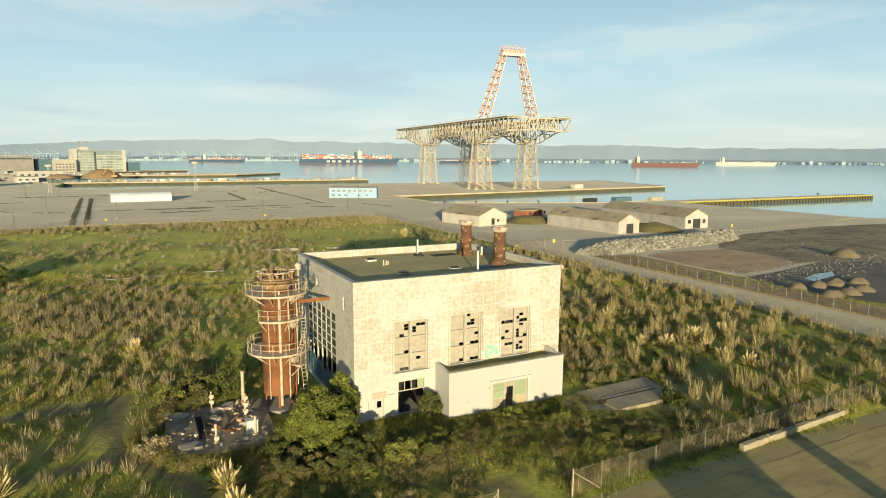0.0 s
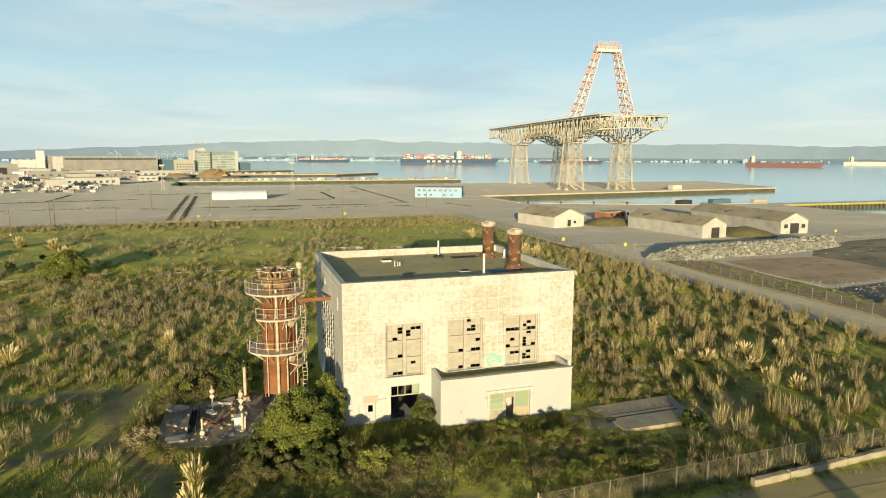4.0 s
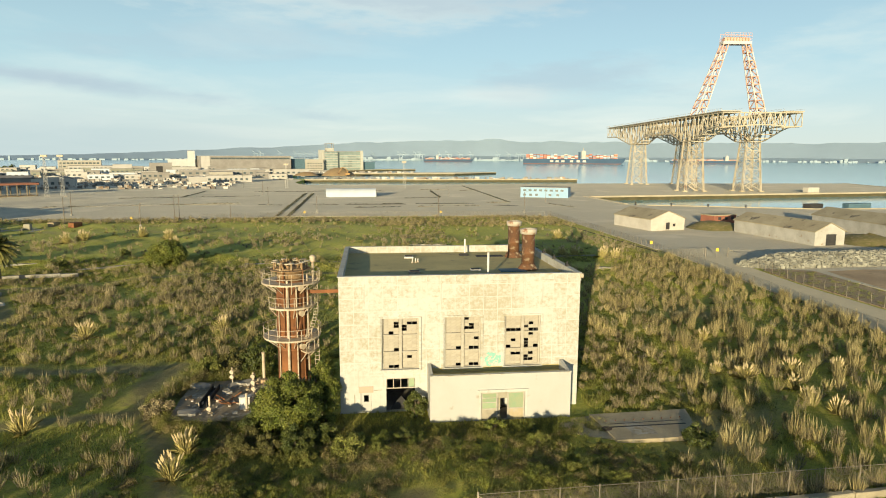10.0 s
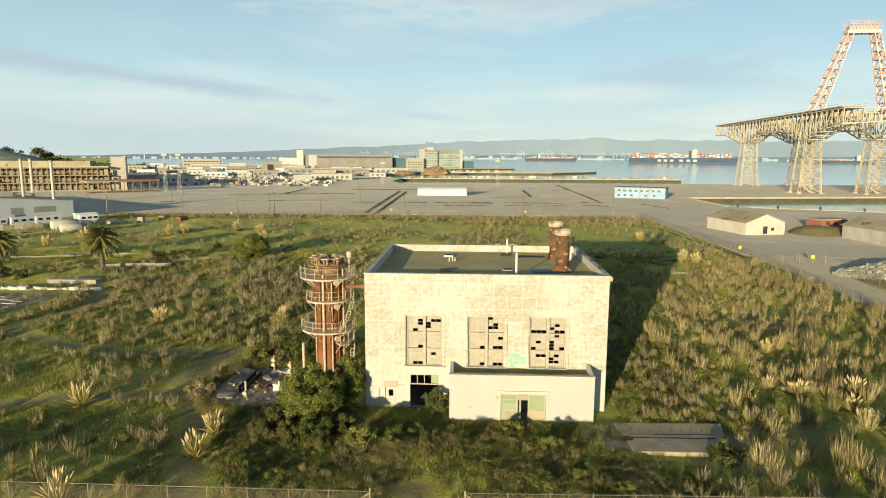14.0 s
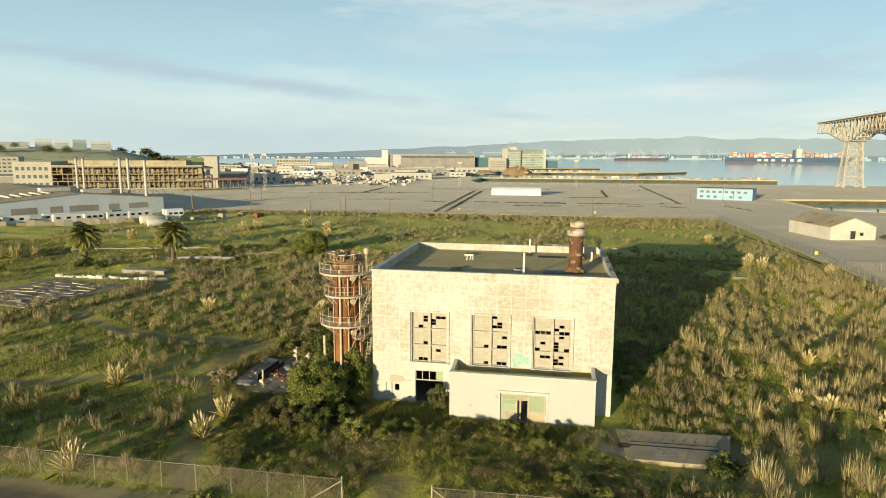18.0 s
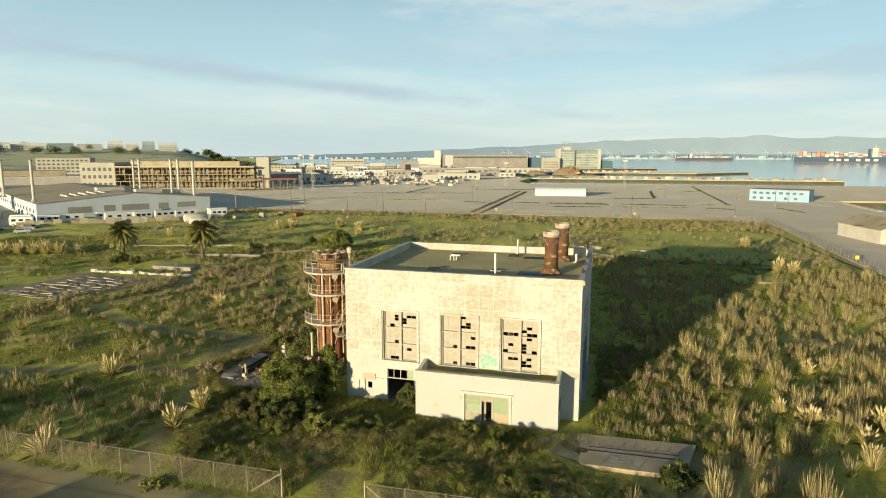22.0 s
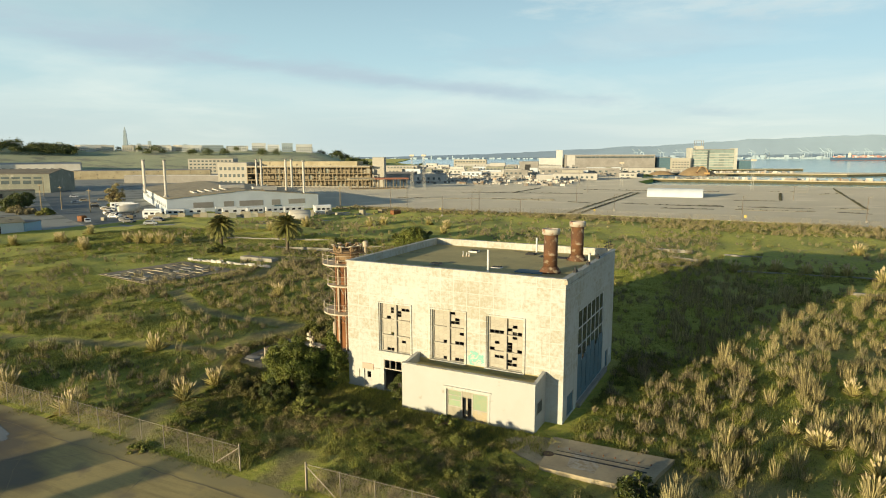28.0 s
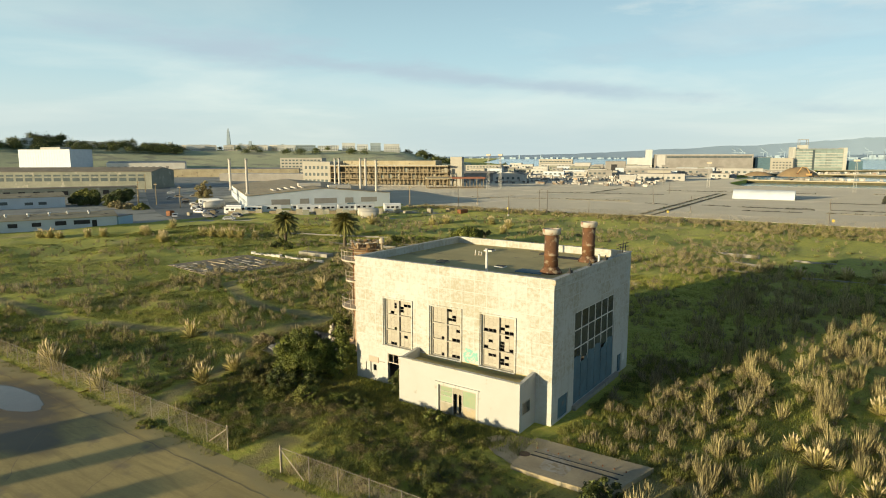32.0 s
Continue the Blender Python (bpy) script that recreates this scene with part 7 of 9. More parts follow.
def heap(x, y, w, h, label, material, seed):
    bm = bmesh.new()
    n, m = 18, 7
    ring0 = None
    for j in range(m):
        f = j / (m - 1)
        ring = []
        for k in range(n):
            a = 2 * math.pi * k / n
            r = w * (1 - f) * (1 + 0.25 * noise.noise((math.cos(a) * 1.5, math.sin(a) * 1.5, seed)))
            z = h * (1 - (1 - f) ** 2) * (1 + 0.25 * noise.noise((math.cos(a), f * 3, seed + 4)))
            ring.append(bm.verts.new((r * math.cos(a), r * math.sin(a), z - 0.1)))
        if ring0:
            for k in range(n):
                bm.faces.new((ring0[k], ring0[(k + 1) % n], ring[(k + 1) % n], ring[k]))
        ring0 = ring
    bm.faces.new(ring0)
    return single("mound", bm, material, label, "mound", m=pose(x, y, 0.05), smooth=True)


for k, (x, y, w, h) in enumerate(((90.5, 20.4, 1.9, 1.1), (95.5, 19.7, 1.9, 1.15), (100.4, 19.6, 2.1, 1.25), (90.2, 13.9, 2.2, 1.2), (94.8, 13.7, 2.1, 1.15), (106.2, 18.9, 2.0, 1.2), (99.8, 14.2, 2.0, 1.1), (137.5, 40.0, 3.4, 2.0))):
    heap(x, y, w, h, "brown heap of tipped earth and gravel", HEAP_SOIL, k + 1)
heap(114, 138.5, 9, 2.6, "grassy mound between the sheds", MOUND, 4)
heap(137, 101, 9.5, 2.4, "grassy mound beside the long shed", MOUND, 5)


def rock_row(name, label, spots, seed):
    """Loose angular stones, each a squashed and dented block."""
    r = np.random.RandomState(seed)
    cube = np.array([(-1, -1, -1), (1, -1, -1), (1, 1, -1), (-1, 1, -1), (-1, -1, 1), (1, -1, 1), (1, 1, 1), (-1, 1, 1)], float)
    quad = np.array([(3, 2, 1, 0), (4, 5, 6, 7), (0, 1, 5, 4), (1, 2, 6, 5), (2, 3, 7, 6), (3, 0, 4, 7)])
    verts, faces = [], []
    for k, (x, y, z, s) in enumerate(spots):
        c = cube * r.uniform(0.55, 1.1, (8, 3)) * s * r.uniform(0.6, 1.2, 3)
        a, b = r.uniform(0, 6.28), r.uniform(-0.6, 0.6)
        ca, sa, cb, sb = math.cos(a), math.sin(a), math.cos(b), math.sin(b)
        c = c @ np.array([(ca, sa, 0), (-sa, ca, 0), (0, 0, 1)]) @ np.array([(1, 0, 0), (0, cb, sb), (0, -sb, cb)])
        verts += (c + (x, y, z)).tolist()
        faces += (quad + 8 * k).tolist()
    me = bpy.data.meshes.new(name)
    me.from_pydata(verts, [], faces)
    me.materials.append(ROCK)
    return tagged(new(name, me), label, "rocks", kind="stuff")


rk = random.Random(31)
spots = []
for k in range(3400):
    f = rk.random()
    x = 81 + 62 * f
    mid = 70 + 3.0 * f + 9 * max(0, f - 0.55)
    w = 4.6 * min(1, 6 * f + 0.25) * (1 if f < 0.9 else 3 * (1.0 - f) + 0.7)
    v = rk.uniform(-1, 1)
    spots.append((x, mid + v * w, max(0.1, 2.3 * min(1, 5 * f + 0.2) * (1 - v * v)) - 0.1, rk.uniform(0.2, 0.55)))
for k in range(650):
    x = rk.uniform(90, 150)
    spots.append((x, rk.gauss(30 + 0.1 * (x - 90), 4), 0.04, rk.uniform(0.05, 0.15)))
for k in range(160):
    spots.append((rk.uniform(124, 190), rk.gauss(55, 9), 0.04, rk.uniform(0.06, 0.16)))
rock_row("rock_bank", "long bank of broken grey concrete and rock", spots, 3)

fence(131, 73.5, 155, 83.5, "chain-link fence beyond the brown ground")
fence(155, 83.5, 228, 92.5, "long chain-link fence beyond the brown ground")
fence(81.0, -18, 81.0, 50, "chain-link fence on the far side of the lane")
fence(81.0, 50, 82.6, 66, "chain-link fence bending round the yard")
fence(79.6, 82.6, 73.8, 83.2, "chain-link fence by the lane gate")
for x in (79.8, 85.3):
    single("gate_post", rod(bmesh.new(), (0, 0, 0), (0, 0, 2.1), 0.09, 8), CHROME, "stout grey gate post", "post", "lane gate posts", m=pose(x, 82, 0.05))
YELLOW = mat("yellow_sign_paint", (0.75, 0.55, 0.05), (0.7, 0.5, 0.06), rough=0.6, scale=3)
for x, y in ((82.8, 82.4), (73.0, 96), (-22, 190.6), (-78, 171), (30, 187.6), (160, 90)):
    t = thing("yellow_sign", pose(x, y, 0.05), "small yellow warning board on a post", "sign", "yellow signs on the fence")
    part("board", boxes((-0.36, -0.16, 1.2, 0.36, -0.12, 2.0)), YELLOW, t)
    part("post", rod(bmesh.new(), (0, -0.09, 0), (0, -0.09, 2.0), 0.04, 6), CHROME, t)

single("works_yard", sheet(bmesh.new(), [(-160, 68), (-140, 93), (-101, 116), (-97, 159), (-155, 166), (-216, 241), (-331, 421), (-331, 560), (-120, 690), (-145, 900), (-600, 1050), (-1150, 600), (-1200, 380), (-600, 60),
                                         (-260, 10), (-200, 5), (-178, 5), (-160, 58)], -0.02, 0.3), YARD_PAVE, "worn paved yards and streets between the works", "yard", kind="structure")

single("harbour_yard", sheet(bmesh.new(), [(-331, 519), (-62, 519), (-61, 574), (-92, 602), (-92, 789), (-33, 852), (-43, 1000), (-62, 1089), (-82, 1248), (-300, 1198), (-560, 1078), (-600, 1049), (-146, 901), (-121, 690), (-330, 561)], -0.03, 0.2), ASPHALT, "worn paved harbour yards", "yard", kind="structure")

# ---- the lot: weed strips, masts and lamp posts ----
def weed_strip(p0, p1, w=1.0):
    m, L = frontage(p0, p1)
    n = max(6, int(L * w * 1.3))
    sp = [(wr.uniform(0, L), wr.uniform(-w / 2, w / 2), 0, wr.uniform(0.5, 1.3)) for _ in range(n)]
    ob = tagged(new("weed_strip", blade_mesh("weed_strip", WEED_DARK, sp, 9, 0.55, 0.7, 0.12, 0.4)), "dark weeds growing along a broken kerb", "weeds", kind="stuff")
    ob.matrix_basis = m
    k = part("kerb", boxes((0, -w * 0.7, 0.0, L, w * 0.7, 0.12)), DARK_EARTH if wr.random() < 0.5 else KERB_STONE, None)
    k.matrix_basis = m
    k.name = "kerb_island"
    tagged(k, "low dark kerbed strip across the lot", "kerb", "kerb strips on the lot")


wr = random.Random(17)
WEED_DARK = mat("dark_weeds", (0.05, 0.055, 0.03), (0.08, 0.075, 0.04), rough=0.9, scale=0.3, per_piece=-0.4)
DARK_EARTH = mat("dark_damp_earth", (0.05, 0.045, 0.035), (0.08, 0.07, 0.05), rough=0.95, scale=0.4)
for a, b in (((-32.6, 192), (-36.4, 345)), ((-28.2, 192), (-31.6, 340)), ((-49, 250), (-38, 247)), ((-24, 252), (-12, 250)),
             ((-9, 250), (20, 249)), ((-4, 231), (17, 234)), ((25, 252), (54, 253)), ((25, 235), (54, 239)), ((75, 440), (73, 260)), ((37, 382), (58, 386)), ((43, 367), (42.4, 302)),
             ((60, 256), (74, 260)), ((61, 240), (72, 236)), ((22, 294), (42, 297)), ((62, 366), (76, 379)), ((-88, 253), (-57, 255)), ((-100, 310), (-102, 372)), ((9, 254), (19, 254)),
             ((-130, 300), (-60, 318)), ((-140, 240), (-60, 262)), ((90, 250), (96, 225)), ((-70, 360), (10, 372))):
    weed_strip(a, b)


POLE_WOOD = mat("weathered_pole_wood", (0.20, 0.16, 0.11), (0.14, 0.115, 0.08), rough=0.9, scale=1.0)


def lamp_post(x, y, h):
    t = thing("lamp_post", pose(x, y, 0), "slender weathered lamp post on the lot", "lamp post", "lamp posts on the lot")
    part("pole", rod(bmesh.new(), (0, 0, 0), (0, 0, h), 0.13, 7, 0.09), POLE_WOOD, t)
    part("arm", rod(bmesh.new(), (0, 0, h - 0.1), (1.1, 0, h + 0.1), 0.05, 5), CHROME, t)
    part("head", boxes((0.8, -0.15, h + 0.02, 1.5, 0.15, h + 0.16)), CHROME, t)
    part("base", boxes((-0.3, -0.3, 0, 0.3, 0.3, 0.6)), CONCRETE, t)


for x, y, h in ((-63, 168, 9.5), (-44, 246, 8.5), (-64, 177, 9.0), (-71, 159, 7.5), (-46, 174.5, 6.2), (-19, 211, 6.5), (29, 186, 8.6), (48, 306, 7), (-87, 412, 12), (66, 200, 8.5), (92, 260, 9), (-60, 330, 8), (-110, 200, 9), (-96, 163, 9.5), (60, 420, 9)):
    lamp_post(x, y, h)


def lattice_mast(x, y, h):
    t = thing("lattice_mast", pose(x, y, 0), "thin tall lattice floodlight mast", "mast", "floodlight masts")
    bm = bmesh.new()
    n = int(h / 1.5)
    for k in range(n):
        a, b = 0.9 - 0.5 * k / n, 0.9 - 0.5 * (k + 1) / n
        z0, z1 = h * k / n, h * (k + 1) / n
        c = [(-1, -1), (1, -1), (1, 1), (-1, 1)]
        for i in range(4):
            p, q = c[i], c[(i + 1) % 4]
            rod(bm, (p[0] * a, p[1] * a, z0), (p[0] * b, p[1] * b, z1), 0.06, 4)
            rod(bm, (p[0] * a, p[1] * a, z0), (q[0] * b, q[1] * b, z1), 0.035, 4)
    part("lattice", bm, CORRUGATED, t)
    part("lamp_rack", boxes((-1.6, -0.3, h - 0.2, 1.6, 0.3, h + 0.9)), FADED, t)


lattice_mast(-56, 408, 16.5)
lattice_mast(27.5, 400, 18.5)
lattice_mast(-172, 313, 22)
lattice_mast(-166, 318, 22)

DITCH = mat("dark_ditch_soil", (0.07, 0.055, 0.03), (0.045, 0.036, 0.022), rough=0.95, scale=0.6)
dr = random.Random(6)
path = [(67.4 + 0.0028 * (171 - y) + 0.055 * (171 - y) + dr.uniform(-0.25, 0.25), y) for y in range(171, 88, -3)]
bm = sheet(bmesh.new(), [(x - 0.35, y) for x, y in path] + [(x + 0.4, y) for x, y in path[::-1]], 0.0)
for v in bm.verts:
    v.co.z = lie(v.co.x, v.co.y) + 0.03
single("drain_ditch", bm, DITCH, "narrow dark drain ditch along the field's edge", "ditch", kind="structure")

# ---- old foundations and palms in the field ----
fnd = thing("old_foundation", pose(-76.5, 27, 0, 0, 0, -8), "grey remains of a concrete foundation in the grass", "foundation")
fd = random.Random(41)
for k in range(9):
    x = 0.3 * k + fd.uniform(0, 1.5)
    while x < 16.5 - 0.25 * k:
        w, dp = fd.uniform(0.7, 3.4), fd.uniform(0.35, 1.1)
        bm = boxes((-w / 2, -dp / 2, -0.25, w / 2, dp / 2, fd.uniform(0.02, 0.12)))
        bm.transform(Matrix.Translation((x + w / 2, 1.9 * k + fd.uniform(-0.45, 0.45), 0.1)) @ Matrix.Rotation(radians(fd.gauss(0, 9)), 4, "Z") @ Matrix.Rotation(radians(fd.gauss(0, 3)), 4, "Y"))
        part("footing", bm, fd.choice((CONCRETE, CONCRETE, SLAB_MAT, YARD_CRUST)), fnd)
        x += w + (fd.uniform(0.3, 2.0) if fd.random() < 0.5 else 0.05)
part("base_slab", boxes((-0.6, -0.6, -0.1, 17.4, 17.4, 0.08)), YARD_CRUST, fnd, "weed-grown base slab")
for k in range(16):
    bm = chunk(fd.uniform(1.4, 2.8), fd.uniform(0.6, 1.2), fd.uniform(0.2, 0.55), 0.12)
    bm.transform(Matrix.Translation((-1.2 + 1.4 * k, 19.6 + 0.24 * k + fd.uniform(-0.3, 0.3), 0)))
    part("fallen_block", bm, WHITEWASH, fnd, "broken white-painted wall block")
single("broken_slab", boxes((-66, 52, -0.1, -57, 54, 0.7)), CONCRETE, "pale broken slab lying in the weeds", "slab")

for (x0, y0), (x1, y1) in (((11.9, 104.4), (21.9, 102.7)), ((14.1, 84.4), (22.7, 83.5)), ((28.3, 103.5), (36.0, 103.0)), ((31.8, 83.2), (54.7, 85.2)), ((48.6, 69.2), (54.2, 68.6)), ((17.8, 94.0), (23.9, 91.5)),
                           ((-23.4, 79.7), (0.4, 81.4)), ((-55.0, 76.5), (-43.8, 82.9)), ((-96, 75), (-66, 84)), ((-70, 66), (-52, 70))):
    m, L = frontage((x0, y0), (x1, y1))
    kerb = thing("field_kerb", m @ pose(0, 0, max(lie(x0, y0), lie(x1, y1), lie((x0 + x1) / 2, (y0 + y1) / 2)) - 0.15), "pale broken kerb line lying in the grass", "kerb", "kerb lines in the field")
    s = 0.0
    while s < L:
        w = fd.uniform(1.2, 3.2)
        part("kerb_stone", boxes((s, -0.3, -0.4, min(L, s + w) - 0.04, 0.3, 0.25 + fd.uniform(0, 0.12))), CONCRETE, kerb)
        s += w


def palm(x, y, h, seed):
    r = random.Random(seed)
    t = thing("palm_tree", pose(x, y, lie(x, y)), "squat palm with a thick trunk and arching fronds", "palm", "palms in the field")
    part("trunk", lathe(bmesh.new(), [(0.55, -0.1), (0.42, 0.6), (0.4, h * 0.5), (0.5, h - 0.4), (0.62, h), (0.3, h + 0.4)], 12), BARK, t, "rough brown trunk", True)
    for k in range(135):
        a = r.uniform(0, 6.283)
        up = r.uniform(-0.8, 1.5)
        L = r.uniform(2.7, 3.5)
        bm = bmesh.new()
        n = 9
        pts = []
        for i in range(n + 1):
            f = i / n
            d = L * (f * math.cos(up) + 0.12 * f * f)
            pts.append(Vector((d * math.cos(a), d * math.sin(a), h + 0.2 + L * (math.sin(up) * f - 0.4 * f * f))))
        side = Vector((-math.sin(a), math.cos(a), 0))
        for p, q in zip(pts, pts[1:]):
            rod(bm, p, q, 0.03, 3)
            for s in (-1, 1):
                for e in (0.1, 0.4, 0.7):
                    o = p.lerp(q, e)
                    tip = o + side * s * 0.5 + (q - p) * 0.9 - Vector((0, 0, 0.3))
                    w = (q - p).normalized() * 0.13
                    bm.faces.new([bm.verts.new(v) for v in (o - w, o + w, tip)])
        part("frond", bm, PALM_LEAF, t)


palm(-62.5, 63.5, 6.4, 1)
palm(-83.0, 63.0, 5.9, 2)
for k, (x, y, h, w) in enumerate(((-79, 58, 2.2, 2.0), (-77.5, 55, 1.9, 1.8), (-73, 55, 2.0, 1.5), (-88, 47, 1.8, 1.3), (-60, 80, 2.2, 2.0), (-48, 104, 2.4, 2.2), (-53, 96, 1.8, 1.6))):
    leafy("bush", x, y, h, w, "low dark green shrub in the grass", "bush", LEAF_DEEP if k % 3 else OLIVE, 2600, 0.16, 60 + k, 14, "shrubs in the field")

# ---- works and houses to the west ----
def chimney(x, y, z0, z1):
    t = thing("steel_chimney", pose(x, y, z0), "slim white steel chimney", "chimney", "white chimneys")
    part("tube", rod(bmesh.new(), (0, 0, 0), (0, 0, z1 - z0), 0.5, 12), WHITEWASH, t)
    part("collar", lathe(bmesh.new(), [(1.0, 0), (1.0, 0.3), (0.64, 0.8)], 12), CORRUGATED, t)
    part("tip", rod(bmesh.new(), (0, 0, z1 - z0), (0, 0, z1 - z0 + 0.5), 0.66, 12), GREY_ROOF, t)


shop = building("workshop", (-168, 117.5), (-135, 167.5), 108, 6.0, "long white workshop with a low gabled roof", WORK_WHITE, SLAB_MAT, "gable", 2.6,
                ((9.5, 2.2, 7.5, 2.2, 1, 1), (21, 2.3, 3.8, 2.2, 1, 1), (27, 2.3, 9.5, 2.2, 1, 1), (40, 2.3, 3.6, 2.2, 1, 1), (47, 2.5, 7, 2.0, 1, 1)), GREY_ROOF, "", "y")
part("teal_door", boxes((41, -0.08, 0, 44.2, -0.01, 2.2)), BLUE_SHEET, shop, "teal roller door")
for k in range(5):
    part("skylight", boxes((12 + 3 * k, 12, 7.0 + 0.26 * k, 12.8 + 3 * k, 26, 7.75 + 0.26 * k)), WHITEWASH, shop)
for k in range(14):
    part("side_window", boxes((-0.06, 5 + 7 * k, 2.5, -0.004, 7.4 + 7 * k, 3.8)), FARGLASS, shop)
part("roof_housing", boxes((24, 22, 8.3, 34, 26, 10.0)), WHITEWASH, shop)
part("roof_housing", boxes((36, 14, 7.6, 46, 18, 9.3)), WHITEWASH, shop)
for x, y, z0, z1 in ((-213, 143, 6, 20.3), (-211, 141.8, 6, 20.3), (-176, 124, 6.3, 20.5), (-200, 200, 0, 20.2), (-194, 197, 0, 20.3), (-158, 174, 0, 20.5), (-152.5, 171.5, 0, 20.5), (-139.5, 163.8, 6, 19.9)):
    chimney(x, y, z0, z1)

# open timber-framed block
fr_m, fr_l = frontage((-300, 296), (-216, 330))
frame_b = thing("timber_frame_block", fr_m, "stripped three-storey building down to its timber frame", "building")
for k in range(4):
    part("floor", boxes((0, 0, 4.6 * k + 0.02, fr_l, 34, 4.6 * k + 0.7)), WOOD_FRAME if k else CONCRETE, frame_b)
fw = random.Random(61)
for i in range(31):
    x = i * (fr_l - 0.5) / 30
    for k in range(3):
        if fw.random() < 0.85:
            part("post", boxes((x, 0.1, 4.6 * k + 0.72, x + 0.5, 0.6, 4.6 * k + 4.6)), WOOD_FRAME, frame_b)
        if i < 30 and fw.random() < 0.6:
            part("rail", boxes((x + 0.52, 0.2, 4.6 * k + 2.0, x + fr_l / 30 - 0.02, 0.45, 4.6 * k + 2.35)), WOOD_FRAME, frame_b)
        if i < 30 and fw.random() < 0.34:
            part("panel", boxes((x + 0.6, 1.2, 4.6 * k + 0.72, x + fr_l / 30 - 0.1, 1.4, 4.6 * k + fw.uniform(1.6, 4.2))), fw.choice((BOARD, WOOD_FRAME, AGED_PANEL)), frame_b)
# dark backing sheet added to paint the shade between the posts
part("shade_backing", boxes((0.5, 9, 0.71, fr_l - 0.5, 9.4, 14)), DARK_ROOF, frame_b)
part("parapet", boxes((-0.2, -0.3, 14.52, fr_l, 0.0, 15.2)), BEIGE, frame_b, "beige top band")
part("roof", boxes((-0.5, 0.05, 14.53, fr_l, 34, 15.0)), OLD_ROOF, frame_b)
part("roof_deck", boxes((6, 12, 15.01, fr_l - 12, 32, 18.2)), OLD_ROOF, frame_b)
part("end_wall", boxes((-22, 0.5, 0, -0.01, 34, 17.5)), BEIGE, frame_b, "beige end wall")
for j in range(3):
    for i in range(6):
        part("window", boxes((-20.5 + 3.3 * i, 0.43, 2 + 5 * j, -18.6 + 3.3 * i, 0.49, 4.2 + 5 * j)), FARGLASS, frame_b)
part("stair_tower", boxes((fr_l + 0.5, 6, 0, fr_l + 9, 14, 21)), BEIGE, frame_b)
# red-roofed open shelter
sh_m, sh_l = frontage((-210, 298), (-182, 324))
shel = thing("open_shelter", sh_m, "open timber shelter with a faded red roof", "shelter")
for i in range(9):
    for y in (0, 12):
        part("post", boxes((i * (sh_l - 0.5) / 8, y, 0, i * (sh_l - 0.5) / 8 + 0.45, y + 0.45, 6.4)), WOOD_FRAME, shel)
part("roof", boxes((-0.8, -0.8, 6.41, sh_l * 0.42, 13.4, 7.2)), OLD_ROOF, shel)
part("roof", boxes((sh_l * 0.42 + 0.01, -0.8, 6.41, sh_l + 0.8, 13.4, 7.4)), RED_ROOF, shel)
part("floor", boxes((0, 0, 0, sh_l, 12, 0.4)), WOOD_FRAME, shel)

building("long_hut", (-176, 5), (-159, 59.5), 12, 3.2, "long low white hut with a grey roof", WORK_WHITE, OLD_ROOF, "gable", 1.2, ((40, 1.2, 3, 1.3, 1, 1), (45, 1.2, 4.5, 1.3, 1, 1), (50, 0, 1.4, 2.3, 1, 1), (4, 1.2, 2.4, 1.2, 6, 6)), DARK)
building("annexe_hut", (-159, 60), (-163, 67), 10, 2.8, "pale blue-grey flat hut at the hut's end", PALE_BLUE, GREY_ROOF, "flat", 0)
building("long_hut", (-272, 20), (-252, 86), 14, 4.6, "white low works building with a dark window band", WORK_WHITE, OLD_ROOF, "gable", 1.4, ((4, 1.8, 44, 1.3, 1, 1), (54, 1.4, 3, 1.2, 2, 5)), FARGLASS)
building("machine_hall", (-470, 105), (-360, 190), 40, 11.5, "long brown machine hall with a window band", AGED_PANEL, DARK_ROOF, "gable", 2.6, ((2, 5.4, 4.6, 2.2, 22, 6.1), (2, 8.6, 4.6, 1.2, 22, 6.1)), FARGLASS)
building("lean_to", (-352, 60), (-309, 151), 12, 4.6, "brown lean-to along the machine hall", AGED_PANEL, DARK_ROOF, "flat", 0, ((4, 1.0, 3, 2.2, 14, 6.6),), DARK)
cube = building("white_warehouse", (-1079, 393), (-966, 418), 38, 31.5, "tall windowless white ribbed warehouse", WORK_WHITE, GREY_ROOF, "flat", 0, ((92, 3, 2.2, 2, 1, 1),), FARGLASS)
for k in range(18):
    part("rib", boxes((3 + 6 * k, -0.14, 0, 4.2 + 6 * k, -0.02, 31.3)), WORK_WHITE, cube)
part("plant_room", boxes((35, 12, 31.81, 80, 30, 35)), OFFWHITE, cube)
building("store_hall", (-955, 466), (-890, 559), 60, 10.5, "wide pale store hall with a grey roof", HOUSE_CREAM, OFFWHITE, "gable", 2.2, ((5, 2, 4, 3, 9, 10),), GREY_ROOF)
building("office_block", (-618, 522), (-572, 553), 30, 18.5, "beige four-storey office block", BEIGE, GREY_ROOF, "flat", 0, ((2, 2.2, 3, 1.8, 11, 4.8), (2, 6.4, 3, 1.8, 11, 4.8), (2, 10.6, 3, 1.8, 11, 4.8), (2, 14.8, 3, 1.8, 11, 4.8)))
building("long_shed", (-440, 300), (-330, 360), 20, 6, "low grey shed with a pale roof", GREY_ROOF, OFFWHITE, "flat", 0)
building("long_shed", (-560, 330), (-470, 420), 30, 8, "brown flat-roofed works shed", OLD_ROOF, GREY_ROOF, "flat", 0)

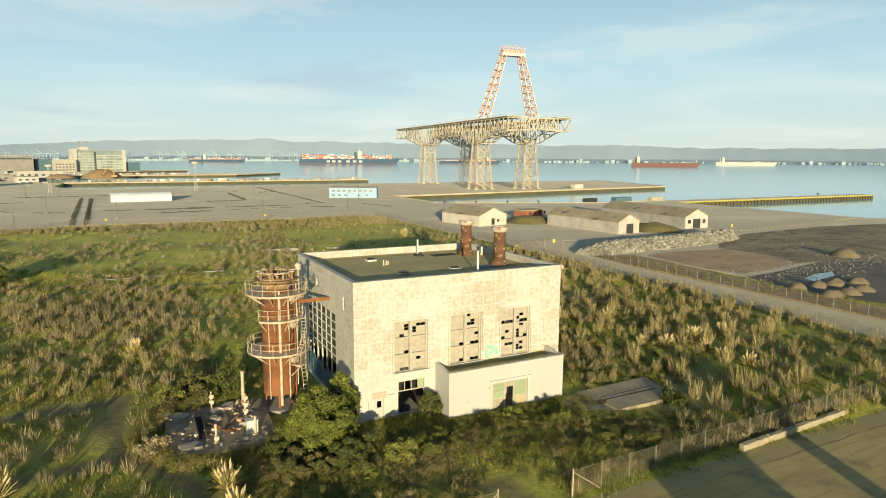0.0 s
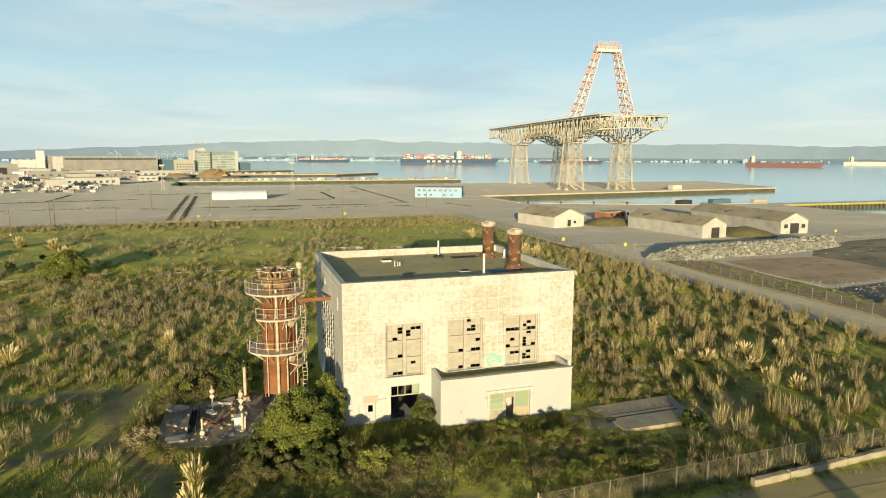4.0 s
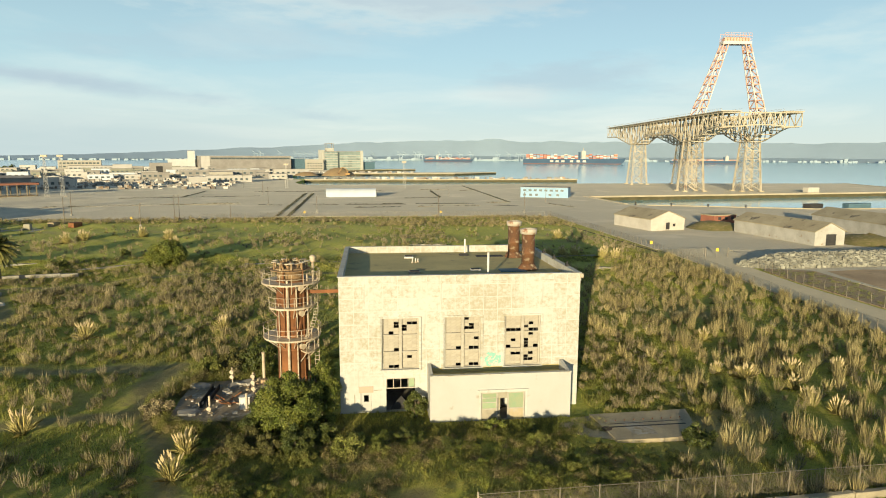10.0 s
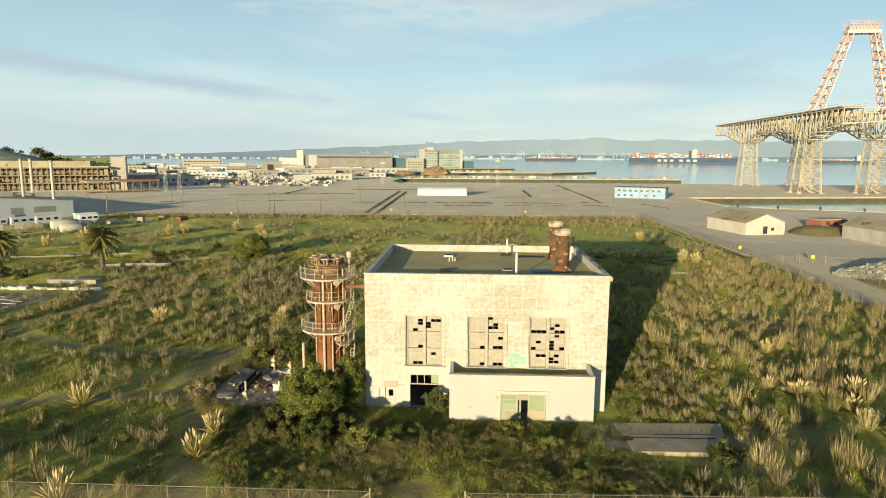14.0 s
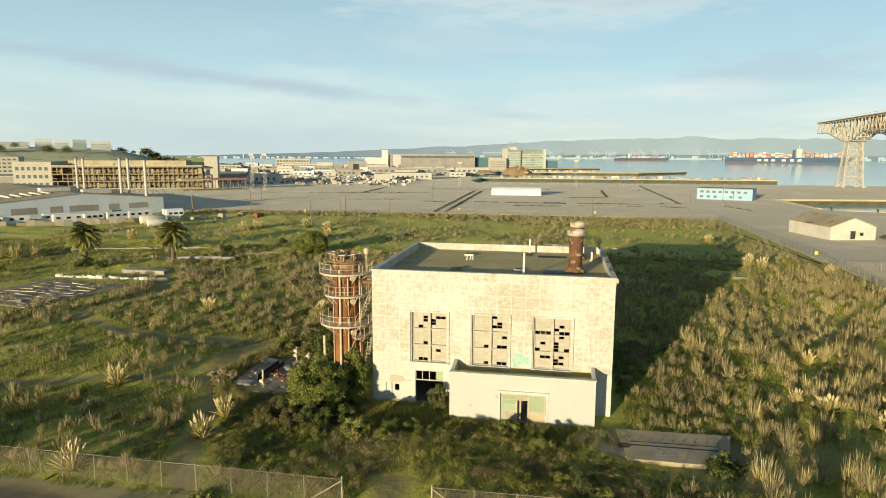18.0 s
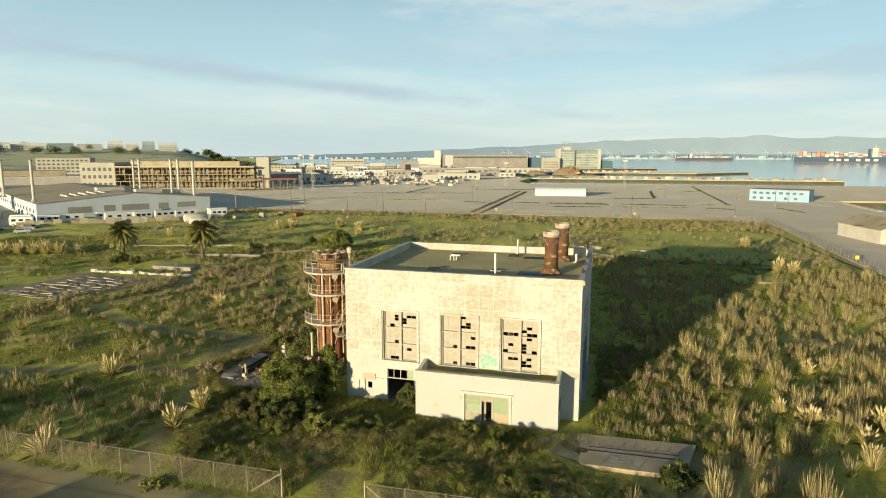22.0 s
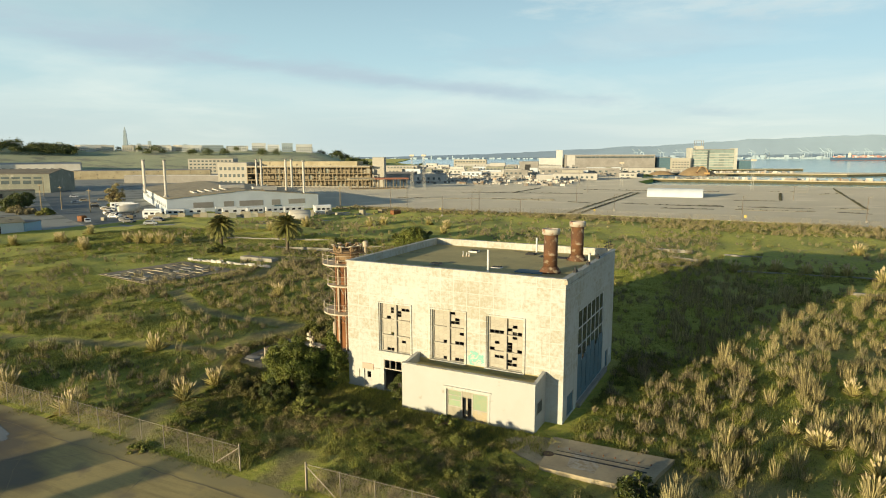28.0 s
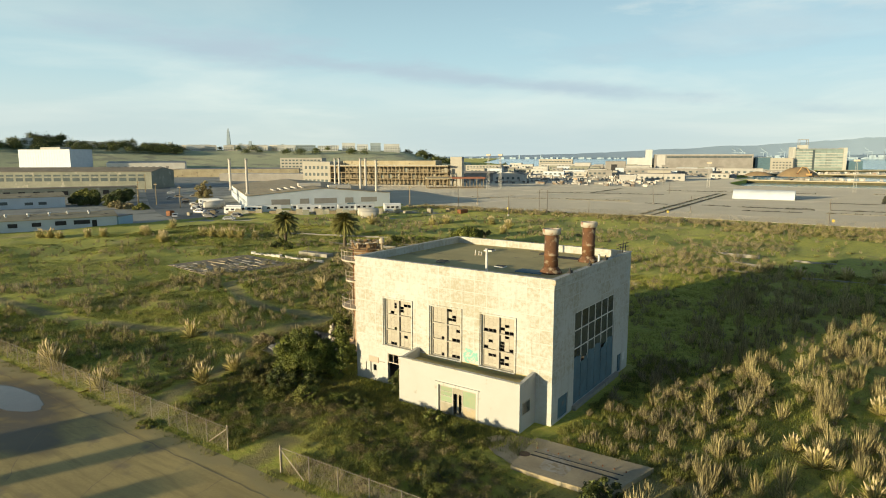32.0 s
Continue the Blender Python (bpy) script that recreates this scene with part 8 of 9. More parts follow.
building("terrace", (-425, 676), (-380, 690), 20, 8.5, "beige two-storey block with dark windows", BEIGE, OFFWHITE, "flat", 0, ((2, 2.2, 2.4, 1.8, 10, 4.4), (2, 5.6, 2.4, 1.8, 10, 4.4)))
building("grey_shed", (-272, 420), (-238, 431), 16, 6.5, "long low grey-roofed shed", GREY_ROOF, GREY_ROOF, "gable", 1.5)
building("white_house", (-238, 431), (-212, 439), 14, 5.6, "white gabled house front", OFFWHITE, GREY_ROOF, "gable", 2.4, ((3, 1.5, 2, 2, 5, 4.6),), None, "", "y")
building("flat_block", (-503, 1052), (-444, 1073), 25, 14, "beige flat-roofed block with strip windows", BEIGE, OFFWHITE, "flat", 0, ((2, 3, 4, 2.4, 11, 5.4), (2, 8.5, 4, 2.4, 11, 5.4)))
building("flat_block", (-383, 815), (-322, 836), 20, 9, "white block with a row of windows", OFFWHITE, GREY_ROOF, "flat", 0, ((2, 4.6, 3.2, 2.2, 12, 5),))
building("white_house", (-322, 800), (-301, 807), 18, 11, "plain white rendered harbour block", OFFWHITE, OFFWHITE, "flat", 0)
# the front is closed; a near-black panel paints the opening's shade
building("grey_shed", (-282, 814), (-256, 822), 20, 13, "grey shed with a tall shade-dark panel for its opening", GREY_ROOF, GREY_ROOF, "flat", 0, ((8, 0, 8, 9, 1, 1),), DARK)
building("flat_block", (-310, 985), (-262, 1000), 30, 17, "cream block beside the tower", APARTMENT, OFFWHITE, "flat", 0, ((3, 3, 3, 3, 7, 6),))
building("tower_house", (-277, 975), (-267, 978), 10, 30, "slim cream tower with a mast", APARTMENT, OFFWHITE, "flat", 0)
big_hangar = building("hangar", (-248, 940), (-122, 990), 60, 22.4, "huge pale grey hangar with a clerestory band", GREY_ROOF, OFFWHITE, "flat", 0, ((14, 17.5, 5.6, 2.4, 20, 6),))
part("end_bay", boxes((-0.4, -0.4, 0, 12, -0.01, 22)), OFFWHITE, big_hangar)
building("grey_shed", (-121, 1000), (-100, 1008), 30, 18, "blue-grey shed by the hangar", BLUE_SHEET, GREY_ROOF, "flat", 0)
building("flat_block", (-99, 1000), (-72, 1010), 30, 17, "tan four-storey harbour block", BEIGE, BEIGE, "flat", 0, ((2, 2, 2.4, 1.6, 6, 4.4), (2, 6, 2.4, 1.6, 6, 4.4), (2, 10, 2.4, 1.6, 6, 4.4)))
CLAD_GLASS = mat("pale_green_curtain_glass", (0.30, 0.36, 0.32), (0.24, 0.30, 0.27), rough=0.35, scale=0.1, per_piece=0.25)
BAND = mat("cream_floor_band", (0.52, 0.51, 0.44), (0.45, 0.44, 0.37), rough=0.8, scale=0.2)
tm, tl = frontage((-71, 1019), (-12, 1040))
office = thing("tower_block", tm, "green glass office block with cream floor bands", "building")
part("core", boxes((0, 1, -0.3, tl, 24, 30)), CLAD_GLASS, office)
part("end_pier", boxes((-3.5, -1.2, -0.3, 0, 24, 33)), BAND, office, "tall cream end pier")
part("end_pier", boxes((tl, -1.2, -0.3, tl + 4.5, 24, 32)), BAND, office, "tall cream end pier")
# flat dark strip paints the shade of a gap that isn't cut
part("recess_shade", boxes((23, 0.7, 0, 26, 0.98, 29)), FARGLASS, office, "flat dark strip for the shade in the gap between the wings")
for x0, x1, n, top in ((0.1, 23, 7, 30), (26, tl - 0.1, 6, 27)):
    for k in range(n):
        z = top - 3.9 * (k + 1)
        part("floor_band", boxes((x0, -0.4, z, x1, 0.95, z + 1.2)), BAND, office)
        for i in range(5):
            w = (x1 - x0) / 5
            part("window", boxes((x0 + i * w + 0.3, 0.5, z + 1.25, x0 + (i + 1) * w - 0.3, 0.96, z + 3.85)), CLAD_GLASS, office)
part("roof", boxes((-0.2, 0, 30.01, tl + 0.2, 24, 30.8)), GREY_ROOF, office)
part("plant_room", boxes((6, 6, 30.81, 18, 18, 36)), BAND, office)
for x, y in ((6.5, 6.5), (17.5, 6.5), (6.5, 17.5), (17.5, 17.5)):
    part("roof_mast", rod(bmesh.new(), (x, y, 36), (x, y, 44), 0.4, 5), GREY_ROOF, office)
part("mast_ring", boxes((6, 6, 43.6, 18, 6.6, 44.2), (6, 17.4, 43.6, 18, 18, 44.2), (6, 6.6, 43.6, 6.6, 17.4, 44.2), (17.4, 6.6, 43.6, 18, 17.4, 44.2)), GREY_ROOF, office)
# tracked digger on the spoil
EXC = mat("faded_orange_plant_paint", (0.52, 0.30, 0.10), (0.42, 0.24, 0.09), rough=0.6, scale=0.5)
digger = thing("excavator", pose(-22, 690, 0, 0, 0, 10), "orange tracked digger with its arm bent over the spoil", "excavator")
for y in (-1.8, 1.2):
    part("track", prism(bmesh.new(), [(-3, 0.5), (-2.4, 0), (2.4, 0), (3, 0.5), (2.6, 1.2), (-2.6, 1.2)], y, y + 0.8), TYRE, digger)
part("house", boxes((-2.8, -1.6, 1.4, 2.2, 1.9, 3.4)), EXC, digger)
part("cab", boxes((0.4, -1.5, 3.41, 2.2, 0.2, 5.0)), CAR_GLASS, digger, "glazed cab")
part("boom", rod(rod(bmesh.new(), (1.5, 0.6, 2.6), (-2.5, 0.6, 9.0), 0.5, 6, 0.45), (-2.5, 0.6, 9.0), (-6.5, 0.6, 10.0), 0.45, 6, 0.4), EXC, digger)
part("arm", rod(bmesh.new(), (-6.5, 0.6, 10.2), (-10.5, 0.6, 3.6), 0.42, 6, 0.3), EXC, digger)
part("bucket", prism(bmesh.new(), [(-11.4, 3.8), (-10.0, 3.8), (-9.4, 2.4), (-10.4, 1.6), (-11.6, 2.2)], -0.3, 1.5), RUST, digger)
building("low_block", (-10, 1045), (12, 1052), 20, 13, "grey-blue low harbour block", BLUE_SHEET, GREY_ROOF, "flat", 0)
building("low_block", (-140, 471), (-127, 475), 12, 5.6, "white low hut with a flat roof", OFFWHITE, OFFWHITE, "flat", 0)
building("low_block", (-137, 511), (-100, 521), 12, 5.8, "row of low white huts", OFFWHITE, GREY_ROOF, "flat", 0, ((2, 1.6, 2, 1.8, 8, 4.4),))
building("low_block", (-225, 620), (-198, 628), 12, 4.6, "beige low building with a flat roof", BEIGE, OFFWHITE, "flat", 0, ((2, 1.4, 2.2, 1.6, 6, 4.2),))
building("low_block", (-257, 822), (-226, 832), 16, 7.2, "white low works building", OFFWHITE, OFFWHITE, "flat", 0, ((2, 2, 2.6, 2.4, 7, 4.3),))
building("low_block", (-210, 690), (-120, 716), 14, 6.5, "long grey shed by the dock", GREY_ROOF, OFFWHITE, "flat", 0, ((3, 2, 3, 2, 12, 7.4),))
building("low_block", (-110, 720), (-70, 730), 14, 7, "cream dockside building with rows of windows", OFFWHITE, GREY_ROOF, "flat", 0, ((3, 2, 3, 2, 6, 6.2),))
heap(-34, 706, 22, 9.5, "tan mound of quarry spoil", SPOIL, 8)
heap(-72, 706, 14, 4.5, "low tan mound of quarry spoil", SPOIL, 9)
cr = random.Random(77)
for k in range(80):
    y = cr.uniform(560, 1000)
    f = cr.uniform(-0.62, -0.16)
    x = f * y
    w, d, h = cr.uniform(6, 24), cr.uniform(6, 14), cr.uniform(2.8, 7.5)
    building("harbour_building", (x, y), (x + w, y + w * 0.3), d, h, cr.choice(("small cream harbour building", "low white harbour shed", "pale flat-roofed harbour store")), cr.choice((OFFWHITE, BEIGE, WORK_WHITE, GREY_ROOF, AGED_PANEL)),
             cr.choice((GREY_ROOF, OFFWHITE)), "flat", 0, ((1.5, h * 0.35, 2.4, h * 0.3, int(w / 5), 4.8),), None, "harbour buildings")

# pallets, boxes, plant and parked vehicles too far off to tell apart
CLUTTER = mat("mixed_harbour_clutter", (0.50, 0.48, 0.43), (0.22, 0.20, 0.17), rough=0.8, scale=0.12, spread=0.3, per_piece=-0.5, third=(0.30, 0.20, 0.12), third_at=0.6)
bm = bmesh.new()
for k in range(900):
    if k < 420:
        y = cr.uniform(395, 560)
        x = -0.02 * y + cr.uniform(-330, -95) * (0.7 + y / 1600)
    elif k < 700:
        y = cr.uniform(560, 980)
        x = cr.uniform(-0.55, -0.10) * y
    else:
        y = 585 + cr.uniform(-6, 6) if k % 2 else cr.uniform(810, 845)
        x = cr.uniform(-55, 205) if k % 2 else cr.uniform(-80, 60)
    w, d, h = cr.uniform(0.8, 5.5), cr.uniform(0.8, 2.6), cr.uniform(0.6, 2.6)
    box(bm, x, y, 0.0, x + w, y + d, h)
single("harbour_clutter", bm, CLUTTER, "scattered pallets, boxes and plant about the harbour yards", "clutter", kind="stuff")

# yard clutter by the workshop: parked vehicles and tanks
CAR_PAINT = [mat("car_paint_" + n, c, [v * 0.9 for v in c], rough=0.3, scale=2) for n, c in (("white", (0.75, 0.75, 0.73)), ("dark", (0.05, 0.055, 0.06)), ("silver", (0.45, 0.46, 0.46)), ("tan", (0.45, 0.36, 0.24)))]


def car(x, y, turn, paint, label):
    t = thing("car", pose(x, y, 0.02, 0, 0, turn), label, "car", "parked cars")
    b = prism(bmesh.new(), [(-2.1, 0.35), (2.1, 0.35), (2.15, 0.8), (1.2, 0.95), (0.6, 1.42), (-1.3, 1.45), (-2.0, 0.95), (-2.15, 0.85)], -0.85, 0.85)
    part("body", b, paint, t)
    part("windscreen", prism(bmesh.new(), [(1.22, 0.97), (0.64, 1.38), (0.7, 1.42), (1.3, 0.99)], -0.7, 0.7), CAR_GLASS, t)
    for s in (-1, 1):
        part("side_glass", boxes((-1.4, s * 0.86 - 0.01, 0.98, 0.6, s * 0.86 + 0.01, 1.34)), CAR_GLASS, t)
        for wx in (-1.35, 1.35):
            wheel = part("wheel", rod(bmesh.new(), (wx, s * 0.7, 0.33), (wx, s * 0.9, 0.33), 0.33, 14), TYRE, t)
            part("rim", rod(bmesh.new(), (wx, s * 0.88, 0.33), (wx, s * 0.91, 0.33), 0.2, 10), PALE, wheel)


for k, (x, y, a) in enumerate(((-181, 105, 20), (-172, 104, 25), (-144, 91, 40), (-267, 150, 60), (-169, 86, -30), (-150, 99, 10), (-125, 158, 50), (-262, 156, 60), (-176, 101, 22), (-162, 95, 15), (-258, 140, 60), (-194.5, 112, 20), (-190, 109, 22), (-186, 107, 24), (-204, 119.5, 30), (-208, 121, 35), (-212, 123, 30), (-226, 128, 60), (-153, 101, 40), (-240, 137, 60), (-300, 166, 60), (-156, 92, 20))):
    car(x, y, a, CAR_PAINT[k % 4], ("white saloon car parked in the yard", "dark saloon car parked in the yard", "silver saloon car parked in the yard", "tan saloon car parked in the yard")[k % 4])


def camper(x, y, turn, L):
    t = thing("camper_van", pose(x, y, 0.02, 0, 0, turn), "boxy white camper van parked by the workshop", "van", "parked campers")
    bm = boxes((-L / 2, -1.2, 0.5, L / 2, 1.2, 3.1))
    bmesh.ops.bevel(bm, geom=bm.edges, offset=0.18, segments=2, affect="EDGES")
    part("body", bm, CAR_PAINT[0], t)
    for k in range(3):
        part("window", boxes((-L / 2 + 0.8 + k * L / 3.4, -1.23, 1.7, -L / 2 + 2.0 + k * L / 3.4, -1.2, 2.4)), CAR_GLASS, t)
    part("windscreen", boxes((L / 2 - 0.02, -0.9, 1.6, L / 2 + 0.03, 0.9, 2.6)), CAR_GLASS, t)
    for wx in (-L / 3, L / 3):
        for s in (-1, 1):
            wheel = part("wheel", rod(bmesh.new(), (wx, s * 1.0, 0.42), (wx, s * 1.22, 0.42), 0.42, 14), TYRE, t)
            part("rim", rod(bmesh.new(), (wx, s * 1.2, 0.42), (wx, s * 1.23, 0.42), 0.25, 10), PALE, wheel)


for x, y, a, L in ((-148, 128, 55, 8), (-141, 126, 55, 10), (-132, 137, 60, 7.5), (-121, 152, 50, 7), (-160, 105, 30, 7)):
    camper(x, y, a, L)

for x, y, a, L in ((-154, 117, 55, 9), (-157, 112, 50, 6.5), (-136.5, 131, 58, 6), (-128, 143, 58, 8), (-117, 147, 50, 6), (-166, 110, 30, 6.5), (-200, 124, 35, 9), (-207, 127, 35, 9)):
    camper(x, y, a, L)
board_fence = thing("board_fence", frontage((-158, 101), (-113, 137))[0], "weathered tan board fence along the works yard", "fence")
for k in range(23):
    if k % 7 != 5:
        part("panel", boxes((2.5 * k, -0.04, 0, 2.5 * k + 2.42, 0.04, 1.7 + 0.35 * ((k * 5) % 3))), (WOOD_FRAME, BOARD, AGED_PANEL)[k % 3], board_fence)


def tank_lying(x, y, turn, L, r):
    t = thing("storage_tank", pose(x, y, 0, 0, 0, turn), "white cylindrical storage tank lying on cradles", "tank", "white tanks in the yard")
    bm = lathe(bmesh.new(), [(r * 0.5, -L / 2 - 0.35), (r * 0.9, -L / 2 - 0.15), (r, -L / 2), (r, L / 2), (r * 0.9, L / 2 + 0.15), (r * 0.5, L / 2 + 0.35)], 18)
    bm.transform(Matrix.Translation((0, 0, r + 0.5)) @ Matrix.Rotation(radians(90), 4, "Y"))
    part("shell", bm, WHITEWASH, t, "", True)
    for x2 in (-L / 3, L / 3):
        part("cradle", boxes((x2 - 0.25, -r * 0.8, 0, x2 + 0.25, r * 0.8, r * 0.75)), CONCRETE, t)


for x, y, a, L, r in ((-185, 113, 65, 6, 1.5), (-189, 118, 65, 6, 1.5), (-112, 127.5, 50, 7, 1.4), (-106, 121, 45, 5, 1.2)):
    tank_lying(x, y, a, L, r)
for k in range(16):
    x = -175 + 5.6 * k + cr.uniform(-2, 2)
    y = 92 + 4.6 * k + cr.uniform(-4, 4)
    small_box("yard_crate", x, y, cr.uniform(1.5, 4), cr.uniform(1.2, 2.4), cr.uniform(1, 2.2), cr.choice(("weathered timber crate in the yard", "stack of old timber in the yard", "rusty steel bin in the yard")), cr.choice((BOARD, WOOD_FRAME, RUST)), cr.uniform(0, 90), "crate")

# ---- western hill with houses, and the city beyond ----
EYE = (30.0, -50.0)


def polar(az, r):
    a = radians(az)
    return EYE[0] + r * math.sin(a), EYE[1] + r * math.cos(a)


def ridge(az):
    """Height of the western hill along its crest."""
    f = min(1, max(0, (-32.5 - az) / 7))
    return (34 + 8 * noise.noise((az * 0.12, 0, 0))) * f * f * (3 - 2 * f) + (10 if az < -62 else 10 * max(0, (-57 - az) / 5))


bm = bmesh.new()
rows = []
for k in range(80):
    az = -100 + 68 * k / 79
    h = ridge(az)
    rows.append([bm.verts.new((*polar(az, r), z)) for r, z in ((1210, -0.5), (1320, h * 0.35 + 2 * noise.noise((az, 1, 0))), (1440, h * 0.85), (1540, h), (1720, h * 1.02), (2600, -1))])
for p, q in zip(rows, rows[1:]):
    for k in range(5):
        bm.faces.new((p[k], p[k + 1], q[k + 1], q[k]))
bmesh.ops.recalc_face_normals(bm, faces=bm.faces)
single("west_hill", bm, FAR_GREEN, "low grassy hill to the west", "hill", kind="structure", smooth=True)
hr = random.Random(12)
for k in range(60):
    az = hr.uniform(-72, -44) if k % 3 == 0 else hr.uniform(-57, -47.5)
    r = 1520 + hr.uniform(-40, 40)
    z = ridge(az) - 4
    x, y = polar(az, r)
    w, h = hr.uniform(16, 28), hr.uniform(11, 16)
    a = radians(-az)
    c, s = math.cos(a), math.sin(a)
    building("hill_house", (x, y), (x + w * c, y + w * s), 12, h, hr.choice(("cream terraced house on the hill", "white flat-roofed house on the hill")), (HOUSE_CREAM, APARTMENT)[k % 2], OFFWHITE, "flat", 0,
             ((1.2, 3.5, 2, 1.8, int(w / 4), 3.8), (1.2, 7, 2, 1.6, int(w / 4), 3.8)), None, "houses on the hill", z=z)
for az, w, h, label in ((-43.5, 30, 21, "white apartment block on the ridge"), (-42.2, 26, 18, "cream apartment block on the ridge"), (-41.0, 24, 22, "grey apartment block on the ridge"), (-39.8, 36, 20, "pale apartment block on the ridge"), (-47.5, 44, 17, "grey apartment row on the ridge"), (-45.6, 44, 15, "cream apartment row on the ridge")):
    x, y = polar(az, 1480)
    a = radians(-az)
    building("apartment_block", (x, y), (x + w * math.cos(a), y + w * math.sin(a)), 16, h, label, APARTMENT if "grey" not in label else APARTMENT_GREY, OFFWHITE, "flat", 0,
             tuple((1.5, 2 + 3.6 * j, 2.2, 1.8, int(w / 4), 3.9) for j in range(4)), None, "apartment blocks", z=max(2, ridge(az) * 0.88 - 2))
woods = []
for k in range(330):
    az = hr.choice((hr.uniform(-75, -56), hr.uniform(-62, -46), hr.uniform(-46, -33)))
    r = hr.uniform(1380, 1560)
    if -56.5 < az < -35.5 and hr.random() < 0.88:
        continue
    x, y = polar(az, r)
    woods.append((x, y, ridge(az) * (0.8 if r < 1450 else 1.0) + 2, hr.uniform(5, 11), 0.8))
for az, r, s in ((-67.3, 1540, 20), (-66.2, 1540, 18), (-65.6, 1550, 17), (-60.8, 1550, 15), (-36.2, 1000, 10), (-35.6, 1010, 8), (-33.0, 1150, 7), (-29, 1180, 7)):
    for _ in range(6):
        x, y = polar(az + hr.uniform(-0.35, 0.35), r)
        woods.append((x, y, ridge(az) + s * hr.uniform(0.3, 0.9), s * hr.uniform(0.4, 0.6), 0.8))
tagged(new("far_woods", leaf_cloud("far_woods", LEAF_DEEP, woods, 80000, 1.2)), "dark trees along the far hill", "trees", kind="stuff")

# the towers' blue is haze painted into the base colour
HAZY_TOWER = mat("haze_painted_tower", (0.34, 0.42, 0.47), (0.38, 0.45, 0.5), rough=0.9, scale=0.01)
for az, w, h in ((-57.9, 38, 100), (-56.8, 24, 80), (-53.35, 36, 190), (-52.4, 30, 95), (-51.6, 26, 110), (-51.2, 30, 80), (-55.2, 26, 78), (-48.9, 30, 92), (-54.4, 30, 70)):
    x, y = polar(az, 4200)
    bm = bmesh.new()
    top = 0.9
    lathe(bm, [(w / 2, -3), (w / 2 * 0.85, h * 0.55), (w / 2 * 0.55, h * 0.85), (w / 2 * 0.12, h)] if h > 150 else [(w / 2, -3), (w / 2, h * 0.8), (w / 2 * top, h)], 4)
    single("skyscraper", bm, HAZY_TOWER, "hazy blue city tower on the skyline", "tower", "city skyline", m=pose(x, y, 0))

# ---- far hills and shore across the bay, haze painted into their colours ----
def crest(az, far):
    base = 82 + 50 * math.exp(-((az - 10) / 19.0) ** 2) + 22 * math.exp(-((az - 40) / 16.0) ** 2)
    fade = min(1, max(0.12, (az + 36) / 34))
    wob = 12 * noise.noise((az * 0.11, far * 3.1, 0)) + 9 * noise.noise((az * 0.4, far, 2)) + 7 * noise.noise((az * 1.1, far, 7)) + 12 * math.exp(-((az - 10.3) / 1.5) ** 2)
    return max(6, (base + wob) * fade * (1.0 if far else 0.36))


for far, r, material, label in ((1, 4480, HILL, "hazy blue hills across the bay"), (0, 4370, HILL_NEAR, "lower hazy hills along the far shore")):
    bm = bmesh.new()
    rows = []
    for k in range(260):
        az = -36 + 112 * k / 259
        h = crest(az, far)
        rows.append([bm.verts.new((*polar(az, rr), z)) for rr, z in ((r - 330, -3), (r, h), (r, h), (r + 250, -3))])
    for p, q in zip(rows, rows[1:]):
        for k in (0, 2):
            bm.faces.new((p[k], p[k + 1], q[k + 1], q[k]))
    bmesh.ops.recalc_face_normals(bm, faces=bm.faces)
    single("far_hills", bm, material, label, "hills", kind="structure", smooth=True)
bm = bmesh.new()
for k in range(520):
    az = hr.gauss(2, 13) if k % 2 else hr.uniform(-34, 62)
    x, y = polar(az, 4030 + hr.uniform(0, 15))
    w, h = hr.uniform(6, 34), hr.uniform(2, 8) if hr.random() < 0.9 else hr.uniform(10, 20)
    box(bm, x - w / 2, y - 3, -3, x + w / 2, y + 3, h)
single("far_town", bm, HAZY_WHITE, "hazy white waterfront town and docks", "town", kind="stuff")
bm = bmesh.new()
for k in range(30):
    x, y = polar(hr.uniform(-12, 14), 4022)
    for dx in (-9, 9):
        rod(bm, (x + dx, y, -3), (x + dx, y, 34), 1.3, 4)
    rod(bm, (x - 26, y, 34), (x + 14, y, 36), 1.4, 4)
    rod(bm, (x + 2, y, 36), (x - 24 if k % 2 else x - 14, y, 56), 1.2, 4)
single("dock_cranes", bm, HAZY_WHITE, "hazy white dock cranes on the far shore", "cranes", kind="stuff")


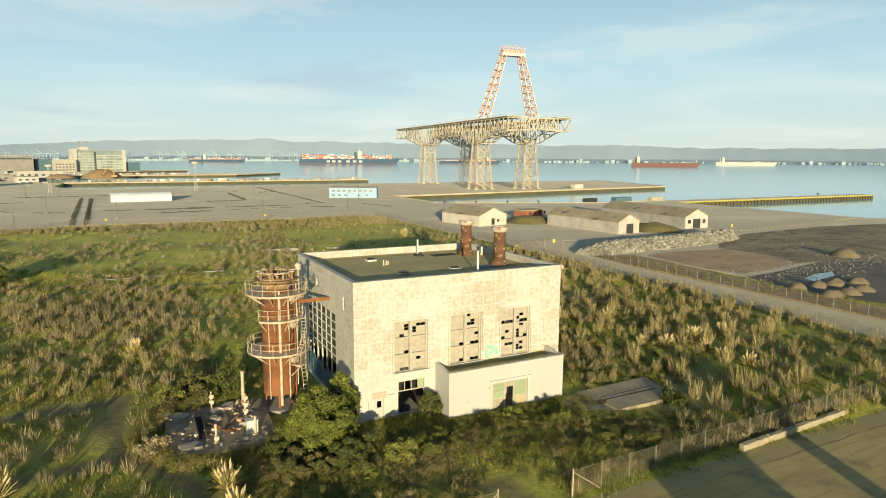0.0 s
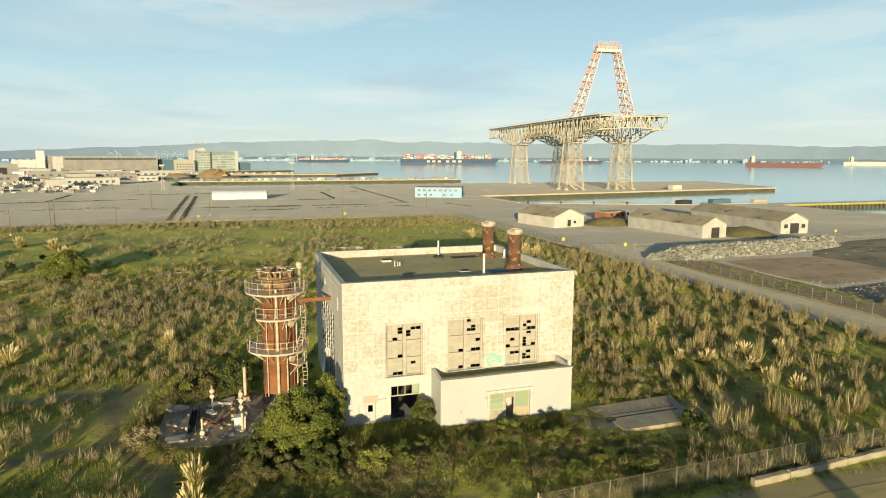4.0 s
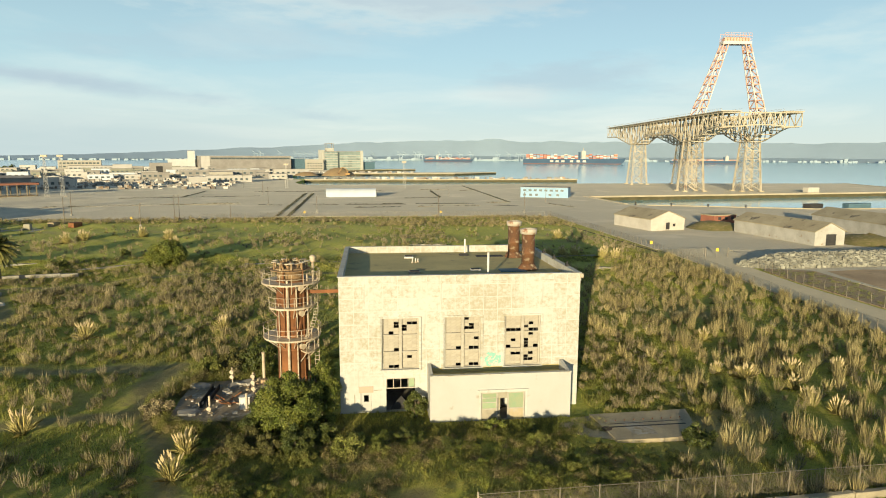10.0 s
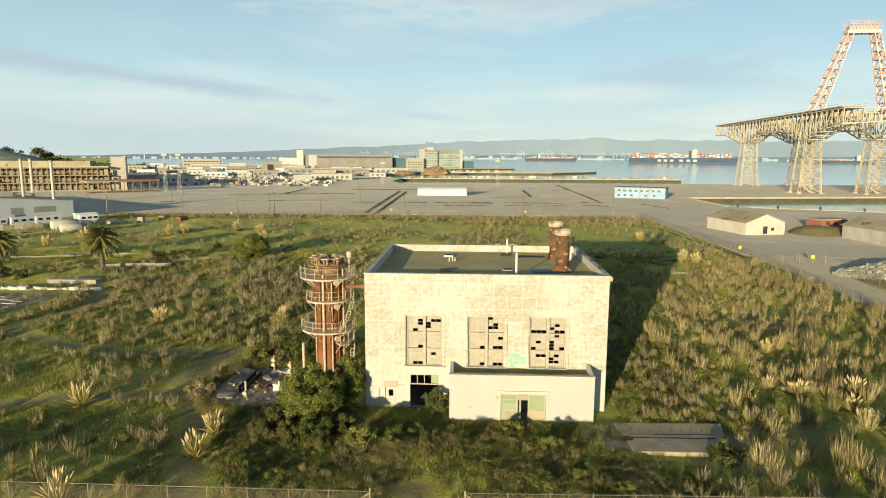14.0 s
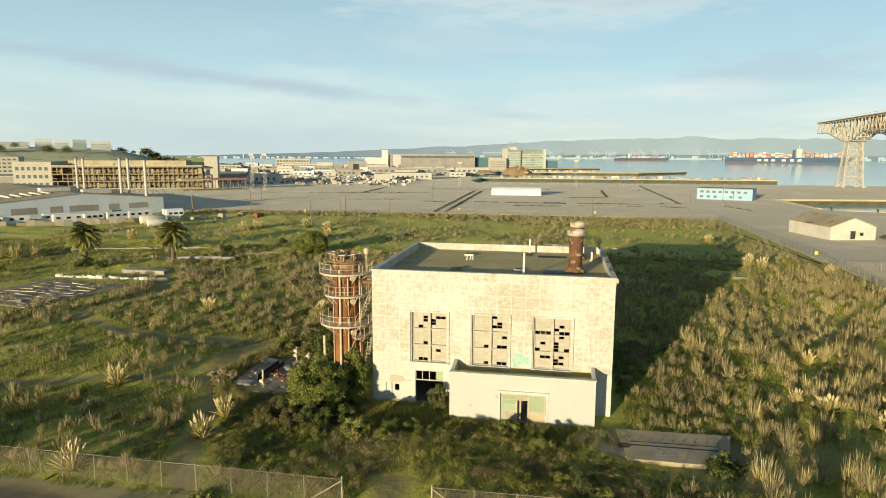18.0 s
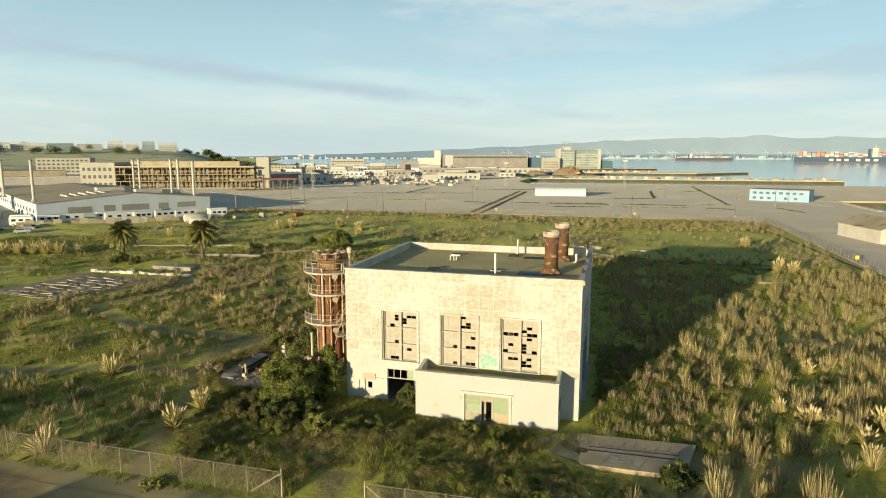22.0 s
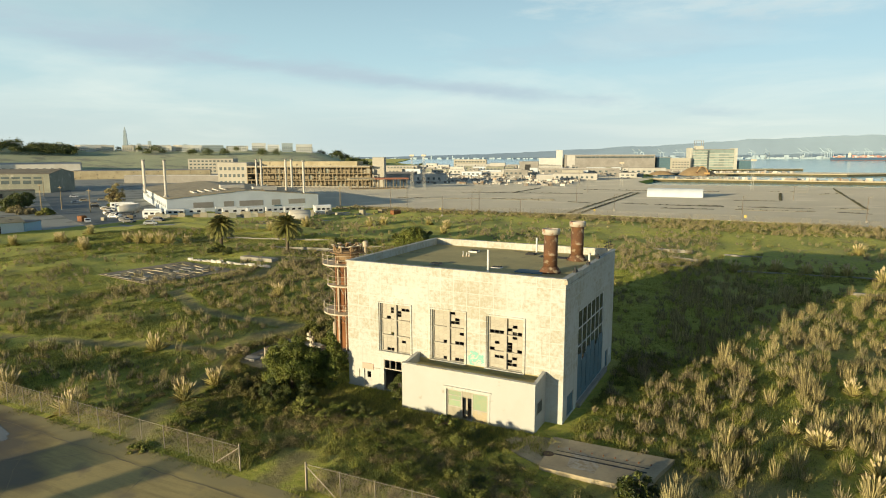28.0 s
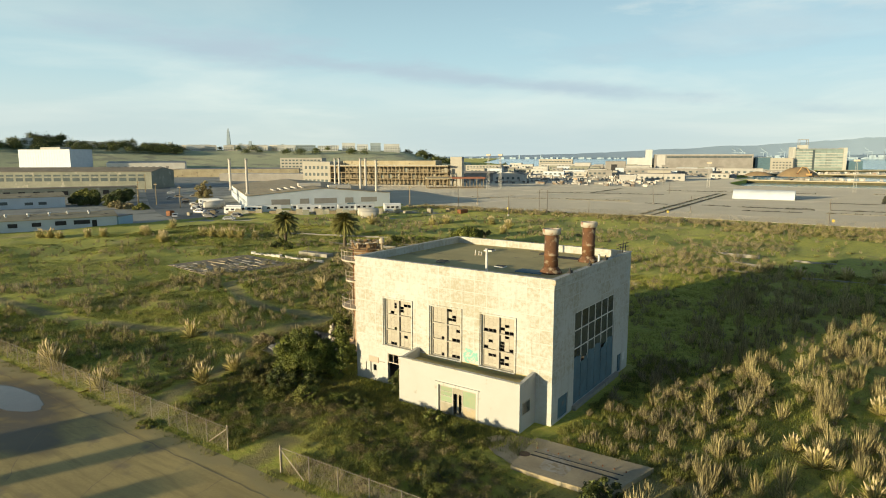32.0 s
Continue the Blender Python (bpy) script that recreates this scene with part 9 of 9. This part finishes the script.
# ---- ships at anchor ----
def ship(name, az, r, L, hull_mat, h, label, cargo, turn=0.0, house_at=0.72, boot=None):
    x, y = polar(az, r)
    t = thing(name, pose(x, y, -2.6, 0, 0, -az + turn), label, "ship")
    half = L / 2
    beam = L * 0.07
    outline = [(-half, 0), (half * 0.93, 0), (half, h * 0.7), (half * 1.01, h * 1.12), (half * 0.86, h), (-half * 0.96, h), (-half, h * 0.95)]
    part("hull", prism(bmesh.new(), outline, -beam, beam), hull_mat, t)
    part("waterline", boxes((-half * 0.995, -beam - 0.4, -0.2, half * 0.93, beam + 0.4, h * 0.12)), boot or HULL_RED, t, "red waterline band")
    hx = -half + L * (1 - house_at) if house_at > 0 else half
    part("deckhouse", boxes((hx, -beam * 0.9, h, hx + L * 0.045, beam * 0.9, h * 2.5)), OFFWHITE, t, "white deckhouse")
    part("funnel", boxes((hx - L * 0.03, -beam * 0.4, h, hx - L * 0.008, beam * 0.4, h * 2.3)), hull_mat, t)
    part("mast", rod(bmesh.new(), (hx + L * 0.02, 0, h * 2.5), (hx + L * 0.02, 0, h * 3.1), L * 0.004, 5), OFFWHITE, t)
    if cargo:
        n = 26
        step = L * 0.9 / n
        for k in range(n):
            cx = -half * 0.94 + k * step
            if hx - L * 0.035 < cx + step / 2 < hx + L * 0.05:
                continue
            tall_ = h * hr.uniform(0.6, 1.0) * cargo
            rows_ = 5
            for j in range(rows_):
                part("container_block", boxes((cx + step * 0.04, -beam * 0.95, h + j * tall_ / rows_ + 0.02, cx + step * 0.94, beam * 0.95, h + (j + 1) * tall_ / rows_)), BOXES[hr.choice((0, 0, 0, 1, 2, 3, 3, 4, 4, 5, 6, 6))], t)
    return t


BOXES = [mat("container_" + n, c, [v * 0.8 for v in c], rough=0.6, scale=0.1) for n, c in (("red", (0.50, 0.16, 0.10)), ("cream", (0.75, 0.68, 0.55)), ("grey", (0.5, 0.5, 0.48)), ("orange", (0.62, 0.30, 0.14)), ("blue", (0.22, 0.32, 0.42)), ("white", (0.62, 0.6, 0.55)), ("maroon", (0.22, 0.09, 0.07)))]
big = ship("container_ship", 17.55, 2400, 366, HULL, 19, "long dark blue container ship stacked with boxes", 1.0, 0, 0.42)
# plain white blocks where the hull's lettering is
for k, x in enumerate((-84, -64, -43, -12, 12, 34)):
    part("hull_mark", boxes((x, -26.2, 6.2, x + 12, -25.7, 13.5)), OFFWHITE, big, "white painted hull mark")
ship("container_ship", 6.6, 3100, 242, HULL, 12, "smaller container ship far out in the bay", 0.8, 0, 0.75)
ship("cargo_ship", 28.5, 2800, 268, HULL, 12, "laden cargo ship riding at anchor", 0.5, 0, 0.22)
ship("tanker", 45.3, 2150, 208, HULL_RED, 13, "red-hulled tanker with a white deckhouse", 0, 0, 0.92, HULL_RED)
ship("tanker", 51.8, 2900, 228, OFFWHITE, 13, "pale-hulled cargo ship at anchor", 0.15, 0, 0.9, OFFWHITE)

# ---- street, thicket and poles among the works ----
single("street", sheet(bmesh.new(), [(-160, 80), (-150, 88), (-180, 107), (-222, 130), (-328, 183), (-493, 286), (-503, 277), (-338, 172), (-230, 112), (-190, 92)], 0.0, 0.2), STREET, "grey asphalt street between the works", kind="structure")
tr = random.Random(33)
for k, (x, y, h, w, m) in enumerate(((-262, 96, 6.5, 5.5, LEAF_DEEP), (-252, 97, 7.5, 6, LEAF_DEEP), (-243, 102, 6.5, 5, LEAF_DEEP), (-270, 122, 8, 6.5, LEAF_DEEP), (-282, 108, 6, 6, OLIVE), (-255, 112, 7, 5.5, LEAF_DEEP), (-232, 98, 3, 4, DRY), (-222, 96, 2.6, 4, DRY_DARK), (-300, 118, 7, 7, OLIVE), (-212, 98, 2.4, 4, OLIVE))):
    leafy("thicket", x, y, h, w, "dense overgrown thicket between the works", "bush", m, 6000, 0.34, 300 + k, 26, "thickets among the works")
leafy("tree", -219, 133, 14, 5.0, "tall bare tan tree beside the street", "tree", DRY, 12000, 0.2, 320, 40)
leafy("bush", -214, 128, 2.6, 4.0, "green verge bush beside the street", "bush", LEAF, 5000, 0.22, 321, 16)


def pole(x, y, h):
    t = thing("utility_pole", pose(x, y, 0), "weathered wooden utility pole with a cross arm", "pole", "utility poles")
    part("shaft", rod(bmesh.new(), (0, 0, 0), (0, 0, h), 0.2, 7, 0.13), WOOD_FRAME, t)
    part("cross_arm", boxes((-1.3, -0.1, h - 0.9, 1.3, 0.1, h - 0.7)), WOOD_FRAME, t)


for x, y, h in ((-237, 111, 11), (-231, 116, 10), (-225, 104, 9), (-206, 112, 9.5), (-150, 150, 9), (-118, 160, 10), (-330, 168, 11)):
    pole(x, y, h)
# roof clutter on the low hut
for k in range(9):
    small = single("roof_cowl", lathe(bmesh.new(), [(0.25, 0), (0.25, 0.7), (0.45, 0.75), (0.4, 1.1), (0.1, 1.2)], 10), PALE, "pale metal cowl on the hut roof", "vent", "roof cowls", m=pose(-178.5 + 1.72 * k + tr.uniform(-1, 1), 12 + 5.2 * k, 4.0))

# weeds along the lane's verge
vr = random.Random(5)
spots = [(vr.uniform(81.8, 91), vr.uniform(-15, 64), 0.02, vr.uniform(0.4, 1.1)) for _ in range(420)]
tagged(new("verge_weeds", blade_mesh("verge_weeds", OLIVE, spots, 60, 0.55, 0.7, 0.02, 0.5, True)), "low weeds along the lane", "plants", kind="stuff")
